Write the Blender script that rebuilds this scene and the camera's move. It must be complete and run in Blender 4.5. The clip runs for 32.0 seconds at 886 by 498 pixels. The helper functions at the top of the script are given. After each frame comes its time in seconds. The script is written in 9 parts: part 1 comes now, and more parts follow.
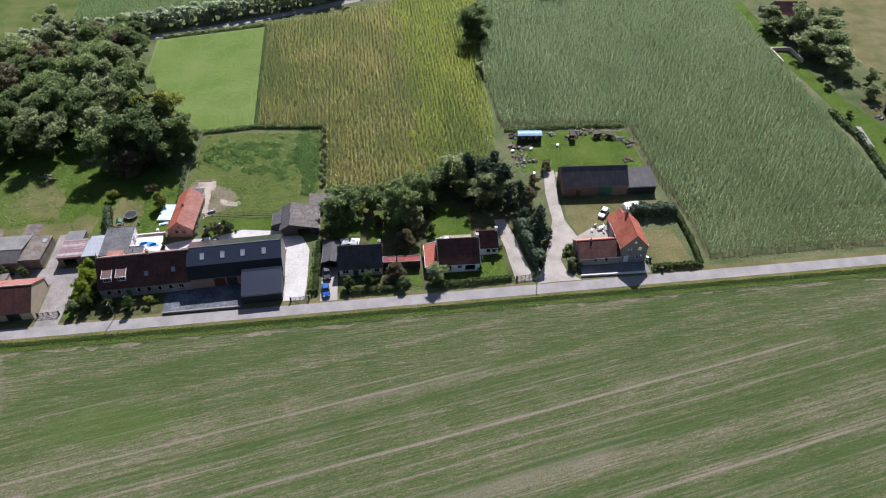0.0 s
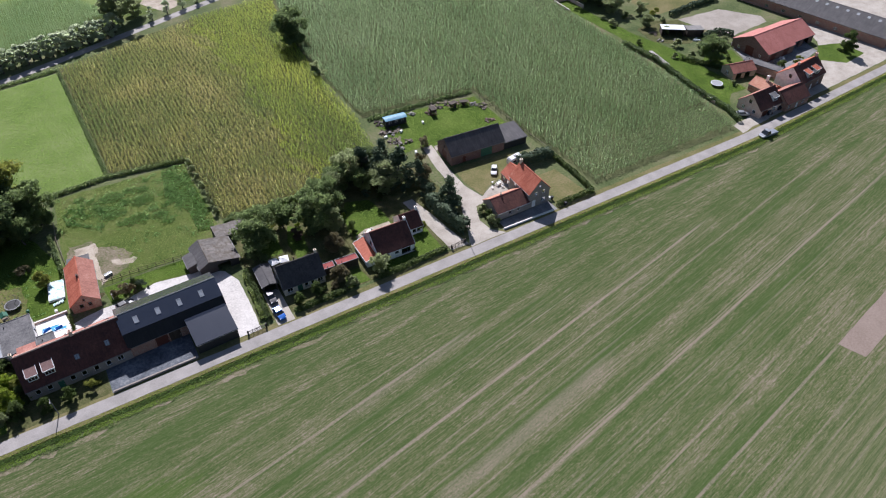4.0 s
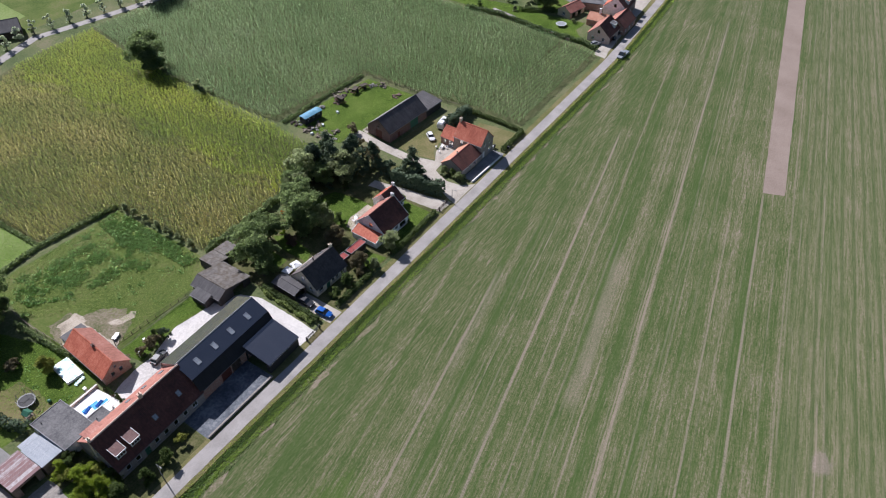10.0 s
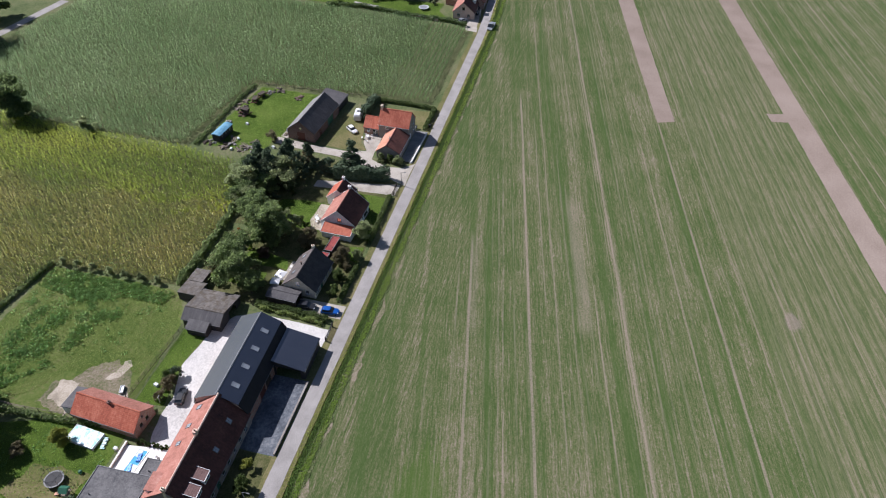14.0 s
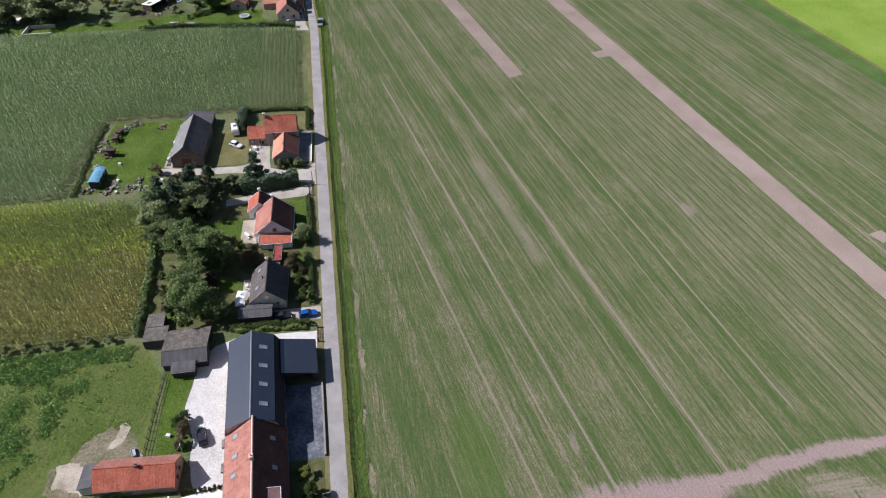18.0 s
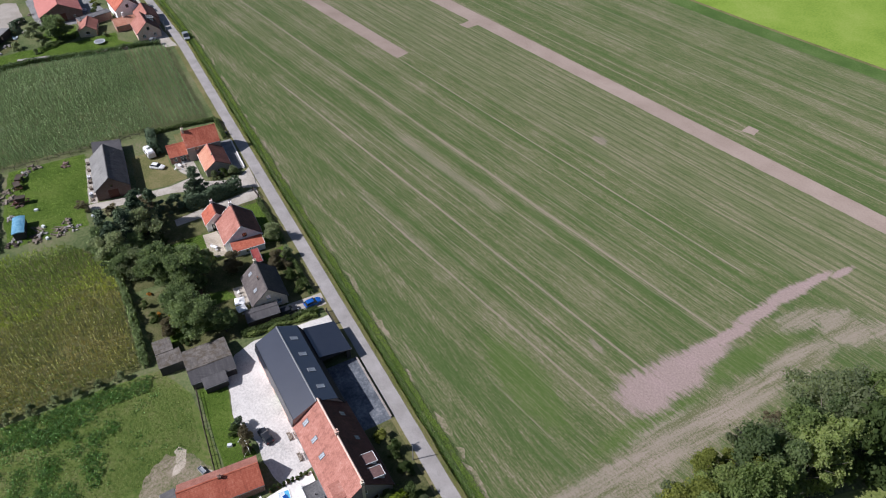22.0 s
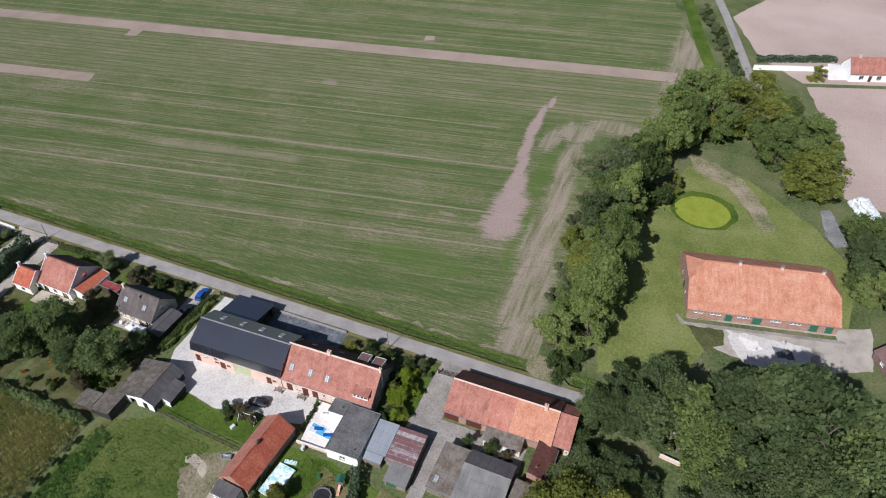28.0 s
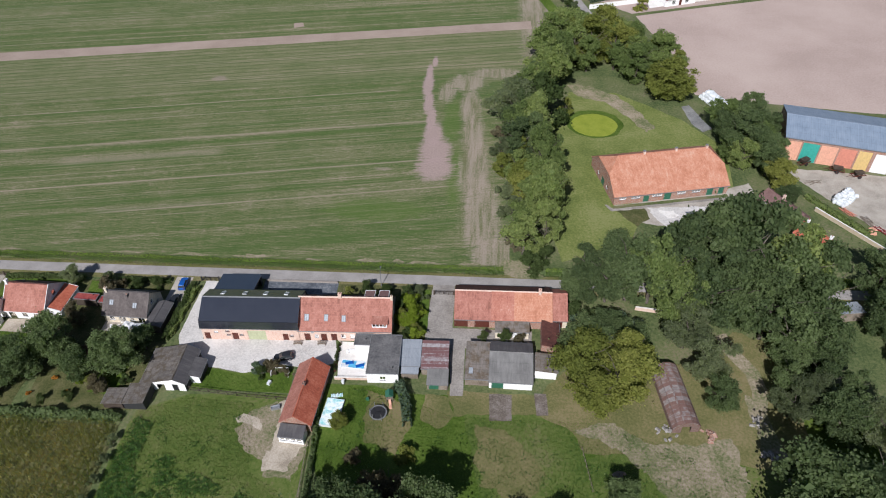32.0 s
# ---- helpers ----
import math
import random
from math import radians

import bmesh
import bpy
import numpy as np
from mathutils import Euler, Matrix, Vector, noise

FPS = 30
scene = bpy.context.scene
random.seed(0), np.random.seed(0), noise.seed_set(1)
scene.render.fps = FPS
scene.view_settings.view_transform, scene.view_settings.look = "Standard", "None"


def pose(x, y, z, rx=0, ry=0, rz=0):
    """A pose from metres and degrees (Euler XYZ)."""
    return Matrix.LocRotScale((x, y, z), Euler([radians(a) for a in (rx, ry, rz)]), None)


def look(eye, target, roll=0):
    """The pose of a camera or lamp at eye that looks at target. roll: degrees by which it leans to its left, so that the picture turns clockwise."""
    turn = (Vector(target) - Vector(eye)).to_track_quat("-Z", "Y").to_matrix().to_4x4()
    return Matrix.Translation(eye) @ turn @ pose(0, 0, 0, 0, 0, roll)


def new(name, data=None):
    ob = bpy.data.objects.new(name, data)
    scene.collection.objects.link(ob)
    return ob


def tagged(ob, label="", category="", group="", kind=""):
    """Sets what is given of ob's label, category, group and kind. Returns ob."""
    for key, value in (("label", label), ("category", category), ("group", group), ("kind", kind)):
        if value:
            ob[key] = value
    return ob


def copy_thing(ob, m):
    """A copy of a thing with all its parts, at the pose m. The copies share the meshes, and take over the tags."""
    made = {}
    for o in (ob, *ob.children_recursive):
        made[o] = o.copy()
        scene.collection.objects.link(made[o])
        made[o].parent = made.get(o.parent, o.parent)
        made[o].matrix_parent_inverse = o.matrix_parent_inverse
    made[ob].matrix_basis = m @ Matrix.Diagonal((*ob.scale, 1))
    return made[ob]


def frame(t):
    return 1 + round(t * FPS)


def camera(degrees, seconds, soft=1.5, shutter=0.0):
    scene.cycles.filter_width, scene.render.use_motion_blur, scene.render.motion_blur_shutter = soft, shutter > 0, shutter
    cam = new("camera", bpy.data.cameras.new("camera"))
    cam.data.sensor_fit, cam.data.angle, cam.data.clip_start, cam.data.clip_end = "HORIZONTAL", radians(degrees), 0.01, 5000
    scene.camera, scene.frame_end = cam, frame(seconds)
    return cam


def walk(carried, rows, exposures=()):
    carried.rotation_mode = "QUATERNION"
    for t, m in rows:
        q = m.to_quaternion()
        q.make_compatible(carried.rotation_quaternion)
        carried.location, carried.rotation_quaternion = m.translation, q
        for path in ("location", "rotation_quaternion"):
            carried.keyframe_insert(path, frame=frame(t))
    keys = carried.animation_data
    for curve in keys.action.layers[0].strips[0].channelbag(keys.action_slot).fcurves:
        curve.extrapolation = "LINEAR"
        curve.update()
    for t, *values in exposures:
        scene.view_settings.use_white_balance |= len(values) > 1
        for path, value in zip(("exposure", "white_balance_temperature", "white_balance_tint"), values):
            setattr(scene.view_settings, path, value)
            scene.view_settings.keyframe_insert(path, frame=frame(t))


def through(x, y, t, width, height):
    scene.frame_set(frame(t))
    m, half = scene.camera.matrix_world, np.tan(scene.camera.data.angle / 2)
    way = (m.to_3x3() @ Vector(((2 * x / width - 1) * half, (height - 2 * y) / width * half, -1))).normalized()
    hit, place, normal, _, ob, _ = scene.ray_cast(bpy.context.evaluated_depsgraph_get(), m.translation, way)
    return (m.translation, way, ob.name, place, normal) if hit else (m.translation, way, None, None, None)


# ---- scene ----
cam = camera(65.4, 32.0, 1.1)
METRES, EYE, TILT, LEAN, TURN = 310.0, 115.0, 0.0, 0.0, -6.45
OX, OY = 0.0, -109.2
ROWS = [
    (0.0, 0.0, 0.0, 0.0, -0.15, -42.3, 0.16),
    (0.5, -0.0145, -0.0011, 0.0004, -3.61, -42.34, 0.14),
    (1.0, -0.0294, -0.0018, 0.0006, -7.09, -42.38, 0.12),
    (1.5, -0.0444, -0.0021, 0.0011, -10.54, -42.41, 0.1),
    (2.0, -0.0597, -0.0019, 0.0014, -13.72, -42.43, 0.1),
    (2.5, -0.074, -0.0013, 0.0017, -16.6, -42.44, 0.09),
    (3.0, -0.0903, 0.0002, 0.002, -19.85, -42.44, 0.05),
    (3.5, -0.1056, 0.0022, 0.0018, -22.66, -42.44, 0.03),
    (5.5, -0.1658, 0.0169, 0.0025, -28.43, -42.48, 0.06),
    (6.0, -0.1802, 0.0219, 0.0027, -29.59, -42.49, 0.07),
    (6.5, -0.1945, 0.0272, 0.0027, -31.1, -42.5, 0.08),
    (7.0, -0.2088, 0.0331, 0.0027, -33.23, -42.51, 0.06),
    (7.5, -0.223, 0.0395, 0.0027, -35.43, -42.52, 0.03),
    (8.0, -0.2371, 0.0463, 0.0026, -37.69, -42.53, 0.02),
    (8.5, -0.2508, 0.0535, 0.0023, -40.46, -42.54, 0.0),
    (9.0, -0.264, 0.0612, 0.0025, -43.7, -42.58, 0.0),
    (9.5, -0.2774, 0.0694, 0.0023, -46.88, -42.55, -0.05),
    (10.0, -0.2902, 0.0784, 0.0026, -50.0, -42.58, -0.07),
    (10.5, -0.3035, 0.0883, 0.0027, -52.52, -42.57, -0.14),
    (11.0, -0.3155, 0.0985, 0.0027, -53.54, -42.55, -0.17),
    (11.5, -0.3264, 0.1084, 0.0027, -56.43, -42.57, -0.17),
    (12.0, -0.3377, 0.1193, 0.0025, -59.94, -42.55, -0.21),
    (12.5, -0.3483, 0.1302, 0.0025, -63.37, -42.54, -0.19),
    (13.0, -0.3589, 0.1427, 0.0027, -66.53, -42.52, -0.3),
    (13.5, -0.3688, 0.1554, 0.0027, -68.35, -42.48, -0.34),
    (14.0, -0.3774, 0.1677, 0.0027, -69.69, -42.49, -0.31),
    (14.5, -0.386, 0.1808, 0.0027, -72.79, -42.47, -0.34),
    (16.5, -0.4154, 0.2353, 0.0047, -84.69, -42.46, -0.26),
    (17.0, -0.4214, 0.25, 0.0053, -87.66, -42.46, -0.26),
    (17.5, -0.4268, 0.2648, 0.0058, -90.11, -42.45, -0.25),
    (18.0, -0.4314, 0.2796, 0.0064, -92.75, -42.48, -0.23),
    (18.5, -0.4359, 0.2955, 0.0063, -95.71, -42.41, -0.29),
    (19.0, -0.4395, 0.3108, 0.0063, -97.85, -42.39, -0.25),
    (19.5, -0.4425, 0.3263, 0.0063, -99.86, -42.37, -0.23),
    (20.0, -0.4449, 0.3425, 0.0063, -101.3, -42.36, -0.23),
    (20.5, -0.4468, 0.3579, 0.006, -102.79, -42.34, -0.21),
    (21.0, -0.4483, 0.3735, 0.0061, -105.75, -42.34, -0.18),
    (21.5, -0.4494, 0.3899, 0.0059, -109.15, -42.31, -0.22),
    (22.0, -0.4502, 0.4055, 0.0061, -112.29, -42.31, -0.19),
    (22.5, -0.4509, 0.4214, 0.0056, -115.42, -42.23, -0.15),
    (23.0, -0.4505, 0.4372, 0.0054, -118.53, -42.23, -0.13),
    (23.5, -0.4497, 0.4535, 0.005, -121.14, -42.19, -0.15),
    (24.0, -0.4483, 0.4695, 0.005, -123.45, -42.2, -0.14),
    (24.5, -0.4458, 0.4859, 0.0051, -125.81, -42.24, -0.2),
    (25.0, -0.4443, 0.5008, 0.0041, -127.94, -42.08, -0.19),
    (25.5, -0.4416, 0.5168, 0.0035, -130.42, -42.06, -0.14),
    (26.0, -0.4387, 0.5312, 0.0032, -134.94, -42.06, -0.07),
    (26.5, -0.4344, 0.5471, 0.0033, -140.57, -42.06, -0.13),
    (28.5, -0.4127, 0.606, 0.0006, -153.85, -41.79, 0.02),
    (29.0, -0.4055, 0.6199, 0.0002, -156.34, -41.76, 0.07),
    (29.5, -0.3981, 0.6334, -0.0001, -158.69, -41.72, 0.17),
    (30.0, -0.3896, 0.6466, -0.0003, -161.02, -41.71, 0.22),
    (30.5, -0.3804, 0.6596, -0.0008, -163.34, -41.7, 0.25),
    (31.0, -0.3712, 0.6719, -0.001, -165.64, -41.69, 0.36),
    (31.5, -0.3613, 0.6839, -0.0012, -167.85, -41.67, 0.46),
    (32.0, -0.3508, 0.6951, -0.0012, -170.04, -41.69, 0.54),
]
walk(cam, [(t, pose(OX, OY, EYE, TILT, LEAN, TURN) @ pose(METRES * x, METRES * y, METRES * z, 90 + pitch, roll, yaw)) for t, x, y, z, yaw, pitch, roll in ROWS],
     [(0.0, 0.56, 5880, 18), (14.0, 0.50, 5880, 17), (22.0, 0.37, 5880, 16), (32.0, 0.15, 5950, 13)])

# ---- light: a clear late-summer sky, the sun from behind the gardens ----
SUN_AZ, SUN_EL = math.atan2(9.3, 2.4), radians(41.2)
sun = new("sun", bpy.data.lights.new("sun", "SUN"))
sun.data.energy, sun.data.angle, sun.data.color = 5.0, radians(0.6), (1.0, 0.955, 0.90)
sun_dir = Vector((math.cos(SUN_AZ) * math.cos(SUN_EL), math.sin(SUN_AZ) * math.cos(SUN_EL), math.sin(SUN_EL)))
sun.matrix_world = look(sun_dir * 300, (0, 0, 0))
world = bpy.data.worlds.new("sky")
scene.world = world
world.use_nodes = True
sky = world.node_tree.nodes.new("ShaderNodeTexSky")
sky.sky_type, sky.sun_disc = "NISHITA", False
sky.sun_elevation, sky.sun_rotation = SUN_EL, math.pi / 2 - SUN_AZ
world.node_tree.links.new(sky.outputs[0], world.node_tree.nodes["Background"].inputs[0])
world.node_tree.nodes["Background"].inputs[1].default_value = 0.051

# ---- materials ----
class Graph:
    """A short hand for one material's nodes."""

    def __init__(self, name):
        self.mat = bpy.data.materials.new(name)
        self.mat.use_nodes = True
        self.tree = self.mat.node_tree
        self.out = self.tree.nodes["Principled BSDF"]

    def node(self, kind, links=(), operation=None, interpolation_type=None, data_type=None, blend_type=None):
        n = self.tree.nodes.new(kind)
        if operation:
            n.operation = operation
        if interpolation_type:
            n.interpolation_type = interpolation_type
        if data_type:
            n.data_type = data_type
        if blend_type:
            n.blend_type = blend_type
        for i, v in links:
            self.put(n, i, v)
        return n

    def put(self, n, i, v):
        if isinstance(v, bpy.types.NodeSocket):
            self.tree.links.new(v, n.inputs[i])
        elif v is not None:
            n.inputs[i].default_value = v

    def coords(self, which="Object", spread=True):
        c = self.node("ShaderNodeTexCoord").outputs[which]
        if not spread:
            return c
        r = self.node("ShaderNodeObjectInfo").outputs["Random"]
        off = self.math("MULTIPLY", r, 37.0)
        return self.node("ShaderNodeVectorMath", [(0, c), (1, off)], operation="ADD").outputs[0]

    def scaled(self, vec, sx, sy, sz=1.0, turn=0.0):
        return self.node("ShaderNodeMapping", [(0, vec), (2, (0, 0, turn)), (3, (sx, sy, sz))]).outputs[0]

    def noise(self, vec, scale, detail=4.0, rough=0.6):
        return self.node("ShaderNodeTexNoise", [("Vector", vec), ("Scale", scale), ("Detail", detail), ("Roughness", rough)]).outputs[0]

    def math(self, op, a, b=None, c=None):
        return self.node("ShaderNodeMath", [(0, a), (1, b), (2, c)], operation=op).outputs[0]

    def ramp(self, fac, stops):
        n = self.node("ShaderNodeValToRGB", [(0, fac)])
        els = n.color_ramp.elements
        while len(els) < len(stops):
            els.new(0.5)
        for e, (p, col) in zip(els, stops):
            e.position, e.color = p, (*col, 1) if len(col) == 3 else col
        return n.outputs[0]

    def step(self, v, lo, hi):
        return self.node("ShaderNodeMapRange", [(0, v), (1, lo), (2, hi), (3, 0.0), (4, 1.0)], interpolation_type="SMOOTHSTEP").outputs[0]

    def mix(self, fac, a, b, mode="MIX"):
        n = self.node("ShaderNodeMix", data_type="RGBA", blend_type=mode)
        for i, v in ((0, fac), (6, a), (7, b)):
            self.put(n, i, (*v, 1) if isinstance(v, tuple) and len(v) == 3 else v)
        return n.outputs[2]

    def bump(self, height, strength, distance):
        n = self.node("ShaderNodeBump", [("Height", height), ("Strength", strength), ("Distance", distance)])
        self.put(self.out, "Normal", n.outputs[0])

    def done(self, colour, rough=0.8, metal=0.0, spec=0.3):
        self.put(self.out, "Base Color", (*colour, 1) if isinstance(colour, tuple) and len(colour) == 3 else colour)
        self.put(self.out, "Roughness", rough)
        self.put(self.out, "Metallic", metal)
        self.put(self.out, "Specular IOR Level", spec)
        return self.mat


def surface(name, cols, big=0.3, small=4.0, rough=0.8, bump=0.3, depth=0.02, metal=0.0, spec=0.3, spread=True, low=0.3, high=0.7):
    """Colours mixed by stains and by grain, with a fine relief."""
    g = Graph(name)
    v = g.coords(spread=spread)
    a, b = g.noise(v, big, 5.0), g.noise(v, small, 4.0, 0.7)
    f = g.math("ADD", g.math("MULTIPLY", a, 0.95), g.math("ADD", g.math("MULTIPLY", b, 0.95), -0.45))
    n = len(cols) - 1
    col = g.ramp(f, [(low + (high - low) * i / max(n, 1), c) for i, c in enumerate(cols)])
    g.bump(g.math("ADD", b, g.noise(v, small * 4, 3.0)), bump, depth)
    return g.done(col, rough, metal, spec)


def leafy(name, cols, rough=0.7, through=0.0, drift=0.0, gloss=0.12, front=1.0, back=1.75):
    """Foliage: every clump has its own tone."""
    g = Graph(name)
    r = g.node("ShaderNodeNewGeometry").outputs["Random Per Island"]
    o = g.node("ShaderNodeObjectInfo").outputs["Random"]
    v = g.noise(g.coords(), 0.35, 3.0)
    f = g.math("ADD", g.math("MULTIPLY", r, 0.36), g.math("ADD", g.math("MULTIPLY", o, 0.42), g.math("MULTIPLY", v, 0.3)))
    if drift:
        far = g.math("SUBTRACT", g.noise(g.scaled(g.coords(spread=False), 0.055, 0.03), 1.0, 5.0, 0.6), 0.5)
        f = g.math("ADD", g.math("ADD", g.math("MULTIPLY", r, 0.4), g.math("MULTIPLY", far, drift)), 0.30)
    n = len(cols) - 1
    col = g.ramp(f, [(0.12 + 0.76 * i / max(n, 1), c) for i, c in enumerate(cols)])
    m = g.done(g.mix(1.0, col, (front, front, front), "MULTIPLY"), 0.62, 0.0, 0.1 if drift else gloss)
    if through:
        tr = g.node("ShaderNodeBsdfTranslucent", [(0, g.mix(1.0, col, (back, back, back * 0.9), "MULTIPLY"))]).outputs[0]
        mixer = g.node("ShaderNodeMixShader", [(0, through), (1, g.out.outputs[0]), (2, tr)])
        g.tree.links.new(mixer.outputs[0], g.tree.nodes["Material Output"].inputs[0])
    return m


def tiles(name, cols, tu=0.25, tv=0.36, streak=0.5, depth=0.04, rough=0.75, moss=None):
    """Roof tiles by the sheet's own map: u along the ridge, v down the slope, in metres."""
    g = Graph(name)
    uv = g.coords("UV", False)
    s = g.node("ShaderNodeSeparateXYZ", [(0, uv)])
    u, v = s.outputs[0], s.outputs[1]
    r = g.node("ShaderNodeObjectInfo").outputs["Random"]
    pos = g.node("ShaderNodeCombineXYZ", [(0, u), (1, v), (2, g.math("MULTIPLY", r, 40.0))]).outputs[0]
    cell = g.node("ShaderNodeCombineXYZ", [(0, g.math("FLOOR", g.math("DIVIDE", u, tu))), (1, g.math("FLOOR", g.math("DIVIDE", v, tv))), (2, g.math("MULTIPLY", r, 40.0))]).outputs[0]
    single = g.node("ShaderNodeTexWhiteNoise", [(0, cell)]).outputs[0]
    big = g.noise(pos, 0.38, 5.0, 0.65)
    run = g.noise(g.scaled(pos, 1.5, 0.2), 1.0, 4.0, 0.7)
    f = g.math("ADD", g.math("MULTIPLY", single, 0.16), g.math("ADD", g.math("MULTIPLY", big, 0.66), g.math("SUBTRACT", g.math("MULTIPLY", run, 0.42), 0.12)))
    n = len(cols) - 1
    col = g.ramp(f, [(0.27 + 0.48 * i / max(n, 1), c) for i, c in enumerate(cols)])
    lap = g.math("FRACT", g.math("DIVIDE", v, tv))
    col = g.mix(g.math("MULTIPLY", g.step(lap, 0.86, 1.0), 0.35), col, (0.03, 0.02, 0.018))
    if moss:
        col = g.mix(g.math("MULTIPLY", g.step(g.noise(pos, 0.8, 6.0, 0.7), 0.44, 0.62), 0.75), col, moss)
    wave = g.math("ABSOLUTE", g.math("SINE", g.math("MULTIPLY", u, math.pi / tu)))
    g.bump(g.math("ADD", g.math("MULTIPLY", wave, 0.6), g.math("MULTIPLY", lap, 0.7)), 0.7, depth)
    return g.done(col, rough, 0.0, 0.3)


def sheeting(name, cols, pitch=0.3, seam=0.12, rough=0.45, metal=0.0, rust=None, relief=0.5, spec=0.4, bands=0.0):
    """Profiled sheets: ribs run down the slope, in the sheet's own map."""
    g = Graph(name)
    uv = g.coords("UV", False)
    s = g.node("ShaderNodeSeparateXYZ", [(0, uv)])
    u, v = s.outputs[0], s.outputs[1]
    r = g.math("MULTIPLY", g.node("ShaderNodeObjectInfo").outputs["Random"], 40.0)
    pos = g.node("ShaderNodeCombineXYZ", [(0, u), (1, v), (2, r)]).outputs[0]
    f = g.math("ADD", g.math("MULTIPLY", g.noise(pos, 0.35, 5.0), 0.5), g.math("MULTIPLY", g.noise(g.scaled(pos, 2.2, 0.3), 1.0, 4.0), 0.5))
    col = g.ramp(f, [(0.32 + 0.38 * i / max(len(cols) - 1, 1), c) for i, c in enumerate(cols)])
    if rust:
        # whole sheets have rusted, others are still pale
        run = g.math("DIVIDE", v if bands else u, bands or 0.9)
        sheet = g.node("ShaderNodeTexWhiteNoise", [(0, g.node("ShaderNodeCombineXYZ", [(0, g.math("FLOOR", run)), (1, 4.0), (2, 0.0)]).outputs[0])]).outputs[0]
        edge = g.step(g.math("ABSOLUTE", g.math("SUBTRACT", g.math("FRACT", run), 0.5)), 0.36, 0.5)
        k = g.math("ADD", g.math("MULTIPLY", sheet, 0.5), g.math("SUBTRACT", g.math("MULTIPLY", g.noise(pos, 1.1, 5.0, 0.7), 1.5), g.math("MULTIPLY", edge, 0.28)))
        col = g.mix(g.math("MULTIPLY", g.step(k, 0.6, 1.15), 0.9), col, rust)
    wave = g.math("SINE", g.math("MULTIPLY", u, 2 * math.pi / pitch))
    line = g.step(g.math("ABSOLUTE", g.math("SUBTRACT", g.math("FRACT", g.math("DIVIDE", v, 2.4)), 0.5)), 0.48, 0.5)
    col = g.mix(g.math("MULTIPLY", line, 0.4), col, (0.02, 0.02, 0.02))
    col = g.mix(g.math("MULTIPLY", g.step(wave, 0.6, 1.0), seam), col, (0.01, 0.01, 0.012))
    g.bump(wave, relief, 0.03)
    return g.done(col, rough, metal, spec)


def brickwork(name, cols, mortar, wash=None):
    """Courses of brick, with the wall's own weathering."""
    g = Graph(name)
    v = g.coords()
    s = g.node("ShaderNodeSeparateXYZ", [(0, v)])
    flat = g.node("ShaderNodeCombineXYZ", [(0, g.math("ADD", s.outputs[0], s.outputs[1])), (1, s.outputs[2]), (2, 0.0)]).outputs[0]
    b = g.node("ShaderNodeTexBrick", [("Vector", flat), ("Color1", (*cols[0], 1)), ("Color2", (*cols[1], 1)), ("Mortar", (*mortar, 1)), ("Scale", 1.0), ("Mortar Size", 0.012), ("Brick Width", 0.23), ("Row Height", 0.075)])
    col = g.mix(g.math("MULTIPLY", g.step(g.noise(v, 0.7, 6.0), 0.4, 0.7), 0.45), b.outputs[0], wash or mortar)
    g.bump(b.outputs[1], -0.5, 0.01)
    return g.done(col, 0.85)


def paint(name, col, rough=0.5, metal=0.0, spec=0.4):
    g = Graph(name)
    v = g.coords()
    n = g.noise(v, 1.3, 5.0)
    dark = tuple(c * 0.78 for c in col)
    c = g.ramp(n, [(0.3, dark), (0.62, col)])
    g.bump(g.noise(v, 30.0), 0.1, 0.004)
    return g.done(c, rough, metal, spec)


def glazing(name):
    g = Graph(name)
    g.out.inputs["Transmission Weight"].default_value = 1.0
    g.out.inputs["IOR"].default_value = 1.45
    return g.done((0.75, 0.8, 0.82), 0.03, 0.0, 0.5)


def farmland(name):
    """A sown field: drill rows and wheel tracks at ten degrees to the road, a headland along it, worn and bare places."""
    g = Graph(name)
    v = g.coords(spread=False)
    s = g.node("ShaderNodeSeparateXYZ", [(0, v)])
    x, y = s.outputs[0], s.outputs[1]
    a = radians(10.2)
    wob = g.math("MULTIPLY", g.math("SUBTRACT", g.noise(g.scaled(v, 0.02, 0.02), 1.0, 2.0), 0.5), 0.8)
    w = g.math("ADD", g.math("ADD", g.math("MULTIPLY", x, -math.sin(a)), g.math("MULTIPLY", y, math.cos(a))), wob)
    along = g.math("ADD", g.math("MULTIPLY", x, math.cos(a)), g.math("MULTIPLY", y, math.sin(a)))
    turned = g.node("ShaderNodeCombineXYZ", [(0, along), (1, w), (2, 0.0)]).outputs[0]
    fine = g.noise(v, 2.4, 4.0, 0.75)
    speck = g.noise(g.scaled(turned, 0.9, 2.6), 1.0, 2.0, 0.6)
    patch = g.noise(v, 0.06, 5.0)
    streak = g.noise(g.scaled(turned, 0.10, 1.9), 1.0, 5.0, 0.75)
    band = g.noise(g.scaled(turned, 0.006, 0.26), 1.0, 5.0, 0.75)
    road_streak = g.noise(g.scaled(v, 0.08, 1.7), 1.0, 5.0, 0.75)
    head = g.step(g.math("ADD", y, wob), -21.5, -19.0)
    field = g.math("SUBTRACT", 1.0, head)
    row = g.math("ADD", g.math("MULTIPLY", streak, field), g.math("MULTIPLY", road_streak, head))
    cover = g.math("ADD", g.math("ADD", g.math("MULTIPLY", g.math("ADD", 0.25, g.math("MULTIPLY", fine, 0.5)), 1.2), g.math("MULTIPLY", row, 0.7)), g.math("ADD", g.math("MULTIPLY", patch, 0.32), g.math("MULTIPLY", band, 0.72)))
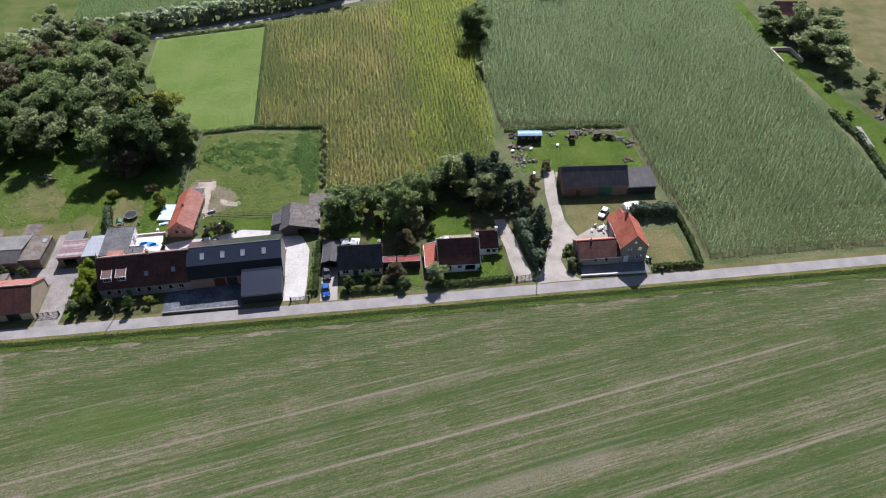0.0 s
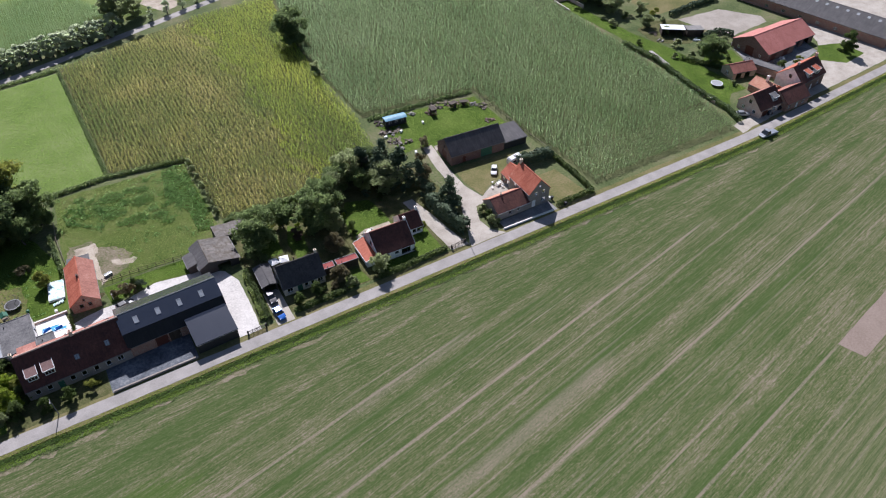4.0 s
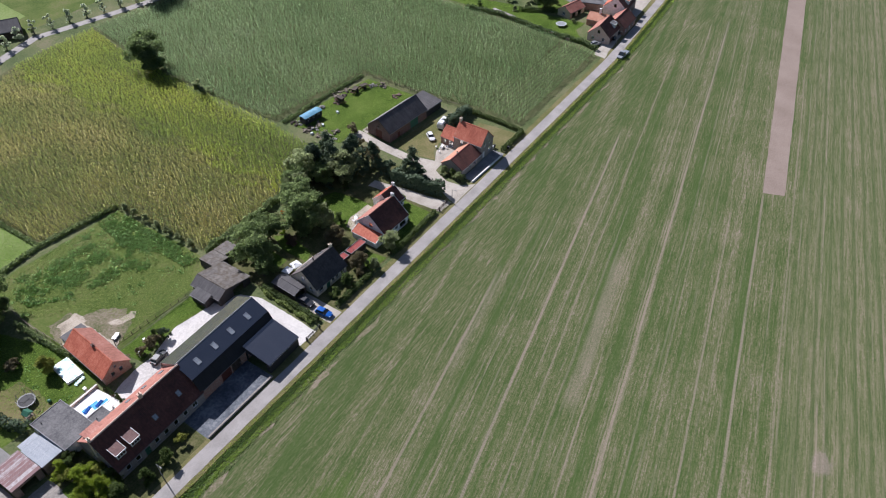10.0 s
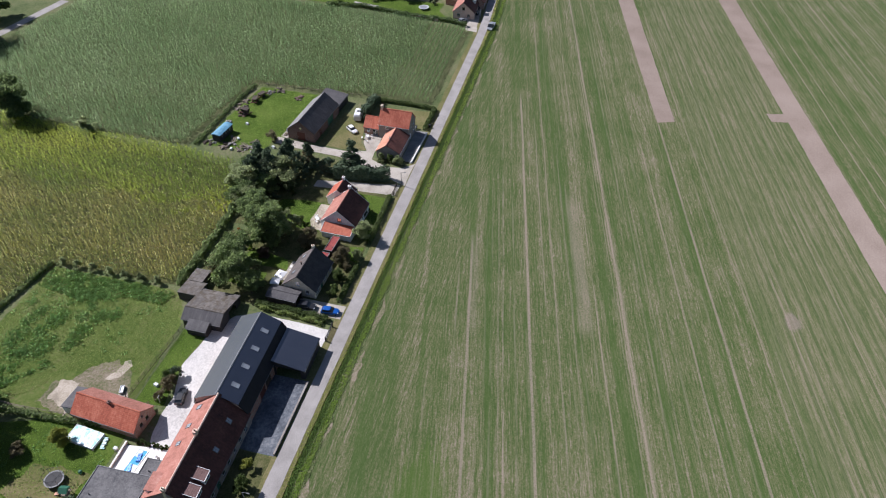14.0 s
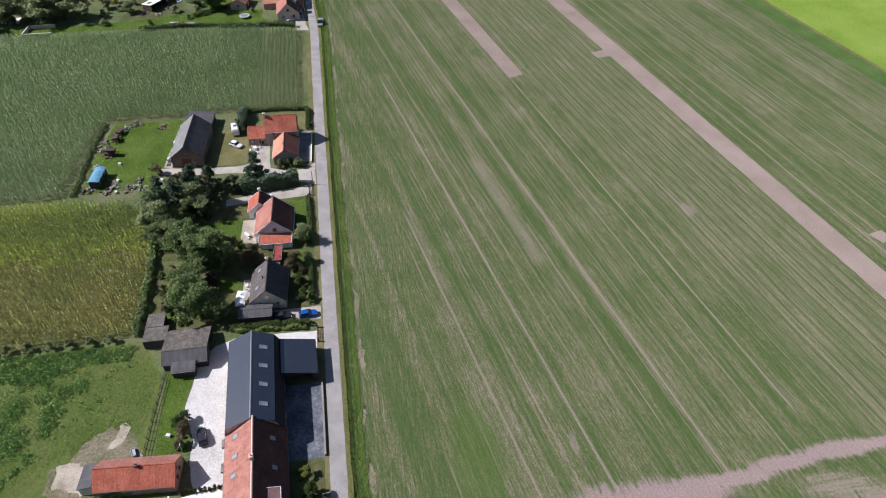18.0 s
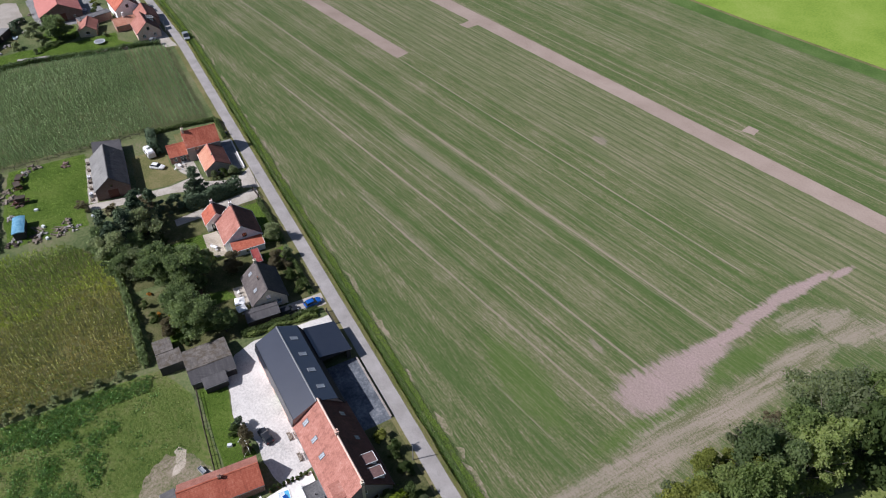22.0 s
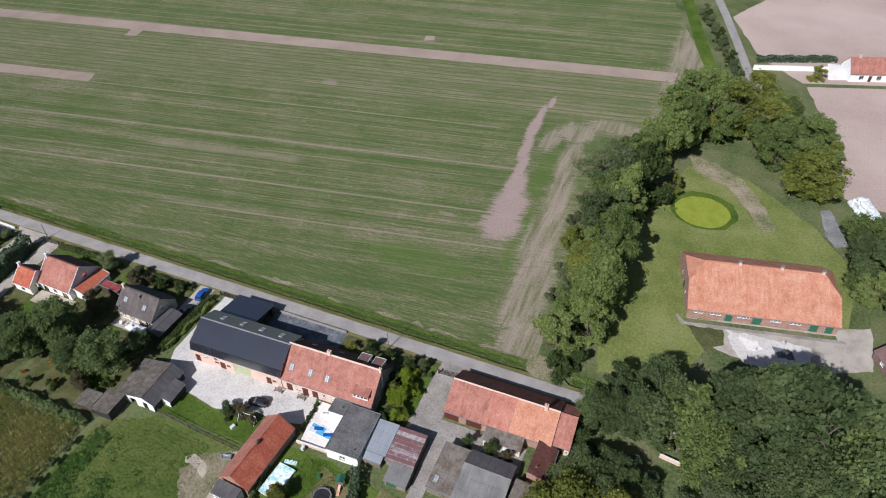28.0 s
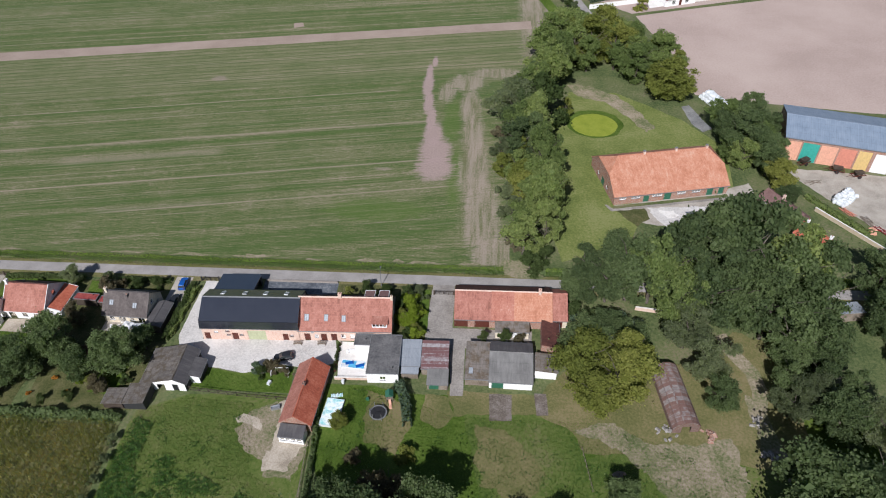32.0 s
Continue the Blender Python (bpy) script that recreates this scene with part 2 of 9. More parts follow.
    cover = g.math("ADD", cover, g.math("MULTIPLY", g.math("SUBTRACT", speck, 0.5), 0.4))
    drilled = g.node("ShaderNodeMix", [(0, head), (2, g.noise(g.scaled(turned, 0.26, 3.4), 1.0, 4.0, 0.75)), (3, g.noise(g.scaled(v, 0.26, 3.4), 1.0, 4.0, 0.75))]).outputs[0]
    cover = g.math("ADD", cover, g.math("MULTIPLY", g.math("SUBTRACT", drilled, 0.5), 0.7))
    col = g.ramp(g.math("SUBTRACT", cover, 1.0), [(0.24, (0.047, 0.077, 0.023)), (0.43, (0.085, 0.111, 0.040)), (0.56, (0.139, 0.140, 0.072)), (0.69, (0.224, 0.192, 0.136)), (0.86, (0.325, 0.268, 0.215))])
    soil = g.mix(fine, (0.21, 0.168, 0.128), (0.36, 0.292, 0.236))

    def drills(pitch, wide, seed, least, strength, low=-400.0, high=100.0):
        """Thin pale lines between the drill's passes, each with its own strength."""
        at = g.math("DIVIDE", g.math("ADD", w, seed), pitch)
        own = g.node("ShaderNodeTexWhiteNoise", [(0, g.node("ShaderNodeCombineXYZ", [(0, g.math("FLOOR", at)), (1, seed), (2, 0.0)]).outputs[0])]).outputs[0]
        d = g.math("MULTIPLY", g.math("ABSOLUTE", g.math("SUBTRACT", g.math("FRACT", at), 0.5)), pitch)
        line = g.math("SUBTRACT", 1.0, g.step(d, wide * 0.3, wide))
        broken = g.step(g.noise(g.scaled(turned, 0.05, 0.5), 1.0 + seed * 0.01, 4.0, 0.7), 0.40, 0.62)
        k = g.math("MULTIPLY", g.math("MULTIPLY", line, g.step(own, least, 1.0)), g.math("MULTIPLY", broken, strength))
        zone = g.math("MULTIPLY", g.step(w, low, low + 5.0), g.math("SUBTRACT", 1.0, g.step(w, high - 8.0, high)))
        return g.math("MULTIPLY", g.math("MULTIPLY", k, zone), field)

    def track(at, wide, strength, lo=-400.0, hi=400.0):
        d = g.math("ABSOLUTE", g.math("SUBTRACT", w, at))
        m = g.math("SUBTRACT", 1.0, g.step(d, wide * 0.25, wide * 0.85))
        m = g.math("MULTIPLY", m, g.math("MULTIPLY", g.step(x, lo - 3, lo + 3), g.math("SUBTRACT", 1.0, g.step(x, hi - 8, hi + 4))))
        broken = g.step(g.math("ADD", fine, g.math("MULTIPLY", g.noise(g.scaled(turned, 0.06, 0.3), 1.0, 3.0), 0.9)), 0.66, 1.02)
        return g.math("MULTIPLY", m, g.math("MULTIPLY", g.math("ADD", 0.4, g.math("MULTIPLY", broken, 0.6)), strength * 0.8))

    def oval(cx, cy, rx, ry, ragged):
        """A bare place with a frayed edge along the drill rows."""
        dx = g.math("DIVIDE", g.math("SUBTRACT", x, cx), rx)
        dy = g.math("DIVIDE", g.math("SUBTRACT", y, cy), ry)
        d = g.math("SQRT", g.math("ADD", g.math("MULTIPLY", dx, dx), g.math("MULTIPLY", dy, dy)))
        return g.math("SUBTRACT", 1.0, g.step(g.math("ADD", d, g.math("MULTIPLY", g.math("SUBTRACT", fray, 0.5), ragged)), 0.66, 1.24))

    # broad bands where the crop stands thicker
    thick = g.math("MULTIPLY", g.math("SUBTRACT", 1.0, g.step(band, 0.36, 0.52)), 0.5)
    col = g.mix(thick, col, (0.066, 0.106, 0.030))
    dark = g.math("MULTIPLY", g.math("MULTIPLY", g.step(streak, 0.54, 0.64), field), 0.5)
    col = g.mix(g.math("MULTIPLY", dark, 0.7), col, (0.060, 0.096, 0.034))
    col = g.mix(drills(1.32, 0.30, 3.1, 0.35, 0.5), col, (0.22, 0.195, 0.135))
    col = g.mix(drills(5.3, 0.24, 7.7, 0.2, 0.8), col, soil)
    for at, wide, strength, lo, hi in TRACKS:
        col = g.mix(track(at, wide, strength, lo, hi), col, soil)
    # stubble shows between dark narrow rows far from the road
    zone = g.math("MULTIPLY", g.math("SUBTRACT", 1.0, g.step(w, -93.0, -86.0)), g.step(w, -122.0, -119.0))
    col = g.mix(g.math("MULTIPLY", zone, g.math("ADD", 0.12, g.math("MULTIPLY", g.step(streak, 0.40, 0.62), 0.4))), col, (0.205, 0.185, 0.115))
    rows = g.math("ABSOLUTE", g.math("SUBTRACT", g.math("FRACT", g.math("DIVIDE", g.math("ADD", w, 300.0), 2.62)), 0.5))
    col = g.mix(g.math("MULTIPLY", g.math("MULTIPLY", g.math("SUBTRACT", 1.0, g.step(rows, 0.07, 0.2)), zone), g.math("ADD", 0.28, g.math("MULTIPLY", g.step(band, 0.36, 0.6), 0.34))), col, (0.058, 0.088, 0.030))
    # the worn strip along the belt of trees and the spots where the crop failed
    fray = g.math("ADD", g.math("MULTIPLY", g.noise(g.scaled(turned, 0.20, 1.3), 1.0, 6.0, 0.75), 0.7), g.math("MULTIPLY", g.noise(v, 0.7, 5.0, 0.75), 0.3))
    lush = (0.074, 0.122, 0.026)
    for cx, cy, rx, ry in ((-76.6, -42, 2.6, 15), (-74, -72, 3.0, 14), (-56, -26, 14, 5)):
        col = g.mix(g.math("MULTIPLY", oval(cx, cy, rx, ry, 3.0), 0.5), col, lush)
    worn = g.mix(g.step(g.math("ADD", fine, g.math("MULTIPLY", g.noise(g.scaled(v, 0.55, 0.045), 1.0, 4.0, 0.7), 1.2)), 0.86, 1.26), (0.122, 0.122, 0.062), (0.285, 0.235, 0.192))
    for cx, cy, rx, ry in ((-87.5, -9, 5.6, 9), (-84.0, -25, 5.4, 15), (-81.8, -45, 4.8, 15), (-81.2, -63, 3.6, 13), (-79.6, -81, 3.4, 11), (-78.0, -97, 6.4, 6), (-71.6, -90, 3.0, 6), (-88, -104, 9, 4), (-104, -150, 7, 60)):
        col = g.mix(g.math("MULTIPLY", oval(cx, cy, rx, ry, 2.8), 0.8), col, worn)
    pink = g.mix(g.step(fine, 0.3, 0.7), (0.245, 0.182, 0.166), (0.345, 0.264, 0.244))
    for cx, cy, rx, ry in ((-70.4, -46, 5.4, 6.5), (-69.8, -55, 4.9, 7.5), (-68.6, -64, 3.0, 7), (-67.4, -73, 1.5, 8), (-65.8, -83, 1.6, 7), (-64.8, -95, 1.9, 9), (-64.6, -104, 1.2, 6), (-66.0, -112, 1.0, 4)):
        col = g.mix(g.math("MULTIPLY", oval(cx, cy, rx, ry, 2.4), 0.9), col, pink)
    for cx, cy, rx, ry in ((-55.6, -45, 2.6, 0.8), (8, -96.4, 2.6, 1.8)):
        col = g.mix(g.math("MULTIPLY", oval(cx, cy, rx, ry, 3.4), 0.42), col, pink)
    g.bump(g.math("ADD", fine, g.math("MULTIPLY", row, 1.5)), 0.5, 0.12)
    g.put(g.out, "Diffuse Roughness", 0.22)
    # fuzz of thin blades seen at a low angle; pale tint stands for haze
    g.put(g.out, "Sheen Weight", 0.28)
    g.put(g.out, "Sheen Roughness", 0.25)
    g.put(g.out, "Sheen Tint", (0.62, 0.66, 0.52, 1))
    return g.done(col, 0.95, 0.0, 0.04)


# wheel tracks: offset from the origin across the rows, half width, strength, from x, to x
TRACKS = [(-23.8, 0.5, 0.85, -80, 19), (-24.6, 1.7, 0.35, -12, 19), (-37.4, 0.55, 0.95, -75, 92), (-41.3, 0.3, 0.6, 0, 80), (-108.0, 0.35, 0.6, -70, 60), (-96.5, 0.3, 0.5, -70, 40), (-18.8, 0.3, 0.5, -66, -38), (-43.6, 0.3, 0.5, -40, 150), (-47.2, 0.28, 0.4, -50, 60), (-50.0, 2.6, 0.5, -6, 42), (-58.7, 0.5, 0.9, -70, 190), (-57.4, 0.25, 0.4, -70, 120), (-72.4, 0.4, 0.7, -66, 75), (-79.7, 0.5, 0.85, -55, 86), (-87.5, 0.35, 0.5, -60, 160),
          (-30.5, 0.3, 0.35, -70, 40), (-65.5, 0.3, 0.4, -60, 150), (-133.5, 0.35, 0.8, -90, 220), (-144.0, 0.4, 0.5, -90, 220), (-156.0, 0.5, 0.6, -90, 220), (-170.0, 0.5, 0.5, -90, 220), (-182.0, 0.5, 0.5, -90, 220)]

M = {
    "white_sheet": sheeting("white_roof_sheet", [(0.66, 0.68, 0.70), (0.74, 0.76, 0.78)], 0.3, 0.1, 0.5),
    "field": farmland("field_crop"),
    "ground": surface("rough_grass", [(0.055, 0.078, 0.03), (0.09, 0.115, 0.046), (0.125, 0.138, 0.062), (0.17, 0.155, 0.095)], 0.08, 1.6, 0.9, 0.5, 0.08, spec=0.05, spread=False),
    "lawn": surface("lawn_grass", [(0.043, 0.074, 0.012), (0.070, 0.112, 0.018), (0.108, 0.146, 0.032)], 0.12, 2.0, 0.9, 0.4, 0.05, spec=0.05, spread=False),
    "pasture": surface("pasture_grass", [(0.112, 0.165, 0.042), (0.152, 0.207, 0.060), (0.197, 0.240, 0.090)], 0.07, 1.4, 0.9, 0.4, 0.05, spec=0.05, spread=False),
    "paddock": surface("paddock_grass", [(0.050, 0.082, 0.018), (0.078, 0.112, 0.025), (0.108, 0.134, 0.038), (0.140, 0.138, 0.060)], 0.09, 1.6, 0.9, 0.5, 0.08, spec=0.05, spread=False),
    "dry": surface("dry_grass", [(0.092, 0.102, 0.036), (0.142, 0.134, 0.056), (0.200, 0.168, 0.088)], 0.12, 2.0, 0.9, 0.4, 0.05, spec=0.05, spread=False),
    "farm_grass": surface("yellowing_lawn", [(0.100, 0.128, 0.036), (0.150, 0.176, 0.052), (0.205, 0.216, 0.085)], 0.10, 1.6, 0.9, 0.4, 0.05, spec=0.05, spread=False),
    "verge": surface("verge_grass", [(0.075, 0.119, 0.023), (0.110, 0.158, 0.033), (0.145, 0.180, 0.055)], 0.3, 3.0, 0.9, 0.5, 0.06, spec=0.05, spread=False),
    "bright": surface("young_crop", [(0.138, 0.216, 0.030), (0.184, 0.268, 0.040), (0.230, 0.298, 0.062)], 0.05, 1.2, 0.9, 0.4, 0.06, spec=0.05, spread=False),
    "soil": surface("dry_soil", [(0.225, 0.175, 0.142), (0.272, 0.216, 0.178), (0.315, 0.254, 0.212)], 0.07, 2.4, 0.95, 0.3, 0.04, spec=0.04, spread=False),
    "headland": surface("green_headland", [(0.055, 0.098, 0.025), (0.075, 0.125, 0.032), (0.105, 0.150, 0.050)], 0.08, 1.6, 0.9, 0.4, 0.05, spec=0.05, spread=False),
    "plough": surface("harrowed_soil", [(0.30, 0.235, 0.205), (0.36, 0.285, 0.25), (0.40, 0.325, 0.285)], 0.03, 1.6, 0.95, 0.6, 0.08, spec=0.04, spread=False),
    "track": surface("worn_track", [(0.085, 0.105, 0.042), (0.150, 0.150, 0.080), (0.230, 0.195, 0.135), (0.29, 0.245, 0.185)], 0.16, 1.8, 0.95, 0.5, 0.06, spec=0.04, spread=False),
    "sand": surface("bare_sand", [(0.26, 0.22, 0.17), (0.38, 0.33, 0.26), (0.46, 0.40, 0.33)], 0.35, 3.0, 0.95, 0.5, 0.04, spec=0.04, spread=False),
    "asphalt": surface("old_asphalt", [(0.224, 0.209, 0.194), (0.282, 0.263, 0.246), (0.334, 0.312, 0.293)], 0.25, 6.0, 0.85, 0.3, 0.01, spec=0.25, spread=False),
    "gravel": surface("pale_gravel", [(0.25, 0.24, 0.23), (0.42, 0.4, 0.375), (0.52, 0.495, 0.465), (0.6, 0.575, 0.54)], 0.16, 2.2, 0.9, 0.3, 0.02, spec=0.2, spread=False, low=0.18, high=0.66),
    "drive": surface("sandy_drive", [(0.27, 0.24, 0.20), (0.37, 0.335, 0.285), (0.44, 0.40, 0.345)], 0.25, 5.0, 0.9, 0.5, 0.03, spec=0.2, spread=False),
    "concrete": surface("concrete", [(0.13, 0.13, 0.13), (0.2, 0.2, 0.195), (0.28, 0.275, 0.265)], 0.3, 3.0, 0.85, 0.3, 0.01, spread=False),
    "yard_concrete": surface("grey_yard_concrete", [(0.180, 0.162, 0.145), (0.255, 0.232, 0.208), (0.335, 0.308, 0.278)], 0.25, 2.5, 0.85, 0.3, 0.01, spread=False),
    "arena": surface("arena_sand", [(0.25, 0.225, 0.19), (0.315, 0.285, 0.245), (0.37, 0.34, 0.295)], 0.12, 2.0, 0.95, 0.4, 0.04, spec=0.04, spread=False),
    "slab": surface("pale_paving", [(0.60, 0.57, 0.52), (0.70, 0.67, 0.62), (0.76, 0.73, 0.69)], 0.4, 3.0, 0.7, 0.2, 0.01, spread=False),
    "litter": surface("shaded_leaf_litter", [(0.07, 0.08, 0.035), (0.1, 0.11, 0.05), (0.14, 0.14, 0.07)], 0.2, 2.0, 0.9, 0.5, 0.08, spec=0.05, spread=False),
    "bed": surface("garden_bed", [(0.05, 0.06, 0.022), (0.085, 0.09, 0.035), (0.13, 0.12, 0.06)], 0.4, 3.0, 0.9, 0.6, 0.08, spec=0.05, spread=False),
    "water": surface("ditch_water", [(0.02, 0.025, 0.015), (0.035, 0.04, 0.02)], 0.5, 2.0, 0.2, 0.05, 0.01, spec=0.5, spread=False),
    "duckweed": surface("duckweed", [(0.17, 0.21, 0.022), (0.22, 0.26, 0.03), (0.26, 0.29, 0.045)], 0.35, 3.0, 0.6, 0.2, 0.01, spread=False),
    # pantile_dark has the shade of south slopes in its colour, pantile_pink the sun
    "pantile_dark": tiles("shaded_dark_red_pantiles", [(0.044, 0.020, 0.016), (0.075, 0.029, 0.023), (0.106, 0.041, 0.032), (0.149, 0.064, 0.049)]),
    "pantile_pink": tiles("sunlit_pale_red_pantiles", [(0.168, 0.073, 0.053), (0.286, 0.116, 0.084), (0.361, 0.159, 0.120), (0.420, 0.223, 0.172)]),
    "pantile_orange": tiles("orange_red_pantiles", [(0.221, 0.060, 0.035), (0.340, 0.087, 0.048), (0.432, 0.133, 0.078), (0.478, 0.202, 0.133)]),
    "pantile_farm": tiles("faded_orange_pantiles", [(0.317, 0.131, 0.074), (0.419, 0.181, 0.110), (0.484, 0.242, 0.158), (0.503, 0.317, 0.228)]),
    "pantile_coral": tiles("bright_coral_pantiles", [(0.331, 0.120, 0.097), (0.423, 0.161, 0.133), (0.478, 0.202, 0.170)]),
    "slate_tile": tiles("dark_flat_tiles", [(0.030, 0.028, 0.030), (0.055, 0.050, 0.050), (0.085, 0.075, 0.072)], 0.3, 0.3, depth=0.02),
    "brown_tile": tiles("dark_brown_flat_tiles", [(0.055, 0.045, 0.042), (0.095, 0.080, 0.074), (0.14, 0.12, 0.11)], 0.3, 0.3, depth=0.02),
    "slate_sheet": sheeting("anthracite_roof_sheets", [(0.016, 0.018, 0.025), (0.022, 0.024, 0.032), (0.029, 0.031, 0.04)], 0.5, 0.02, 0.19, relief=0.01, spec=1.0),
    "grey_sheet": sheeting("weathered_fibre_cement", [(0.12, 0.115, 0.11), (0.19, 0.185, 0.175), (0.26, 0.25, 0.24)], 0.18, 0.2, 0.85),
    "matt_sheet": sheeting("matt_black_sheets", [(0.014, 0.015, 0.019), (0.020, 0.021, 0.026), (0.028, 0.029, 0.034)], 0.5, 0.02, 0.7, relief=0.01, spec=0.2),
    "dark_sheet": sheeting("dark_fibre_cement", [(0.055, 0.052, 0.055), (0.085, 0.080, 0.081), (0.125, 0.120, 0.117)], 0.18, 0.2, 0.8),
    "rust_sheet": sheeting("rusty_corrugated_iron", [(0.20, 0.185, 0.18), (0.28, 0.26, 0.25), (0.36, 0.34, 0.33)], 0.12, 0.3, 0.7, 0.0, (0.17, 0.085, 0.065)),
    "rust_bands": sheeting("striped_rusty_sheets", [(0.30, 0.27, 0.27), (0.40, 0.37, 0.37), (0.48, 0.45, 0.45)], 0.12, 0.3, 0.6, 0.0, (0.16, 0.065, 0.062), bands=0.85),
    "zinc_sheet": sheeting("dull_zinc_sheet", [(0.22, 0.245, 0.27), (0.29, 0.315, 0.345), (0.36, 0.38, 0.41)], 0.12, 0.25, 0.55),
    "blue_sheet": sheeting("blue_grey_steel_sheet", [(0.155, 0.20, 0.26), (0.20, 0.25, 0.315), (0.24, 0.29, 0.355)], 0.6, 0.1, 0.6, relief=0.15, spec=0.25),
    "felt": surface("roofing_felt", [(0.065, 0.065, 0.068), (0.11, 0.108, 0.108), (0.155, 0.15, 0.148)], 0.4, 3.0, 0.85, 0.2, 0.01),
    "moss_dark": tiles("mossy_blackened_sheets", [(0.074, 0.067, 0.061), (0.128, 0.114, 0.102), (0.198, 0.176, 0.158)], 0.2, 1.2, depth=0.02, moss=(0.066, 0.050, 0.030)),
    "moss_roof": tiles("mossy_old_sheets", [(0.108, 0.097, 0.086), (0.176, 0.155, 0.135), (0.243, 0.209, 0.182)], 0.2, 1.2, depth=0.02, moss=(0.105, 0.075, 0.045)),
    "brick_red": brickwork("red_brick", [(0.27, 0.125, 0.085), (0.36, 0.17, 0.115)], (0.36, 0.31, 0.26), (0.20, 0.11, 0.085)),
    "brick_pink": brickwork("pale_pink_brick", [(0.52, 0.32, 0.245), (0.60, 0.40, 0.31)], (0.62, 0.50, 0.42), (0.62, 0.54, 0.46)),
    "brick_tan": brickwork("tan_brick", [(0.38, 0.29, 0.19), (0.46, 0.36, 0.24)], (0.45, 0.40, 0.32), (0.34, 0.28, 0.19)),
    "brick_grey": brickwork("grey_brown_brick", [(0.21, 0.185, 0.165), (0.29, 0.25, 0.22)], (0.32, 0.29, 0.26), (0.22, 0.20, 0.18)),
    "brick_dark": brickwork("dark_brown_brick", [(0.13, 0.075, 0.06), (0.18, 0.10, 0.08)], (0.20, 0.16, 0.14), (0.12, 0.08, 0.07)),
    "white_wall": paint("white_render", (0.86, 0.85, 0.83), 0.8),
    "cream_wall": paint("cream_render", (0.66, 0.58, 0.45), 0.8),
    "black_board": paint("black_tarred_boards", (0.030, 0.030, 0.032), 0.7),
    "wood": surface("weathered_wood", [(0.12, 0.095, 0.07), (0.19, 0.155, 0.12), (0.26, 0.22, 0.18)], 0.6, 6.0, 0.85, 0.4, 0.01),
    "dark_wood": surface("dark_stained_wood", [(0.035, 0.027, 0.02), (0.06, 0.045, 0.034), (0.09, 0.07, 0.055)], 0.6, 6.0, 0.8, 0.4, 0.01),
    "white": paint("white_paint", (0.80, 0.80, 0.79), 0.5),
    "green_paint": paint("green_paint", (0.035, 0.13, 0.08), 0.5),
    "teal_paint": paint("teal_paint", (0.05, 0.33, 0.27), 0.5),
    "red_paint": paint("red_paint", (0.22, 0.025, 0.025), 0.5),
    "brown_paint": paint("brown_paint", (0.10, 0.028, 0.018), 0.6),
    "orange_paint": paint("salmon_sheet", (0.68, 0.36, 0.25), 0.6),
    "coral_paint": paint("coral_sheet", (0.58, 0.23, 0.16), 0.6),
    "ochre_paint": paint("ochre_sheet", (0.62, 0.44, 0.18), 0.6),
    "glass": glazing("window_glass"),
    "lead": paint("lead_grey", (0.18, 0.185, 0.19), 0.6),
    "steel": paint("galvanised_steel", (0.42, 0.43, 0.44), 0.45, 0.6),
    "black": paint("black_rubber", (0.018, 0.018, 0.02), 0.7),
    "blue_tarp": surface("faded_blue_tarpaulin", [(0.075, 0.20, 0.30), (0.11, 0.27, 0.38), (0.19, 0.36, 0.46)], 0.8, 3.0, 0.5, 0.3, 0.02),
    "pool_blue": paint("pool_water", (0.12, 0.42, 0.66), 0.05, 0.0, 0.2),
    "cyan_sheet": surface("pale_cyan_tarpaulin", [(0.28, 0.58, 0.60), (0.50, 0.70, 0.70), (0.74, 0.80, 0.79)], 0.5, 1.2, 0.5, 0.4, 0.05, low=0.36, high=0.6),
    "film": paint("white_wrap", (0.64, 0.67, 0.68), 0.4),
    "stone": surface("rubble", [(0.16, 0.14, 0.12), (0.28, 0.26, 0.24), (0.42, 0.40, 0.37)], 0.9, 4.0, 0.9, 0.6, 0.05),
    "bark": surface("bark", [(0.05, 0.04, 0.03), (0.09, 0.075, 0.06), (0.14, 0.12, 0.10)], 1.0, 6.0, 0.95, 0.6, 0.03),
    "car_blue": paint("blue_car_paint", (0.02, 0.12, 0.45), 0.22, 0.3, 0.6),
    "car_black": paint("black_car_paint", (0.022, 0.024, 0.03), 0.4, 0.0, 0.3),
    "car_silver": paint("silver_car_paint", (0.42, 0.44, 0.46), 0.28, 0.5, 0.6),
    "car_white": paint("white_car_paint", (0.78, 0.78, 0.77), 0.3, 0.0, 0.5),
    "car_glass": paint("tinted_glass", (0.03, 0.035, 0.04), 0.08, 0.0, 0.6),
    "leaf_oak": leafy("dark_green_leaves", [(0.075, 0.110, 0.050), (0.132, 0.177, 0.074), (0.216, 0.271, 0.120)], 0.65, 0.5, front=0.72, back=2.1),
    "leaf_mid": leafy("green_leaves", [(0.096, 0.135, 0.046), (0.172, 0.224, 0.074), (0.280, 0.322, 0.116)], 0.65, 0.5, front=0.86, back=2.1),
    "leaf_light": leafy("yellow_green_leaves", [(0.100, 0.124, 0.028), (0.178, 0.200, 0.046), (0.270, 0.275, 0.074)], 0.65, 0.5, front=1.05, back=1.8),
    "leaf_grey": leafy("grey_green_leaves", [(0.125, 0.150, 0.079), (0.197, 0.230, 0.125), (0.284, 0.316, 0.181)], 0.65, 0.62, front=0.7, back=2.0),
    "leaf_dark": leafy("blackish_needles", [(0.035, 0.055, 0.034), (0.065, 0.096, 0.054), (0.112, 0.149, 0.085)], 0.7, 0.16, back=1.6),
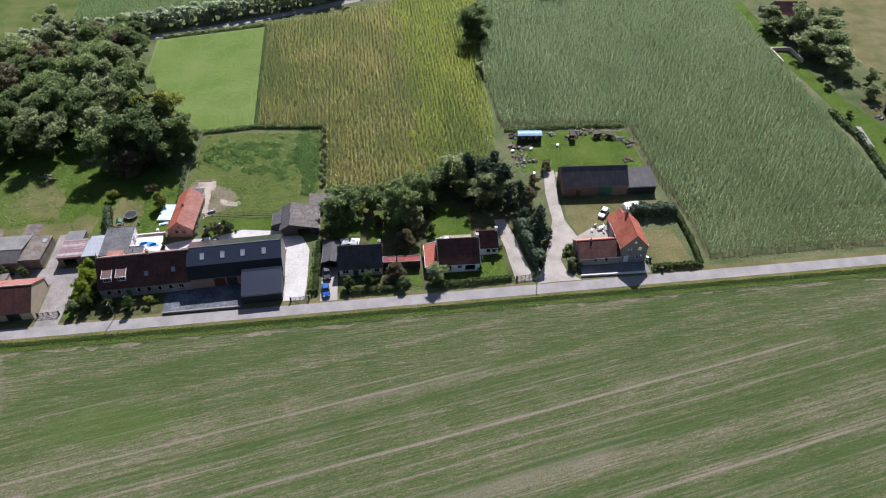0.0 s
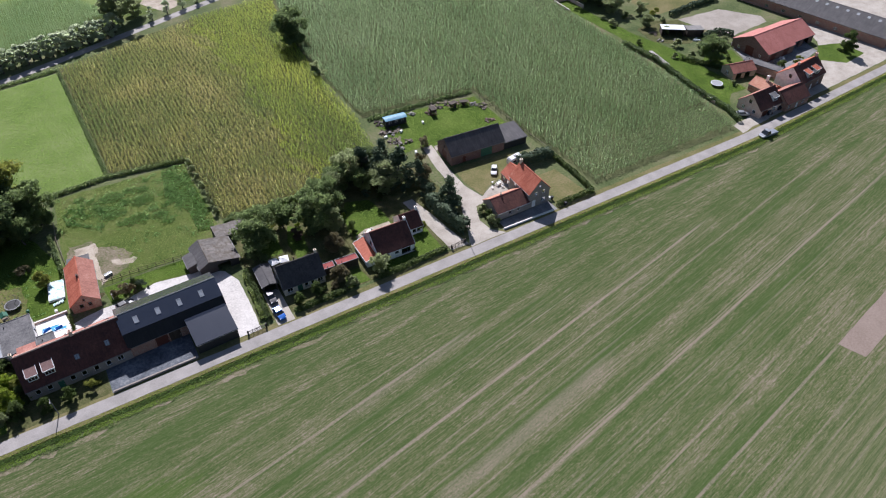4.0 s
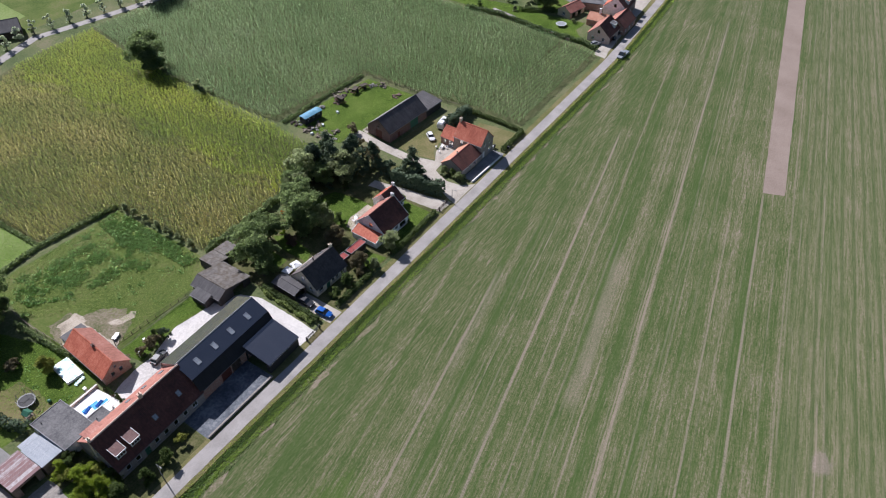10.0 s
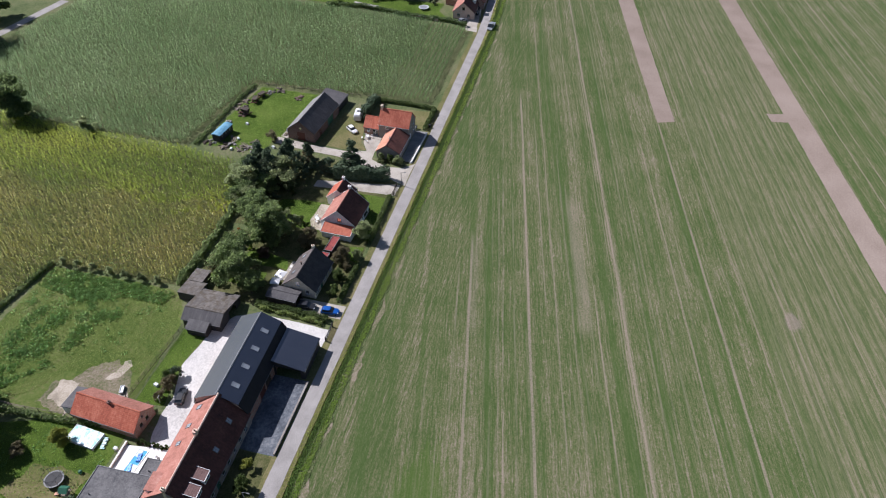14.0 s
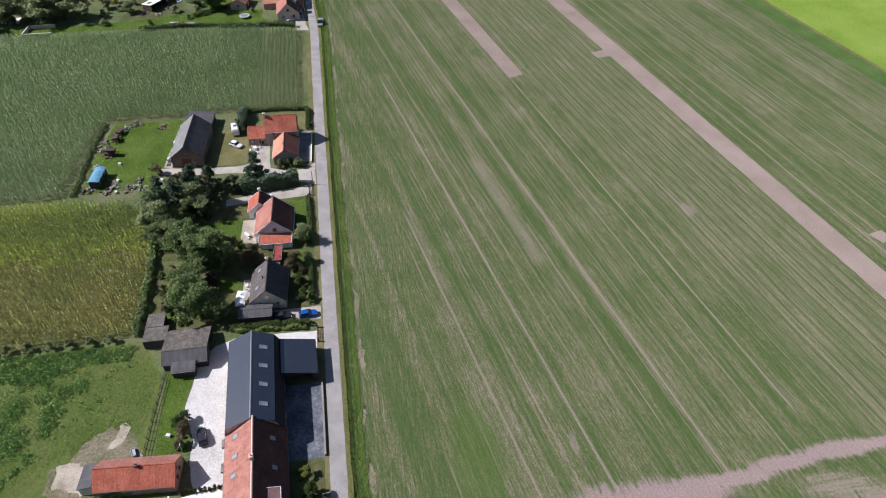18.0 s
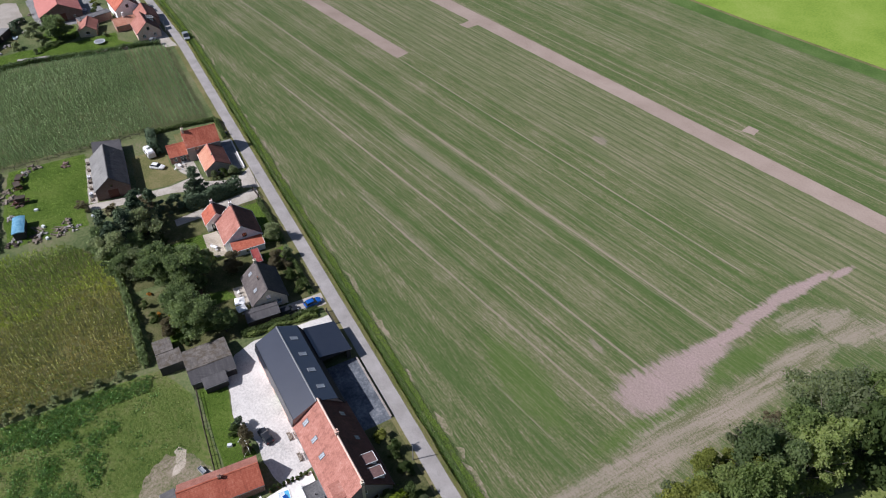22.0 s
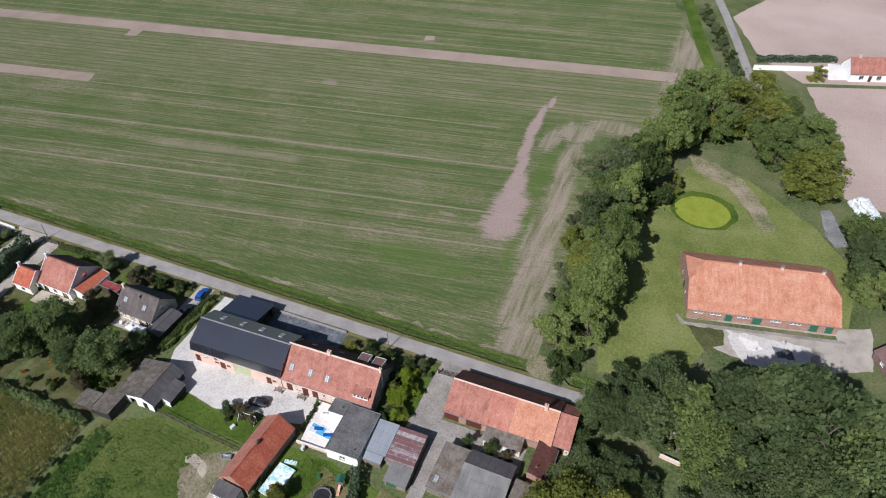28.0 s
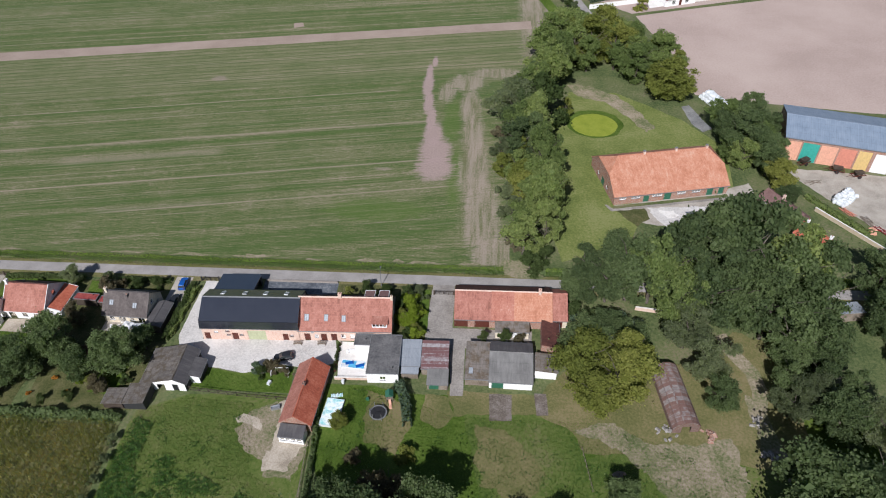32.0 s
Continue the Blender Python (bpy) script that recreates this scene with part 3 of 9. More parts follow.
    "leaf_copper": leafy("copper_leaves", [(0.065, 0.046, 0.040), (0.125, 0.081, 0.071), (0.162, 0.132, 0.106)], 0.7, 0.55, front=0.8, back=1.5),
    "leaf_brown": leafy("brownish_leaves", [(0.101, 0.091, 0.050), (0.169, 0.146, 0.085), (0.229, 0.212, 0.132)], 0.7, 0.45, front=0.8, back=1.8),
    "leaf_hedge": leafy("hedge_leaves", [(0.043, 0.067, 0.021), (0.076, 0.109, 0.035), (0.119, 0.151, 0.057)], 0.65, 0.55),
    "leaf_bank": leafy("shaded_bank_growth", [(0.058, 0.098, 0.024), (0.098, 0.152, 0.034), (0.150, 0.205, 0.054)], 0.7, 0.5, front=1.3, back=1.7),
    "leaf_verge": leafy("verge_blades", [(0.105, 0.150, 0.026), (0.150, 0.195, 0.036), (0.195, 0.225, 0.058)], 0.8, 0.85, gloss=0.06, front=0.6, back=2.2),
    "leaf_rush": leafy("grey_green_tufts", [(0.095, 0.135, 0.050), (0.150, 0.195, 0.075), (0.205, 0.245, 0.105)], 0.7, 0.55, back=2.4),
    "leaf_reed": leafy("sunlit_reed_leaves", [(0.105, 0.165, 0.028), (0.155, 0.215, 0.040), (0.200, 0.250, 0.062)], 0.7, 0.6, front=1.25, back=3.0),
    "leaf_grass": leafy("grass_blades", [(0.070, 0.122, 0.022), (0.105, 0.165, 0.032), (0.150, 0.200, 0.054)], 0.8, 0.85, gloss=0.06, front=0.5, back=2.1),
    "leaf_pasture": leafy("pasture_blades", [(0.098, 0.168, 0.034), (0.138, 0.208, 0.050), (0.190, 0.242, 0.082)], 0.8, 0.85, gloss=0.08),
    "leaf_paddock": leafy("paddock_blades", [(0.098, 0.132, 0.044), (0.140, 0.170, 0.062), (0.190, 0.205, 0.092)], 0.8, 0.85, gloss=0.04, front=0.25, back=2.1),
    "leaf_weed": leafy("weed_leaves", [(0.080, 0.142, 0.058), (0.118, 0.188, 0.080), (0.165, 0.236, 0.112)], 0.75, 0.65, front=0.36, back=3.1, gloss=0.04),
    "leaf_yellow": leafy("golden_leaves", [(0.109, 0.162, 0.013), (0.184, 0.247, 0.024), (0.268, 0.323, 0.048)], 0.65, 0.55),
    "maize_green": leafy("green_maize_leaves", [(0.101, 0.164, 0.079), (0.144, 0.210, 0.107), (0.191, 0.254, 0.143), (0.254, 0.300, 0.206)], 0.7, 0.72, 1.2, front=0.48, back=2.35),
    "maize_ripe": leafy("ripening_maize_leaves", [(0.108, 0.162, 0.056), (0.170, 0.212, 0.074), (0.240, 0.256, 0.094), (0.308, 0.290, 0.120), (0.372, 0.328, 0.178)], 0.75, 0.72, 2.6, front=0.2, back=2.6),
    "maize_lime": leafy("lime_maize_leaves", [(0.146, 0.213, 0.054), (0.224, 0.293, 0.067), (0.332, 0.382, 0.085), (0.438, 0.450, 0.097)], 0.75, 0.72, 2.4, front=0.4, back=2.1),
    "forecourt": surface("stained_concrete", [(0.060, 0.068, 0.080), (0.086, 0.096, 0.112), (0.125, 0.136, 0.152), (0.19, 0.198, 0.21)], 0.22, 1.4, 0.85, 0.3, 0.01, spread=False),
    "slab_moss": surface("mossy_brown_slab", [(0.085, 0.07, 0.055), (0.14, 0.115, 0.095), (0.21, 0.185, 0.165)], 0.5, 3.0, 0.9, 0.4, 0.02, spread=False),
    "pantile_salmon": tiles("patchy_salmon_pantiles", [(0.232, 0.086, 0.060), (0.344, 0.133, 0.093), (0.413, 0.185, 0.133), (0.473, 0.275, 0.215)]),
    "leaf_silver": leafy("silvery_willow_leaves", [(0.24, 0.27, 0.21), (0.35, 0.385, 0.30), (0.46, 0.485, 0.40)], 0.65, 0.75, back=1.9),
    "pantile_brown": tiles("dull_brown_tiles", [(0.11, 0.062, 0.055), (0.17, 0.1, 0.09), (0.23, 0.15, 0.135)]),
    "flower": leafy("orange_flowers", [(0.35, 0.10, 0.02), (0.42, 0.22, 0.03)], 0.7),
}

# the lacquer on the anthracite sheets is strongly reflecting
M["slate_sheet"].node_tree.nodes["Principled BSDF"].inputs["IOR"].default_value = 1.85
# bare earth and stone scatter light back towards its source
for key in ("soil", "plough", "track"):
    M[key].node_tree.nodes["Principled BSDF"].inputs["Diffuse Roughness"].default_value = 0.25

# ---- builders ----
def rc(x):
    """How far the road's middle lies from the x axis."""
    d = max(0.0, x - 128.0)
    return 0.066 * d * d / (d + 12.0) if d else 0.0


def mesh_from(name, verts, faces, material, uvs=None):
    me = bpy.data.meshes.new(name)
    me.from_pydata(verts, [], faces)
    if uvs is not None:
        layer = me.uv_layers.new(name="map")
        layer.data.foreach_set("uv", np.array(uvs, dtype=np.float32).ravel())
    me.materials.append(M[material])
    me.update()
    return me


def mesh_quads(name, verts, material, n=4):
    """A mesh of loose polygons of n corners, from an array (count, n, 3)."""
    count = len(verts)
    me = bpy.data.meshes.new(name)
    me.vertices.add(count * n)
    me.loops.add(count * n)
    me.polygons.add(count)
    me.vertices.foreach_set("co", np.asarray(verts, dtype=np.float32).ravel())
    me.loops.foreach_set("vertex_index", np.arange(count * n, dtype=np.int32))
    me.polygons.foreach_set("loop_start", np.arange(0, count * n, n, dtype=np.int32))
    me.update(calc_edges=True)
    me.materials.append(M[material])
    return me


class Shape:
    """Collects the faces of one part."""

    def __init__(self):
        self.v, self.f, self.uv = [], [], []

    def face(self, pts, uv=None):
        k = len(self.v)
        self.v += [tuple(p) for p in pts]
        self.f.append(tuple(range(k, k + len(pts))))
        self.uv += list(uv) if uv else [(p[0] + p[1], p[2]) for p in pts]
        return self

    def hexa(self, lo, hi, uv=None):
        """A solid between two rings of the same number of points, the lower and the upper."""
        n = len(lo)
        self.face(list(reversed(lo)))
        self.face(hi, uv)
        for i in range(n):
            j = (i + 1) % n
            self.face([lo[i], lo[j], hi[j], hi[i]])
        return self

    def box(self, x0, y0, z0, x1, y1, z1, taper=0.0):
        lo = [(x0, y0, z0), (x1, y0, z0), (x1, y1, z0), (x0, y1, z0)]
        hi = [(x0 + taper, y0 + taper, z1), (x1 - taper, y0 + taper, z1), (x1 - taper, y1 - taper, z1), (x0 + taper, y1 - taper, z1)]
        return self.hexa(lo, hi)

    def tube(self, a, b, r0, r1=None, n=8):
        r1 = r0 if r1 is None else r1
        a, b = Vector(a), Vector(b)
        d = (b - a).normalized()
        s = d.orthogonal().normalized()
        t = d.cross(s)
        ring = lambda c, r: [tuple(c + r * (math.cos(2 * math.pi * i / n) * s + math.sin(2 * math.pi * i / n) * t)) for i in range(n)]
        return self.hexa(ring(a, r0), ring(b, r1))

    def moved(self, m):
        self.v = [tuple(m @ Vector(p)) for p in self.v]
        return self

    def mesh(self, name, material):
        return mesh_from(name, self.v, self.f, material, self.uv)


def part(name, shape, material, parent, label=""):
    ob = new(name, shape.mesh(name, material) if isinstance(shape, Shape) else shape)
    ob.parent = parent
    return tagged(ob, label)


def thing(name, m, label, category, group="", kind=""):
    ob = new(name)
    ob.empty_display_size = 0.5
    ob.matrix_world = m
    return tagged(ob, label, category, group, kind)


def single(name, shape, material, m, label, category, group="", kind=""):
    ob = new(name, shape.mesh(name, material) if isinstance(shape, Shape) else shape)
    ob.matrix_world = m
    return tagged(ob, label, category, group, kind)


def uneven(pts, step=1.5, amount=0.35, seed=0.0):
    """A closed outline with its sides broken up."""
    out = []
    for (x0, y0), (x1, y1) in zip(pts, pts[1:] + pts[:1]):
        d = math.hypot(x1 - x0, y1 - y0)
        n = max(1, int(d / step))
        for i in range(n):
            x, y = x0 + (x1 - x0) * i / n, y0 + (y1 - y0) * i / n
            q = noise.noise((x * 0.31, y * 0.31, seed)) + 0.5 * noise.noise((x * 0.9, y * 0.9, seed + 3))
            r = noise.noise((x * 0.31, y * 0.31, seed + 9)) + 0.5 * noise.noise((x * 0.9, y * 0.9, seed + 12))
            out.append((x + amount * q, y + amount * r))
    return out


def patch(name, pts, z, material, label, category, amount=0.35, step=1.5, kind="structure", skirt=0.06, follow=False):
    """A piece of ground cover with an edge that goes down into the ground."""
    pts = uneven(pts, step, amount, z * 100)
    if follow:
        pts = [(x, y + rc(x)) for x, y in pts]
    bm = bmesh.new()
    vs = [bm.verts.new((x, y, z)) for x, y in pts]
    f = bm.faces.new(vs)
    f.normal_update()
    if f.normal.z < 0:
        f.normal_flip()
    low = [bm.verts.new((x, y, z - skirt)) for x, y in pts]
    for i in range(len(vs)):
        j = (i + 1) % len(vs)
        bm.faces.new((vs[i], low[i], low[j], vs[j]))
    bmesh.ops.triangulate(bm, faces=[f])
    me = bpy.data.meshes.new(name)
    bm.to_mesh(me)
    bm.free()
    me.materials.append(M[material])
    return tagged(new(name, me), label, category, "", kind)


def strip(name, path, half, z, material, label, category, kind="structure", skirt=0.08, wobble=0.0):
    """A band along a line."""
    s = Shape()
    L, R = [], []
    for i, (x, y) in enumerate(path):
        x0, y0 = path[max(i - 1, 0)]
        x1, y1 = path[min(i + 1, len(path) - 1)]
        d = math.hypot(x1 - x0, y1 - y0)
        nx, ny = -(y1 - y0) / d, (x1 - x0) / d
        w1 = half + wobble * noise.noise((x * 0.4, y * 0.4, 1.0))
        w2 = half + wobble * noise.noise((x * 0.4, y * 0.4, 7.0))
        L.append((x + nx * w1, y + ny * w1))
        R.append((x - nx * w2, y - ny * w2))
    for i in range(len(path) - 1):
        s.face([(*R[i], z), (*R[i + 1], z), (*L[i + 1], z), (*L[i], z)])
        s.face([(*R[i], z - skirt), (*R[i + 1], z - skirt), (*R[i + 1], z), (*R[i], z)])
        s.face([(*L[i], z), (*L[i + 1], z), (*L[i + 1], z - skirt), (*L[i], z - skirt)])
    return single(name, s, material, Matrix(), label, category, "", kind)


# -- buildings: local x along the ridge, local y across, floor at 0 --
def wall_shape(length, profile, holes, thick, side):
    """A wall of panels around its holes. profile: (u, z) along its top. side: the place of a point (u, out, z)."""
    s = Shape()
    cuts = {round(p[0], 4) for p in profile}
    for u, z0, w, h, *_ in holes:
        cuts |= {round(u - w / 2, 4), round(u + w / 2, 4)}
    cuts = sorted(c for c in cuts if profile[0][0] - 1e-6 <= c <= profile[-1][0] + 1e-6)

    def top(u):
        for (a, za), (b, zb) in zip(profile, profile[1:]):
            if a - 1e-6 <= u <= b + 1e-6:
                return za + (zb - za) * (u - a) / (b - a)
        return profile[-1][1]

    for a, b in zip(cuts, cuts[1:]):
        spans, at = [], 0.0
        for u, z0, w, h, *_ in sorted(holes, key=lambda q: q[1]):
            if u - w / 2 < (a + b) / 2 < u + w / 2:
                if z0 > at + 1e-3:
                    spans.append((at, z0, z0))
                at = z0 + h
        spans.append((at, top(a), top(b)))
        for z, za, zb in spans:
            if max(za, zb) <= z + 1e-3:
                continue
            lo = [side(a, 0, z), side(b, 0, z), side(b, -thick, z), side(a, -thick, z)]
            hi = [side(a, 0, za), side(b, 0, zb), side(b, -thick, zb), side(a, -thick, za)]
            s.hexa(lo, hi)
    return s


def opening(hole, side, parent, thick):
    """What fills a hole: a window with panes, a door or a gate."""
    u, z0, w, h, kind, *rest = hole
    colour = rest[0] if rest else "white"
    a, b, c, d = u - w / 2, u + w / 2, z0, z0 + h

    def slab(s, u0, u1, q0, q1, o0, o1):
        lo = [side(u0, o1, q0), side(u1, o1, q0), side(u1, o0, q0), side(u0, o0, q0)]
        hi = [side(u0, o1, q1), side(u1, o1, q1), side(u1, o0, q1), side(u0, o0, q1)]
        return s.hexa(lo, hi)

    if kind == "o":
        return
    if kind == "w":
        f, t = Shape(), 0.08
        for q in ((a, a + t, c, d), (b - t, b, c, d), (a + t, b - t, c, c + t), (a + t, b - t, d - t, d)):
            slab(f, *q, -0.16, -0.06)
        n = max(1, round(w / 0.7))
        for i in range(1, n):
            m = a + w * i / n
            slab(f, m - 0.03, m + 0.03, c + t, d - t, -0.15, -0.07)
        win = part("window", f, colour, parent)
        part("pane", slab(Shape(), a + t, b - t, c + t, d - t, -0.125, -0.105), "glass", win)
        part("sill", slab(Shape(), a - 0.06, b + 0.06, c - 0.08, c, -0.05, 0.06), "lead", win)
    else:
        door = part("door" if kind == "d" else "gate", slab(Shape(), a, b, c, d - 0.06, -0.18, -0.13), colour, parent)
        n = max(2, round(w / 0.45))
        for i in range(n):
            part("board", slab(Shape(), a + w * i / n + 0.015, a + w * (i + 1) / n - 0.015, c + 0.02, d - 0.09, -0.13, -0.10), colour, door)
        fr = Shape()
        slab(fr, a, b, d - 0.06, d, -0.2, -0.05)
        part("lintel", fr, "white" if kind == "d" else colour, door)
        part("handle", slab(Shape(), b - 0.25, b - 0.12, c + 1.0, c + 1.08, -0.10, -0.05), "steel", door)


def roof_slope(parent, x0, x1, p, q, material, thick=0.14, name="roof", label=""):
    """One sheet of roof from the upper line p = (y, z) down to q."""
    up = Vector((0, p[0], p[1]))
    dn = Vector((0, q[0], q[1]))
    d = (dn - up)
    n = Vector((0, -d.z, d.y)) if d.y > 0 else Vector((0, d.z, -d.y))
    n = n.normalized() * thick
    if n.z < 0:
        n = -n
    ln = d.length
    s = Shape()
    lo = [(x0, dn.y, dn.z), (x1, dn.y, dn.z), (x1, up.y, up.z), (x0, up.y, up.z)]
    hi = [tuple(Vector(v) + n) for v in lo]
    uv = [(x0, ln), (x1, ln), (x1, 0), (x0, 0)]
    if d.y > 0:
        lo, hi, uv = lo[::-1], hi[::-1], uv[::-1]
    s.hexa(lo, hi, uv)
    return part(name, s, material, parent, label)


def house(name, label, category, m, x0, x1, prof, wall, roof, over=0.3, verge=0.15, south=(), north=(), west=(), east=(), chimneys=(), lights=(), dormers=(),
          gutter="lead", thick=0.3, roofs=None, sections=None, ridge=None, group="", open_south=False, trim=None, lamp_frame="steel"):
    """A building with a roof profile (y, z) from the south eave to the north eave. Holes: (place along the wall, height of the sill, width, height, kind, colour)."""
    h = thing(name, m, label, category, group)
    ys, zs = prof[0]
    yn, zn = prof[-1]
    sides = {"south": (lambda u, o, z: (u, ys - o, z), south, [(x0, zs), (x1, zs)]), "north": (lambda u, o, z: (u, yn + o, z), north, [(x0, zn), (x1, zn)]),
             "west": (lambda u, o, z: (x0 - o, u, z), west, list(prof)), "east": (lambda u, o, z: (x1 + o, u, z), east, list(prof))}
    for key, (side, holes, profile) in sides.items():
        if key == "south" and open_south:
            s = Shape()
            n = max(2, round((x1 - x0) / 3.0))
            for i in range(n + 1):
                u = x0 + 0.1 + (x1 - x0 - 0.2) * i / n
                s = Shape().box(u - 0.09, ys, 0, u + 0.09, ys + 0.18, zs)
                part("post", s, "dark_wood", h)
            continue
        if key in ("west", "east"):
            profile = [(profile[0][0] + thick, profile[0][1] + (profile[1][1] - profile[0][1]) * thick / max(profile[1][0] - profile[0][0], 0.01))] + profile[1:-1] + [(profile[-1][0] - thick, profile[-1][1] + (profile[-2][1] - profile[-1][1]) * thick / max(profile[-1][0] - profile[-2][0], 0.01))]
        part("wall", wall_shape(x1 - x0, profile, holes, thick, side), wall[key] if isinstance(wall, dict) else wall, h)
        for hole in holes:
            opening(hole, side, h, thick)
    apex = max(range(len(prof)), key=lambda i: prof[i][1])
    slopes = []
    for i in range(len(prof) - 1):
        a, b = prof[i], prof[i + 1]
        up, dn = (b, a) if b[1] >= a[1] else (a, b)
        d = Vector((dn[0] - up[0], dn[1] - up[1]))
        e = d.normalized()
        ext = over if i in (0, len(prof) - 2) else 0.0
        dn2 = (dn[0] + e.x * ext, dn[1] + e.y * ext)
        lift = 0.01
        mat = roofs[i] if roofs else roof
        if sections and i == len(prof) - 2:
            # a slope re-laid in stretches of different tiles
            cuts = [x0 - verge] + [c for c, _ in sections[:-1]] + [x1 + verge]
            for k, (a0, a1) in enumerate(zip(cuts, cuts[1:])):
                drop = 0.03 * (k % 2)
                sl = roof_slope(h, a0, a1, (up[0], up[1] + lift + drop), (dn2[0], dn2[1] + lift + drop), sections[k][1])
        else:
            sl = roof_slope(h, x0 - verge, x1 + verge, (up[0], up[1] + lift), (dn2[0], dn2[1] + lift), mat)
        slopes.append((sl, up, dn2))
        if ext and gutter:
            sgn = 1 if dn2[0] > up[0] else -1
            g = Shape().box(x0 - verge, min(dn2[0], dn2[0] + sgn * 0.14), dn2[1] - 0.06, x1 + verge, max(dn2[0], dn2[0] + sgn * 0.14), dn2[1] + 0.06)
            part("gutter", g, gutter, h)
        if trim:
            for xe in (x0 - verge - 0.06, x1 + verge - 0.04):
                t = Shape()
                q = Vector((0, -e.y, e.x)) * (1 if e.x > 0 else -1)
                pts = [(up[0], up[1] - 0.05), (dn2[0], dn2[1] - 0.05), (dn2[0], dn2[1] + 0.26), (up[0], up[1] + 0.26)]
                lo = [(xe, y, z) for y, z in pts]
                hi = [(xe + 0.1, y, z) for y, z in pts]
                part("verge_board", t.hexa(lo, hi), trim, h)
    if 0 < apex < len(prof) - 1:
        y, z = prof[apex]
        cap = Shape()
        ring = [(-0.2, 0.03), (0.2, 0.03), (0.13, 0.19), (0.0, 0.26), (-0.13, 0.19)]
        lo = [(x0 - verge, y + a, z + b) for a, b in ring]
        hi = [(x1 + verge, y + a, z + b) for a, b in ring]
        cap.hexa(lo, hi)
        part("ridge", cap, ridge or (roof if isinstance(roof, str) else "lead"), h)
    for cx, cy, cw, cd, zt, *cm in chimneys:
        base = min(zs, zn)
        c = part("chimney", Shape().box(cx - cw / 2, cy - cd / 2, base, cx + cw / 2, cy + cd / 2, zt), cm[0] if cm else "brick_red", h)
        part("cap", Shape().box(cx - cw / 2 - 0.07, cy - cd / 2 - 0.07, zt, cx + cw / 2 + 0.07, cy + cd / 2 + 0.07, zt + 0.12), cm[0] if cm else "lead", c)
        part("pot", Shape().tube((cx, cy, zt + 0.12), (cx, cy, zt + 0.5), 0.13, 0.11), "brick_red", c)
    for si, u, along, w, ln in lights:
        sl, up, dn = slopes[si]
        e = Vector((0, dn[0] - up[0], dn[1] - up[1])).normalized()
        nrm = Vector((0, -e.z, e.y)) if e.y > 0 else Vector((0, e.z, -e.y))
        if nrm.z < 0:
            nrm = -nrm
        o = Vector((0, up[0], up[1])) + nrm * 0.15 + e * along

        def ring(u0, u1, s0, s1, k):
            return [tuple(Vector((uu, 0, 0)) + o + e * ss + nrm * k) for uu, ss in ((u0, s0), (u1, s0), (u1, s1), (u0, s1))]

        fr = Shape()
        for q in ((u - w / 2, u - w / 2 + 0.1, 0, ln), (u + w / 2 - 0.1, u + w / 2, 0, ln), (u - w / 2 + 0.1, u + w / 2 - 0.1, 0, 0.1), (u - w / 2 + 0.1, u + w / 2 - 0.1, ln - 0.1, ln), (u - 0.03, u + 0.03, 0.1, ln - 0.1)):
            a, b = ring(*q, 0.0), ring(*q, 0.1)
            fr.hexa(a, b)
        sk = part("skylight", fr, lamp_frame, h)
        part("pane", Shape().hexa(ring(u - w / 2 + 0.1, u + w / 2 - 0.1, 0.1, ln - 0.1, 0.01), ring(u - w / 2 + 0.1, u + w / 2 - 0.1, 0.1, ln - 0.1, 0.05)), "skypane", sk, "pane coloured pale like reflected sky")
    for u, w, front, z0, z1, back, mat in dormers:
        # a flat-topped dormer: front wall with a window, two cheeks and a lid
        dz = 1 if front > back else -1
        t = Shape()
        lo = [(u - w / 2 - 0.12, front + dz * 0.2, z1), (u + w / 2 + 0.12, front + dz * 0.2, z1), (u + w / 2 + 0.12, back, z1 + 0.55), (u - w / 2 - 0.12, back, z1 + 0.55)]
        hi = [(x, y, z + 0.12) for x, y, z in lo]
        ln = abs(front - back)
        t.hexa(lo, hi, [(0, ln), (w, ln), (w, 0), (0, 0)])
        n = 3
        f = Shape()
        for i in range(n + 1):
            xx = u - w / 2 + 0.1 + (w - 0.2) * i / n
            f.box(xx - 0.05, front - 0.05, z0, xx + 0.05, front + 0.05, z1)
        f.box(u - w / 2, front - 0.06, z0 - 0.1, u + w / 2, front + 0.06, z0)
        f.box(u - w / 2, front - 0.06, z1 - 0.12, u + w / 2, front + 0.06, z1)
        d = part("dormer", f, "white", h, "white-framed roof dormer")
        part("roof", t, mat, d)
        for xx in (u - w / 2 - 0.2, u + w / 2 + 0.12):
            e0 = [(xx, front + dz * 0.22, z1 - 0.06), (xx + 0.08, front + dz * 0.22, z1 - 0.06), (xx + 0.08, back, z1 + 0.49), (xx, back, z1 + 0.49)]
            part("fascia", Shape().hexa(e0, [(a, b, c + 0.26) for a, b, c in e0]), "white", d)
        part("fascia", Shape().box(u - w / 2 - 0.2, min(front + dz * 0.2, front + dz * 0.28), z1 - 0.08, u + w / 2 + 0.2, max(front + dz * 0.2, front + dz * 0.28), z1 + 0.16), "white", d)
        for xx in (u - w / 2, u + w / 2 - 0.1):
            part("cheek", Shape().box(xx, min(front + 0.06, back), z0, xx + 0.1, max(front, back), z1), "white", d)
        part("pane", Shape().box(u - w / 2 + 0.1, front - 0.01, z0, u + w / 2 - 0.1, front + 0.01, z1 - 0.1), "glass", d)
    return h


# the panes' pale grey paints in the sky they would reflect
g = Graph("skylight_pane")
M["skypane"] = g.done(g.ramp(g.noise(g.coords(), 2.0), [(0.3, (0.26, 0.285, 0.31)), (0.7, (0.4, 0.43, 0.46))]), 0.15, 0.0, 0.6)

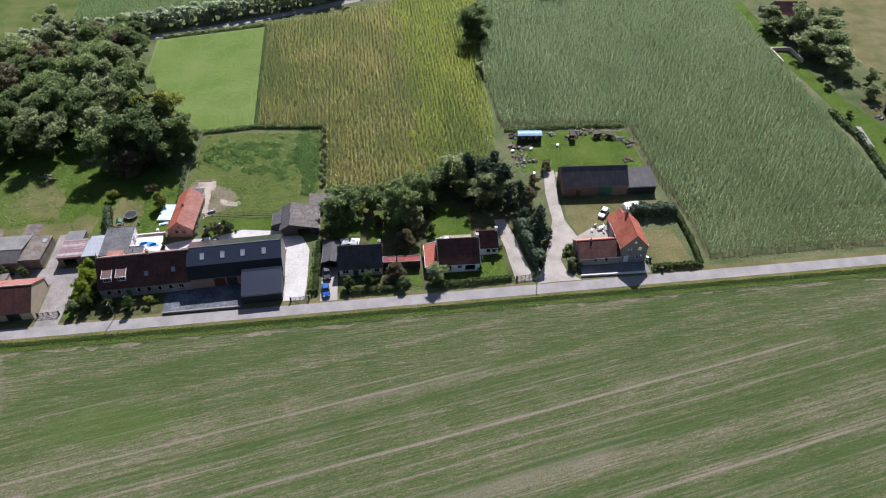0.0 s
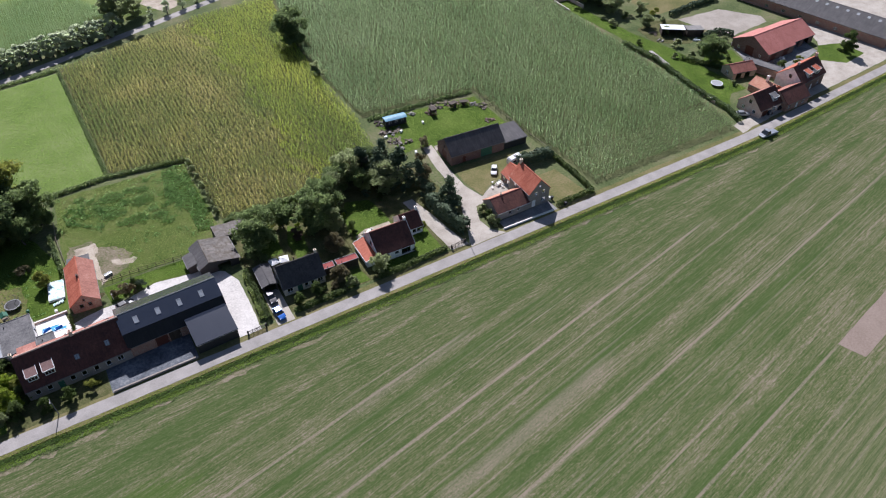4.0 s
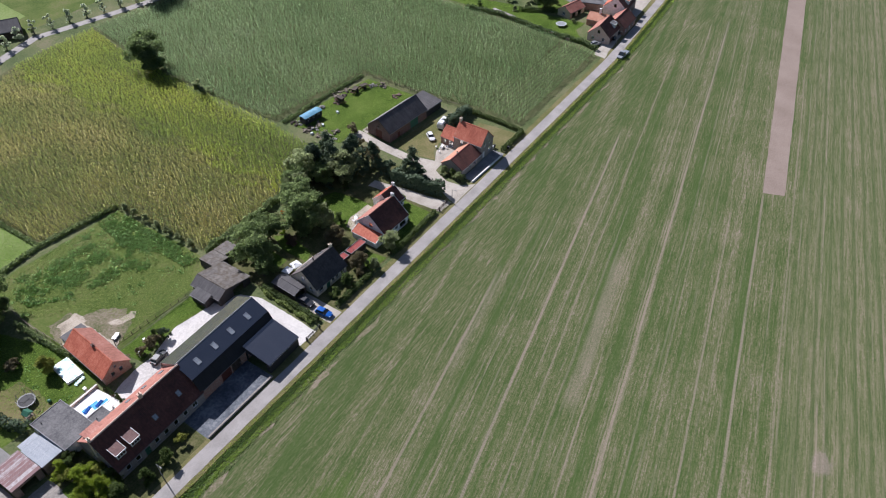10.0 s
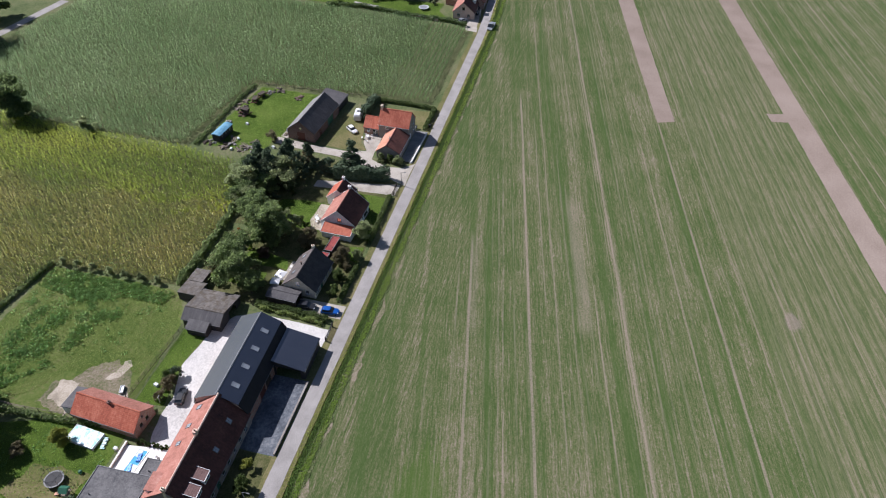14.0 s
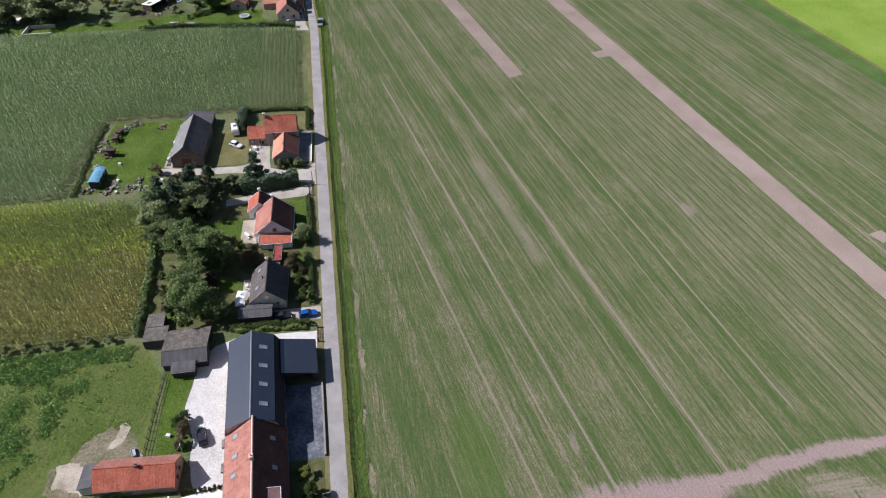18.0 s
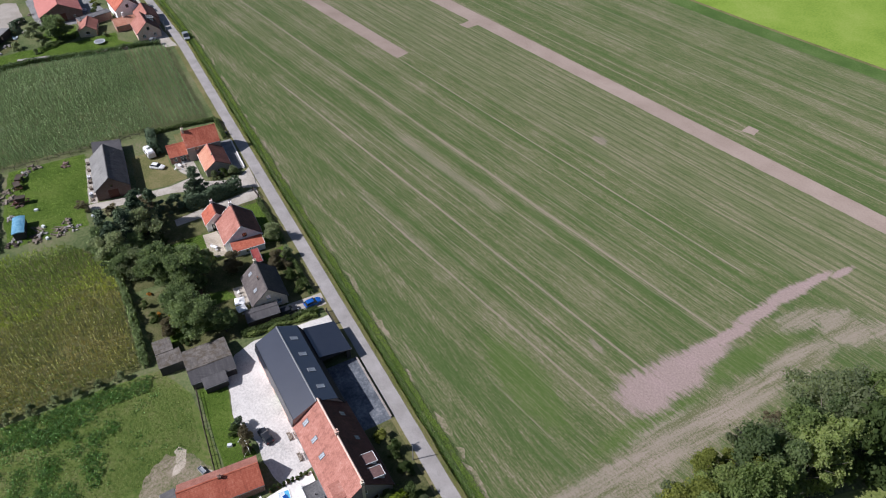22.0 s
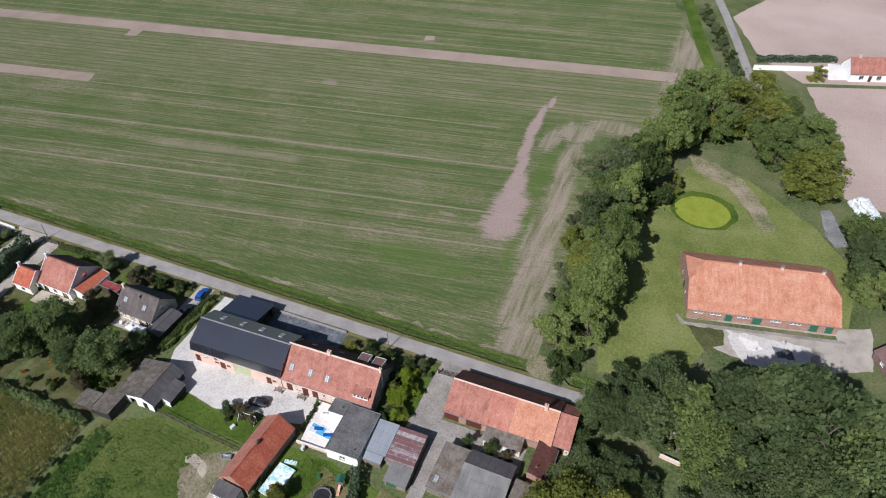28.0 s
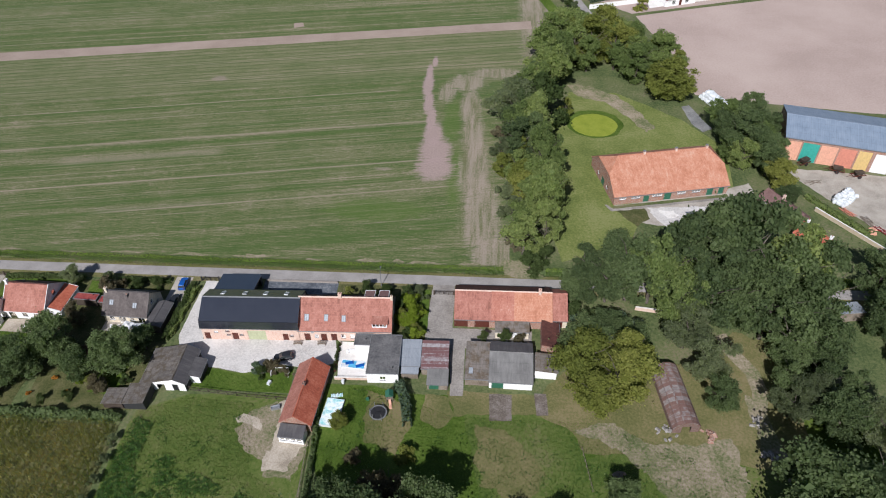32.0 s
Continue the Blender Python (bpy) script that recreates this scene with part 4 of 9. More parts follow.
# ---- ground ----
def make_ground():
    s = Shape()
    ys = [-900, -500, -300, -150, -60, -20, -5.3, -4.9, -4.3, -3.8, -3.3, -2.9, -2.4, -2.0, 20, 60, 150, 300, 500, 900]
    zs = [0, 0, 0, 0, 0, 0, 0, -0.02, -0.35, -0.8, -0.85, -0.6, -0.1, 0, 0, 0, 0, 0, 0, 0]
    xs = list(range(-900, -200, 100)) + list(range(-200, 300, 4)) + list(range(300, 901, 100))
    v = [(x, y + rc(min(x, 400)), z if -190 < x < 280 else 0) for x in xs for y, z in zip(ys, zs)]
    n = len(ys)
    f = [(i * n + j, (i + 1) * n + j, (i + 1) * n + j + 1, i * n + j + 1) for i in range(len(xs) - 1) for j in range(n - 1)]
    me = mesh_from("ground", v, f, "ground")
    return tagged(new("ground", me), "rough grassy ground with a ditch beside the road", "ground", "", "structure")


make_ground()
road_line = [(x, rc(x)) for x in range(-260, 420, 3)]
strip("road", road_line, 1.55, 0.05, "asphalt", "narrow pale grey asphalt country road", "road", wobble=0.12)
strip("verge_south", [(x, rc(x) - 1.95) for x in range(-260, 420, 3)], 0.55, 0.025, "dry", "mown dull grass verge beside the asphalt", "verge", wobble=0.25)
strip("verge_north", [(x, rc(x) + 2.2) for x in range(-260, 420, 3)], 0.9, 0.02, "dry", "mown dull grass verge before the gardens", "verge", wobble=0.4)

# the sown field south of the ditch
patch("field", [(-91.5, -5.6), (-60, -5.2), (0, -5.2), (60, -5.2), (130, -5.2), (200, -0.8), (290, 4.5), (330, -40), (330, -160), (220, -172), (119, -188), (48, -202), (-27, -219), (-84, -232), (-112, -150), (-97, -108), (-92, -80), (-92, -30)],
      0.012, "field", "large sown field, thin green crop in rows", "field", 0.4, 3.0)
patch("field_entrance", [(-90.0, -8.0), (-93.6, -8.0), (-99.6, -2.4), (-98.5, -1.6), (-92.6, -2.0), (-88.6, -4.6)], 0.05, "track", "dusty tractor crossing over the ditch", "track", 0.5, 0.8, skirt=1.0)
A10 = radians(10.2)
along = lambda u, w: (u * math.cos(A10) - w * math.sin(A10), u * math.sin(A10) + w * math.cos(A10))
patch("bare_strip", [along(72.5, -79.5), along(240, -78.5), along(240, -85.2), along(73.5, -85.2)], 0.03, "soil", "bare brown strip left unsown in the field", "soil", 0.16, 2.4)
patch("bare_strip", [along(-125, -121.0), along(0, -120.6), along(300, -120.0), along(300, -127.2), along(0, -127.6), along(-126, -128.2)], 0.03, "soil", "long bare brown track across the field", "soil", 0.2, 3.0)
patch("bare_strip", [along(75.5, -115.2), along(80.5, -115.2), along(80.5, -121.0), along(75.5, -121.0)], 0.034, "soil", "bare brown patch beside the track", "soil", 0.5, 0.8)
patch("bare_strip", [along(-36.8, -135.2), along(-33, -135.0), along(-32.6, -138.8), along(-36.6, -139)], 0.034, "soil", "small pale bare patch in the crop", "soil", 0.5, 0.8)
strip("field_headland", [(330, -154), (220, -166.5), (119, -182.5), (48, -196.5), (-27, -213.5), (-84, -226)], 4.2, 0.02, "headland", "darker green headland of the sown field", "field", wobble=1.2)
strip("field_margin", [(330, -159.4), (220, -171.4), (119, -187.4), (48, -201.4), (-27, -218.4), (-84, -231.4)], 0.8, 0.03, "dry", "pale grassy margin between two crops", "verge", wobble=0.5)
patch("far_field", [(330, -160), (220, -172), (119, -188), (48, -202), (-27, -219), (-84, -232), (-150, -420), (300, -420)], 0.014, "bright", "bright green young crop beyond the field", "field", 0.5, 3.0)
patch("ploughed_field", [(-115, -205), (-127, -172), (-143, -156), (-150, -125), (-153.5, -92), (-178, -87), (-212, -82), (-330, -60), (-380, -200), (-300, -330), (-160, -300)], 0.014, "plough", "wide bare harrowed field of pinkish soil", "field", 0.6, 3.0)

# land behind the gardens
patch("pasture", [(-78, 143.6), (-38.6, 150), (-36.3, 79), (-53, 78), (-66, 96), (-77, 118)], 0.02, "pasture", "smooth bright green pasture", "pasture", 0.4, 2.0)
patch("paddock", [(-51, 75.6), (-16.4, 74.4), (-16.4, 46), (-17, 40), (-26, 35.5), (-46, 34.6), (-49, 45.5), (-53.5, 46.5)], 0.02, "paddock", "rough weedy paddock of green grass", "paddock", 0.5, 1.5)
patch("bare_sand", [(-53, 46), (-50.5, 51), (-46.5, 52.5), (-43.5, 49.5), (-45.5, 45), (-46.2, 40), (-45.2, 36.8), (-46.8, 35), (-47.6, 44.5)], 0.035, "sand", "trampled bare sand beside the stable", "sand", 1.6, 0.5)
patch("bare_sand", [(-42.5, 43.5), (-39.5, 42.8), (-37.5, 40.6), (-39.8, 40), (-42.3, 41)], 0.035, "sand", "pale trampled earth in the paddock", "sand", 1.4, 0.5)
# dark ground colours hold the shade under and between the maize plants
patch("maize_soil", [(-38, 153), (15, 171), (48, 174), (37, 118), (31, 48), (14, 43), (-15, 43.5), (-15.4, 74), (-35.5, 80)], 0.02, "bed", "weedy soil under the ripening maize, shade-dark between the rows", "soil", 0.3, 3.0)
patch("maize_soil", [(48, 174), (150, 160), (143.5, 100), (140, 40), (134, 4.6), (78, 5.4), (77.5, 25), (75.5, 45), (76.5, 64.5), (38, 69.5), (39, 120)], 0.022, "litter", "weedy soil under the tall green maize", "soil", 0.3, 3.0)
strip("lane", [(-140, 118), (-100, 139), (-79, 147), (-54, 153.4), (-34, 160.4), (-13, 168.2), (1, 173.4), (16, 179.4), (31, 184.6), (46, 181.6), (70, 177), (120, 170)], 1.9, 0.03, "asphalt", "pale lane between pollard willows", "lane", wobble=0.2)
patch("far_meadow", [(-140, 124), (-80, 154), (0, 184), (38, 192), (150, 200), (120, 420), (-300, 420), (-300, 160)], 0.014, "paddock", "flat green meadow beyond the lane", "meadow", 0.5, 4.0)
patch("far_meadow", [(-60, 176), (-20, 192), (40, 205), (60, 420), (-200, 420), (-150, 200)], 0.02, "pasture", "bright meadow beyond the lane", "meadow", 0.5, 4.0)

# gardens and yards
patch("orchard_lawn", [(-110, 33), (-70, 33), (-63, 31.5), (-53, 31.5), (-53.4, 46), (-58, 60), (-80, 92), (-120, 100), (-160, 60), (-160, 33)], 0.018, "lawn", "shaded lawn under tall trees behind the long farmhouse", "lawn", 0.4, 1.5)
patch("dry_lawn", [(-78, 32), (-97, 32), (-104, 24), (-130, 22), (-140, 13), (-148, 16), (-148, 46), (-128, 45.5), (-121, 42), (-112, 45), (-105, 45), (-103, 40.5), (-96, 36.6), (-80, 37.6)], 0.024, "dry", "patchy grass turning brown among old sheds", "lawn", 0.8, 1.5)
patch("rough_grass", [(-82, 37), (-95, 36), (-102.6, 40), (-105, 46), (-114, 43), (-121, 41.4), (-128, 44.4), (-139, 44), (-147, 46), (-152, 62), (-124, 68), (-106, 62), (-86, 58)], 0.021, "paddock", "rough olive grass beyond the ruined shed", "grass", 0.8, 1.5)
strip("earth_path", [(-136.4, 14), (-138.4, 19), (-141, 24), (-141.4, 29), (-139.8, 34), (-140.4, 42), (-143, 50)], 1.5, 0.034, "track", "stony earth path along the wood's edge", "path", wobble=0.5)
patch("gravel_yard", [(-24.2, 3.0), (-24.2, 20.8), (-53.5, 19.9), (-55, 26.0), (-48.5, 27.5), (-44, 27.2), (-36, 29.6), (-25.2, 28.0), (-20.4, 25), (-18.6, 20), (-19.2, 3.0)], 0.04, "gravel", "pale gravel courtyard round the dark barn", "courtyard", 0.25, 1.0)
patch("strip_lawn", [(-46, 27.9), (-36, 29.8), (-25.6, 28.4), (-26, 34.2), (-46.5, 34.3)], 0.028, "lawn", "strip of lawn beside the courtyard", "lawn", 0.2, 1.0)
patch("forecourt", [(-51, 2.2), (-33.4, 2.2), (-33.4, 10), (-45.5, 9.7), (-51, 9.2)], 0.045, "forecourt", "worn concrete forecourt before the barn", "forecourt", 0.08, 2.0)
patch("front_garden", [(-73.5, 2.4), (-51.2, 2.4), (-51.2, 9), (-66, 9.2), (-66, 22), (-72.8, 21)], 0.03, "bed", "overgrown front garden beside the road", "garden", 0.25, 1.0)
patch("side_lawn", [(-73, 3.2), (-70.6, 3.2), (-70, 10), (-70.6, 16), (-73, 16)], 0.045, "lawn", "narrow lawn beside the yard", "lawn", 0.2, 0.8)
patch("west_yard", [(-73.4, 1.6), (-78.6, 1.6), (-78.6, 15), (-96, 15), (-96, 20.6), (-81.6, 20.6), (-81.6, 33), (-79, 33), (-78.3, 20), (-72.6, 20)], 0.04, "yard_concrete", "stained concrete yard among old sheds", "yard", 0.15, 1.0)
patch("garden_plot", [(-16.4, 4), (-15.8, 40), (-2, 40.5), (6, 41), (9, 20), (8.5, 4)], 0.02, "bed", "planted cottage garden beds", "garden", 0.3, 1.0)
patch("garden_plot", [(8.6, 4.0), (9, 40), (30, 43), (40, 40), (41, 16), (36, 5), (28, 4.2)], 0.02, "bed", "planted garden behind the white cottage", "garden", 0.3, 1.0)
patch("garden_lawn", [(11, 17.8), (22, 18.6), (22.5, 24), (21.5, 32), (15.5, 34), (11.6, 27)], 0.035, "lawn", "bright lawn behind the white cottage", "lawn", 0.4, 0.8)
patch("garden_lawn", [(-4.2, 19.5), (-0.5, 21), (1.5, 30), (-1.5, 33), (-3.8, 27)], 0.035, "lawn", "small sunlit lawn among shrubs", "lawn", 0.4, 0.8)
patch("garden_lawn", [(-11, 24), (-6, 24), (-5, 36), (-11, 37)], 0.032, "lawn", "small lawn beyond the dark-roofed house", "lawn", 0.4, 0.8)
patch("garden_lawn", [(2.4, 4.4), (8.2, 4.4), (7.4, 9.5), (3.8, 9.5)], 0.035, "lawn", "lawn between two front hedges", "lawn", 0.2, 0.8)
patch("garden_lawn", [(10.5, 4.2), (28.6, 4.2), (28.8, 14.6), (22.8, 11.8), (22.4, 7.5), (11.5, 7.8)], 0.035, "lawn", "front lawn of the white cottage", "lawn", 0.2, 0.8)
patch("patio", [(11.5, 17.3), (21.8, 17.3), (21.8, 21), (15, 21.4), (11.8, 20)], 0.05, "sand", "pale paved patio", "patio", 0.1, 0.8)
patch("patio", [(-7.5, 17.0), (-0.8, 16.6), (-0.6, 19.6), (-7.3, 20)], 0.045, "drive", "paved terrace behind the house", "patio", 0.1, 0.8)
patch("car_drive", [(-15.8, 2.0), (-11.8, 2.0), (-11.6, 13), (-15.4, 13)], 0.045, "drive", "short gravel drive with two parked cars", "driveway", 0.12, 0.8)
patch("cottage_drive", [(30, 3.0), (35, 3.0), (33.6, 10), (32.8, 18), (31.5, 26), (28.6, 26), (29.6, 14)], 0.042, "drive", "gravel drive along a tall hedge", "driveway", 0.15, 0.8)
patch("farm_drive", [(34.8, 1.8), (45.5, 1.8), (42.8, 4.6), (42.2, 9), (44.6, 14.5), (50, 14.8), (57.5, 15), (58, 20.6), (52.5, 19.6), (48.4, 17.2), (46.8, 24), (47.4, 33), (49, 45.5), (46, 45.5), (44.2, 34), (43.6, 24), (41.4, 17), (38, 9)], 0.044, "drive", "sandy drive leading to an old barn", "driveway", 0.15, 0.8)
patch("house_lawn", [(48.8, 17.6), (52.5, 20.4), (58.5, 21.4), (66, 21), (66.6, 30.6), (48.2, 32.2), (47.6, 24)], 0.03, "dry", "mown lawn before the old barn", "lawn", 0.2, 0.8)
patch("barn_lawn", [(40, 46), (48, 46), (49, 43.5), (67, 42.2), (75, 42.5), (75.5, 63), (52, 65.5), (40, 65)], 0.03, "lawn", "bright lawn behind the old barn with scrap along its edge", "lawn", 0.4, 0.8)
patch("side_lawn", [(63.6, 4.2), (74, 4.0), (73, 17), (63.8, 17)], 0.03, "dry", "small lawn inside a clipped hedge", "lawn", 0.15, 0.8)
patch("wing_bed", [(43.6, 4.6), (46, 3.2), (46, 13), (43.8, 13)], 0.05, "bed", "planted bed beside the wing", "garden", 0.2, 0.6)
patch("front_strip", [(45.5, 2.6), (62.5, 2.4), (62.5, 6.2), (45.8, 6.2)], 0.03, "concrete", "paved strip before the two-storey house", "pavement", 0.1, 0.8)

# the old farm across the road, west of the belt of trees
patch("farm_lawn", [(-104, -8), (-121, -14), (-126, -26), (-152, -32), (-156, -60), (-146, -76), (-128, -92), (-112, -92), (-104, -60), (-101, -30)], 0.02, "farm_grass", "mown lawn round the old farm barn", "lawn", 0.4, 1.2)
patch("farm_yard", [(-119.5, -31), (-122, -27), (-127, -23.5), (-140, -22), (-158, -30), (-158, -43), (-150, -39.5), (-135, -35.5)], 0.035, "drive", "cracked stained farmyard before the long barn", "yard", 0.4, 0.9)
B12 = pose(-133.6, -43.9, 0, 0, 0, 12.2)
by_barn = lambda pts: [tuple((B12 @ Vector((x, y, 0)))[:2]) for x, y in pts]
patch("wall_weeds", by_barn([(-15.4, 9.8), (16.8, 9.8), (17.4, 11.0), (-15.4, 11.0)]), 0.05, "ground", "weedy strip along the barn wall", "verge", 0.15, 0.8)
patch("wall_path", by_barn([(-17.0, 11.0), (17.2, 11.0), (18.2, 9.0), (18.8, 9.0), (18.0, 11.9), (-17.0, 11.9)]), 0.055, "yard_concrete", "narrow grey concrete path round the barn", "path", 0.12, 0.8)
patch("mud_puddle", [(-119.9, -28.8), (-127.6, -30.2), (-128.1, -25.9), (-124.4, -22.3)], 0.045, "bed", "muddy brown corner of the yard", "mud", 0.6, 0.6)
patch("broken_concrete", [(-128.4, -30.4), (-137, -31.2), (-145.4, -31.8), (-146, -26.0), (-140, -23.4), (-133.0, -21.6), (-130, -25.4)], 0.05, "gravel", "cracked pale concrete of the farmyard", "yard", 0.9, 0.5)
# one paler and one darker patch within the yard's concrete
patch("worn_patch", [(-131, -29.4), (-134.5, -29.8), (-136, -27.4), (-133, -26.6)], 0.058, "slab", "paler patch of concrete", "yard", 0.8, 0.5)
patch("worn_patch", [(-138, -29.2), (-142, -29.6), (-142.6, -27.0), (-139, -26.4)], 0.058, "forecourt", "darker patch on the concrete", "yard", 0.9, 0.5)
patch("machine_yard", [(-170, -51), (-215, -46), (-230, 0), (-196, -8), (-184, -26), (-174, -42)], 0.03, "drive", "dusty yard before the steel barn", "yard", 0.5, 1.2)
patch("farm_path", [(-151.2, -69), (-148.6, -74), (-147.6, -84), (-150.2, -85), (-152.4, -77), (-154.4, -71)], 0.035, "concrete", "short concrete path beside the field", "path", 0.3, 0.8)


def pond():
    n = 40
    ring = [(-118.4 + 7.2 * math.cos(2 * math.pi * i / n), -71.6 + 6.6 * math.sin(2 * math.pi * i / n)) for i in range(n)]
    outer = [(-118.6 + 8.7 * math.cos(2 * math.pi * i / n), -72.4 + 8.2 * math.sin(2 * math.pi * i / n)) for i in range(n)]
    p = patch("pond", ring, 0.06, "duckweed", "round pond covered with yellow-green duckweed", "pond", 0.25, 0.8)
    q = patch("pond_bank", outer, 0.04, "lawn", "lush green bank round the pond", "bank", 0.6, 0.8)


pond()

# the farmstead to the east
patch("hamlet_yard", [(133.5, 2.2), (146, 3.6), (172, 5.6), (230, 9.5), (262, 12), (262, 60), (215, 46), (205, 30), (192, 18), (160, 9), (146, 8), (134, 6.5)], 0.035, "drive", "wide paved farm entrance", "yard", 0.3, 1.0)
patch("hamlet_ground", [(140, 9), (150, 15), (156, 20), (158, 36), (157, 56), (160, 66), (172, 76), (204, 78), (214, 60), (208, 46), (200, 26), (176, 18), (160, 10)], 0.02, "ground", "trodden weedy ground between the farm's buildings", "yard", 0.5, 1.2)
patch("hamlet_court", [(172, 18.5), (199, 25.5), (206, 46), (203, 48), (176, 46), (171, 34)], 0.03, "concrete", "paved court between the farm barns", "yard", 0.3, 1.0)
patch("hamlet_lawn", [(138.8, 12), (148.4, 20), (156, 20), (154.5, 36.4), (155.4, 53.8), (152, 70), (150, 95), (152, 150), (146, 150), (144.6, 95), (145.2, 60), (141.5, 28)], 0.034, "lawn", "long lawn behind the neighbouring farm", "lawn", 0.4, 1.2)
patch("hamlet_lawn", [(158, 33), (170, 33), (173, 42), (166, 45), (158.5, 42)], 0.034, "lawn", "small lawn beside the coral-roofed barn", "lawn", 0.4, 1.0)
patch("hamlet_green", [(193, 21), (200, 14), (212, 15.5), (211.5, 25), (203, 28)], 0.05, "lawn", "grass island with a round tree", "lawn", 0.2, 0.8)
patch("sand_arena", [(175.2, 70.4), (196, 69.4), (205.4, 56), (203.4, 51.5), (183, 49.6), (178, 58)], 0.04, "arena", "pale sandy riding ground", "arena", 0.4, 1.0)
patch("clutter_yard", [(155, 72), (166, 75), (175, 70), (172, 56.5), (164.5, 53), (153.6, 60)], 0.036, "bed", "dark trodden yard full of clutter", "yard", 0.6, 0.8)
patch("pool_terrace", [(156.4, 113), (162, 113.6), (161.6, 123), (156.6, 122.6)], 0.04, "slab", "pale terrace behind the far house", "terrace", 0.2, 1.0)
patch("bare_yard", [(-1, 195), (6, 181.5), (13, 185.5), (12.4, 195), (3, 201)], 0.04, "sand", "bare sandy yard beside the far shed", "yard", 0.8, 1.0)
patch("far_pasture", [(172, 78), (206, 80), (300, 60), (400, 200), (240, 300), (165, 180)], 0.016, "dry", "pale dry meadow", "meadow", 0.5, 3.0)

strip("field_edge", [(x, rc(x) - 5.35) for x in range(-92, 300, 2)], 0.4, 0.03, "ground", "rough grass along the field's edge", "verge", wobble=0.5)
strip("ditch_bank", [(x, rc(x) - 4.75) for x in range(-92, 300, 2)], 0.8, 0.034, "ground", "rough grass on the ditch's field side", "verge", wobble=0.35)
patch("swimming_terrace", [(-54.3, 20.3), (-61.6, 20.3), (-61.8, 29.9), (-55.6, 30.1)], 0.3, "slab", "raised pale paved terrace beside the pool", "terrace", 0.0, 30, skirt=0.4)
patch("pit_slab", [(-86.9, 32.2), (-91.4, 32.2), (-91.4, 38.4), (-87, 38.6)], 0.05, "slab_moss", "old mossy brown slab in the grass", "slab", 0.15, 0.8)
patch("pit_slab", [(-95.9, 31.6), (-98.4, 31.6), (-98.6, 36.8), (-96.2, 36.9)], 0.05, "slab_moss", "old brown slab in the grass", "slab", 0.15, 0.8)
patch("dry_patch", [(-74, 33), (-78.5, 33), (-80, 38), (-77, 41), (-73.5, 39)], 0.036, "dry", "dry yellow grass behind the sheds", "lawn", 0.6, 0.8)
patch("dry_patch", [(-100, 38), (-110, 40), (-126, 42), (-136, 38), (-137, 30), (-130, 24), (-124, 42), (-112, 36)], 0.036, "dry", "dry brownish grass round the ruined shed", "lawn", 0.9, 0.8)
patch("rubble_path", [(-138, 30), (-139.6, 31), (-139.6, 38), (-139, 43), (-138, 44), (-138, 37)], 0.05, "track", "strewn rubble and broken stone", "rubble", 0.8, 0.6)
patch("worn_ground", [(-46.6, 36.4), (-42, 37.2), (-39, 40), (-38.4, 44), (-42, 48.5), (-47, 53), (-51.6, 54), (-52.2, 47), (-47.4, 45.4), (-46.8, 40)], 0.03, "track", "worn grass and earth round the stable", "ground", 1.5, 0.5)

patch("dry_bank", [(-112, -97), (-118, -97), (-127, -91), (-134, -80), (-137, -70), (-133.5, -68), (-130, -76), (-124, -85), (-114, -90)], 0.03, "track", "dry trodden grass round the pond", "bank", 1.0, 0.7)
strip("farm_lane", [(-100, -250), (-112, -207), (-119, -180), (-125, -155), (-133, -138)], 1.6, 0.03, "asphalt", "narrow pale farm lane between the fields", "lane", wobble=0.2)
strip("lane_verge", [(-86, -250), (-99, -205), (-105, -180), (-112, -156)], 2.2, 0.022, "lawn", "bright green strip beside the farm lane", "verge", wobble=0.6)
strip("field_border", [(-140, -155), (-165, -163.5), (-190, -171.5), (-230, -184)], 1.2, 0.03, "ground", "thin grassy border between the bare fields", "verge", wobble=0.6)
patch("house_terrace", [(-150, -163), (-168, -169.5), (-186, -175.4), (-184, -182), (-150, -176)], 0.04, "slab", "pale terrace round the white house", "terrace", 0.2, 1.5)
patch("barn_strip", [(48.8, 42.4), (72, 40.8), (72.2, 42.6), (49.4, 44.6)], 0.05, "drive", "concrete strip behind the old barn", "yard", 0.3, 0.8)

patch("dry_patch", [(-104, 40), (-112, 44), (-118, 52), (-126, 56), (-134, 50), (-133, 40), (-124, 42), (-116, 42), (-110, 38)], 0.038, "track", "browned trodden grass near the ruined shed", "lawn", 1.4, 0.6)
patch("dry_patch", [(-84, 40), (-92, 42), (-98, 50), (-92, 56), (-85, 52)], 0.038, "dry", "yellowing patch in the lawn", "lawn", 1.6, 0.6)
patch("dry_patch", [(-62, 33), (-68, 34), (-72, 40), (-70, 47), (-64, 45)], 0.036, "dry", "yellowing patch in the lawn", "lawn", 1.4, 0.6)
M["green_pale"] = paint("pale_green_boards", (0.44, 0.46, 0.29), 0.7)
M["red_felt"] = surface("red_roofing", [(0.15, 0.03, 0.03), (0.24, 0.045, 0.04), (0.30, 0.08, 0.065)], 0.5, 3.0, 0.8, 0.2, 0.01)

# ---- the long farmhouse with its barn ----
R = 1.7
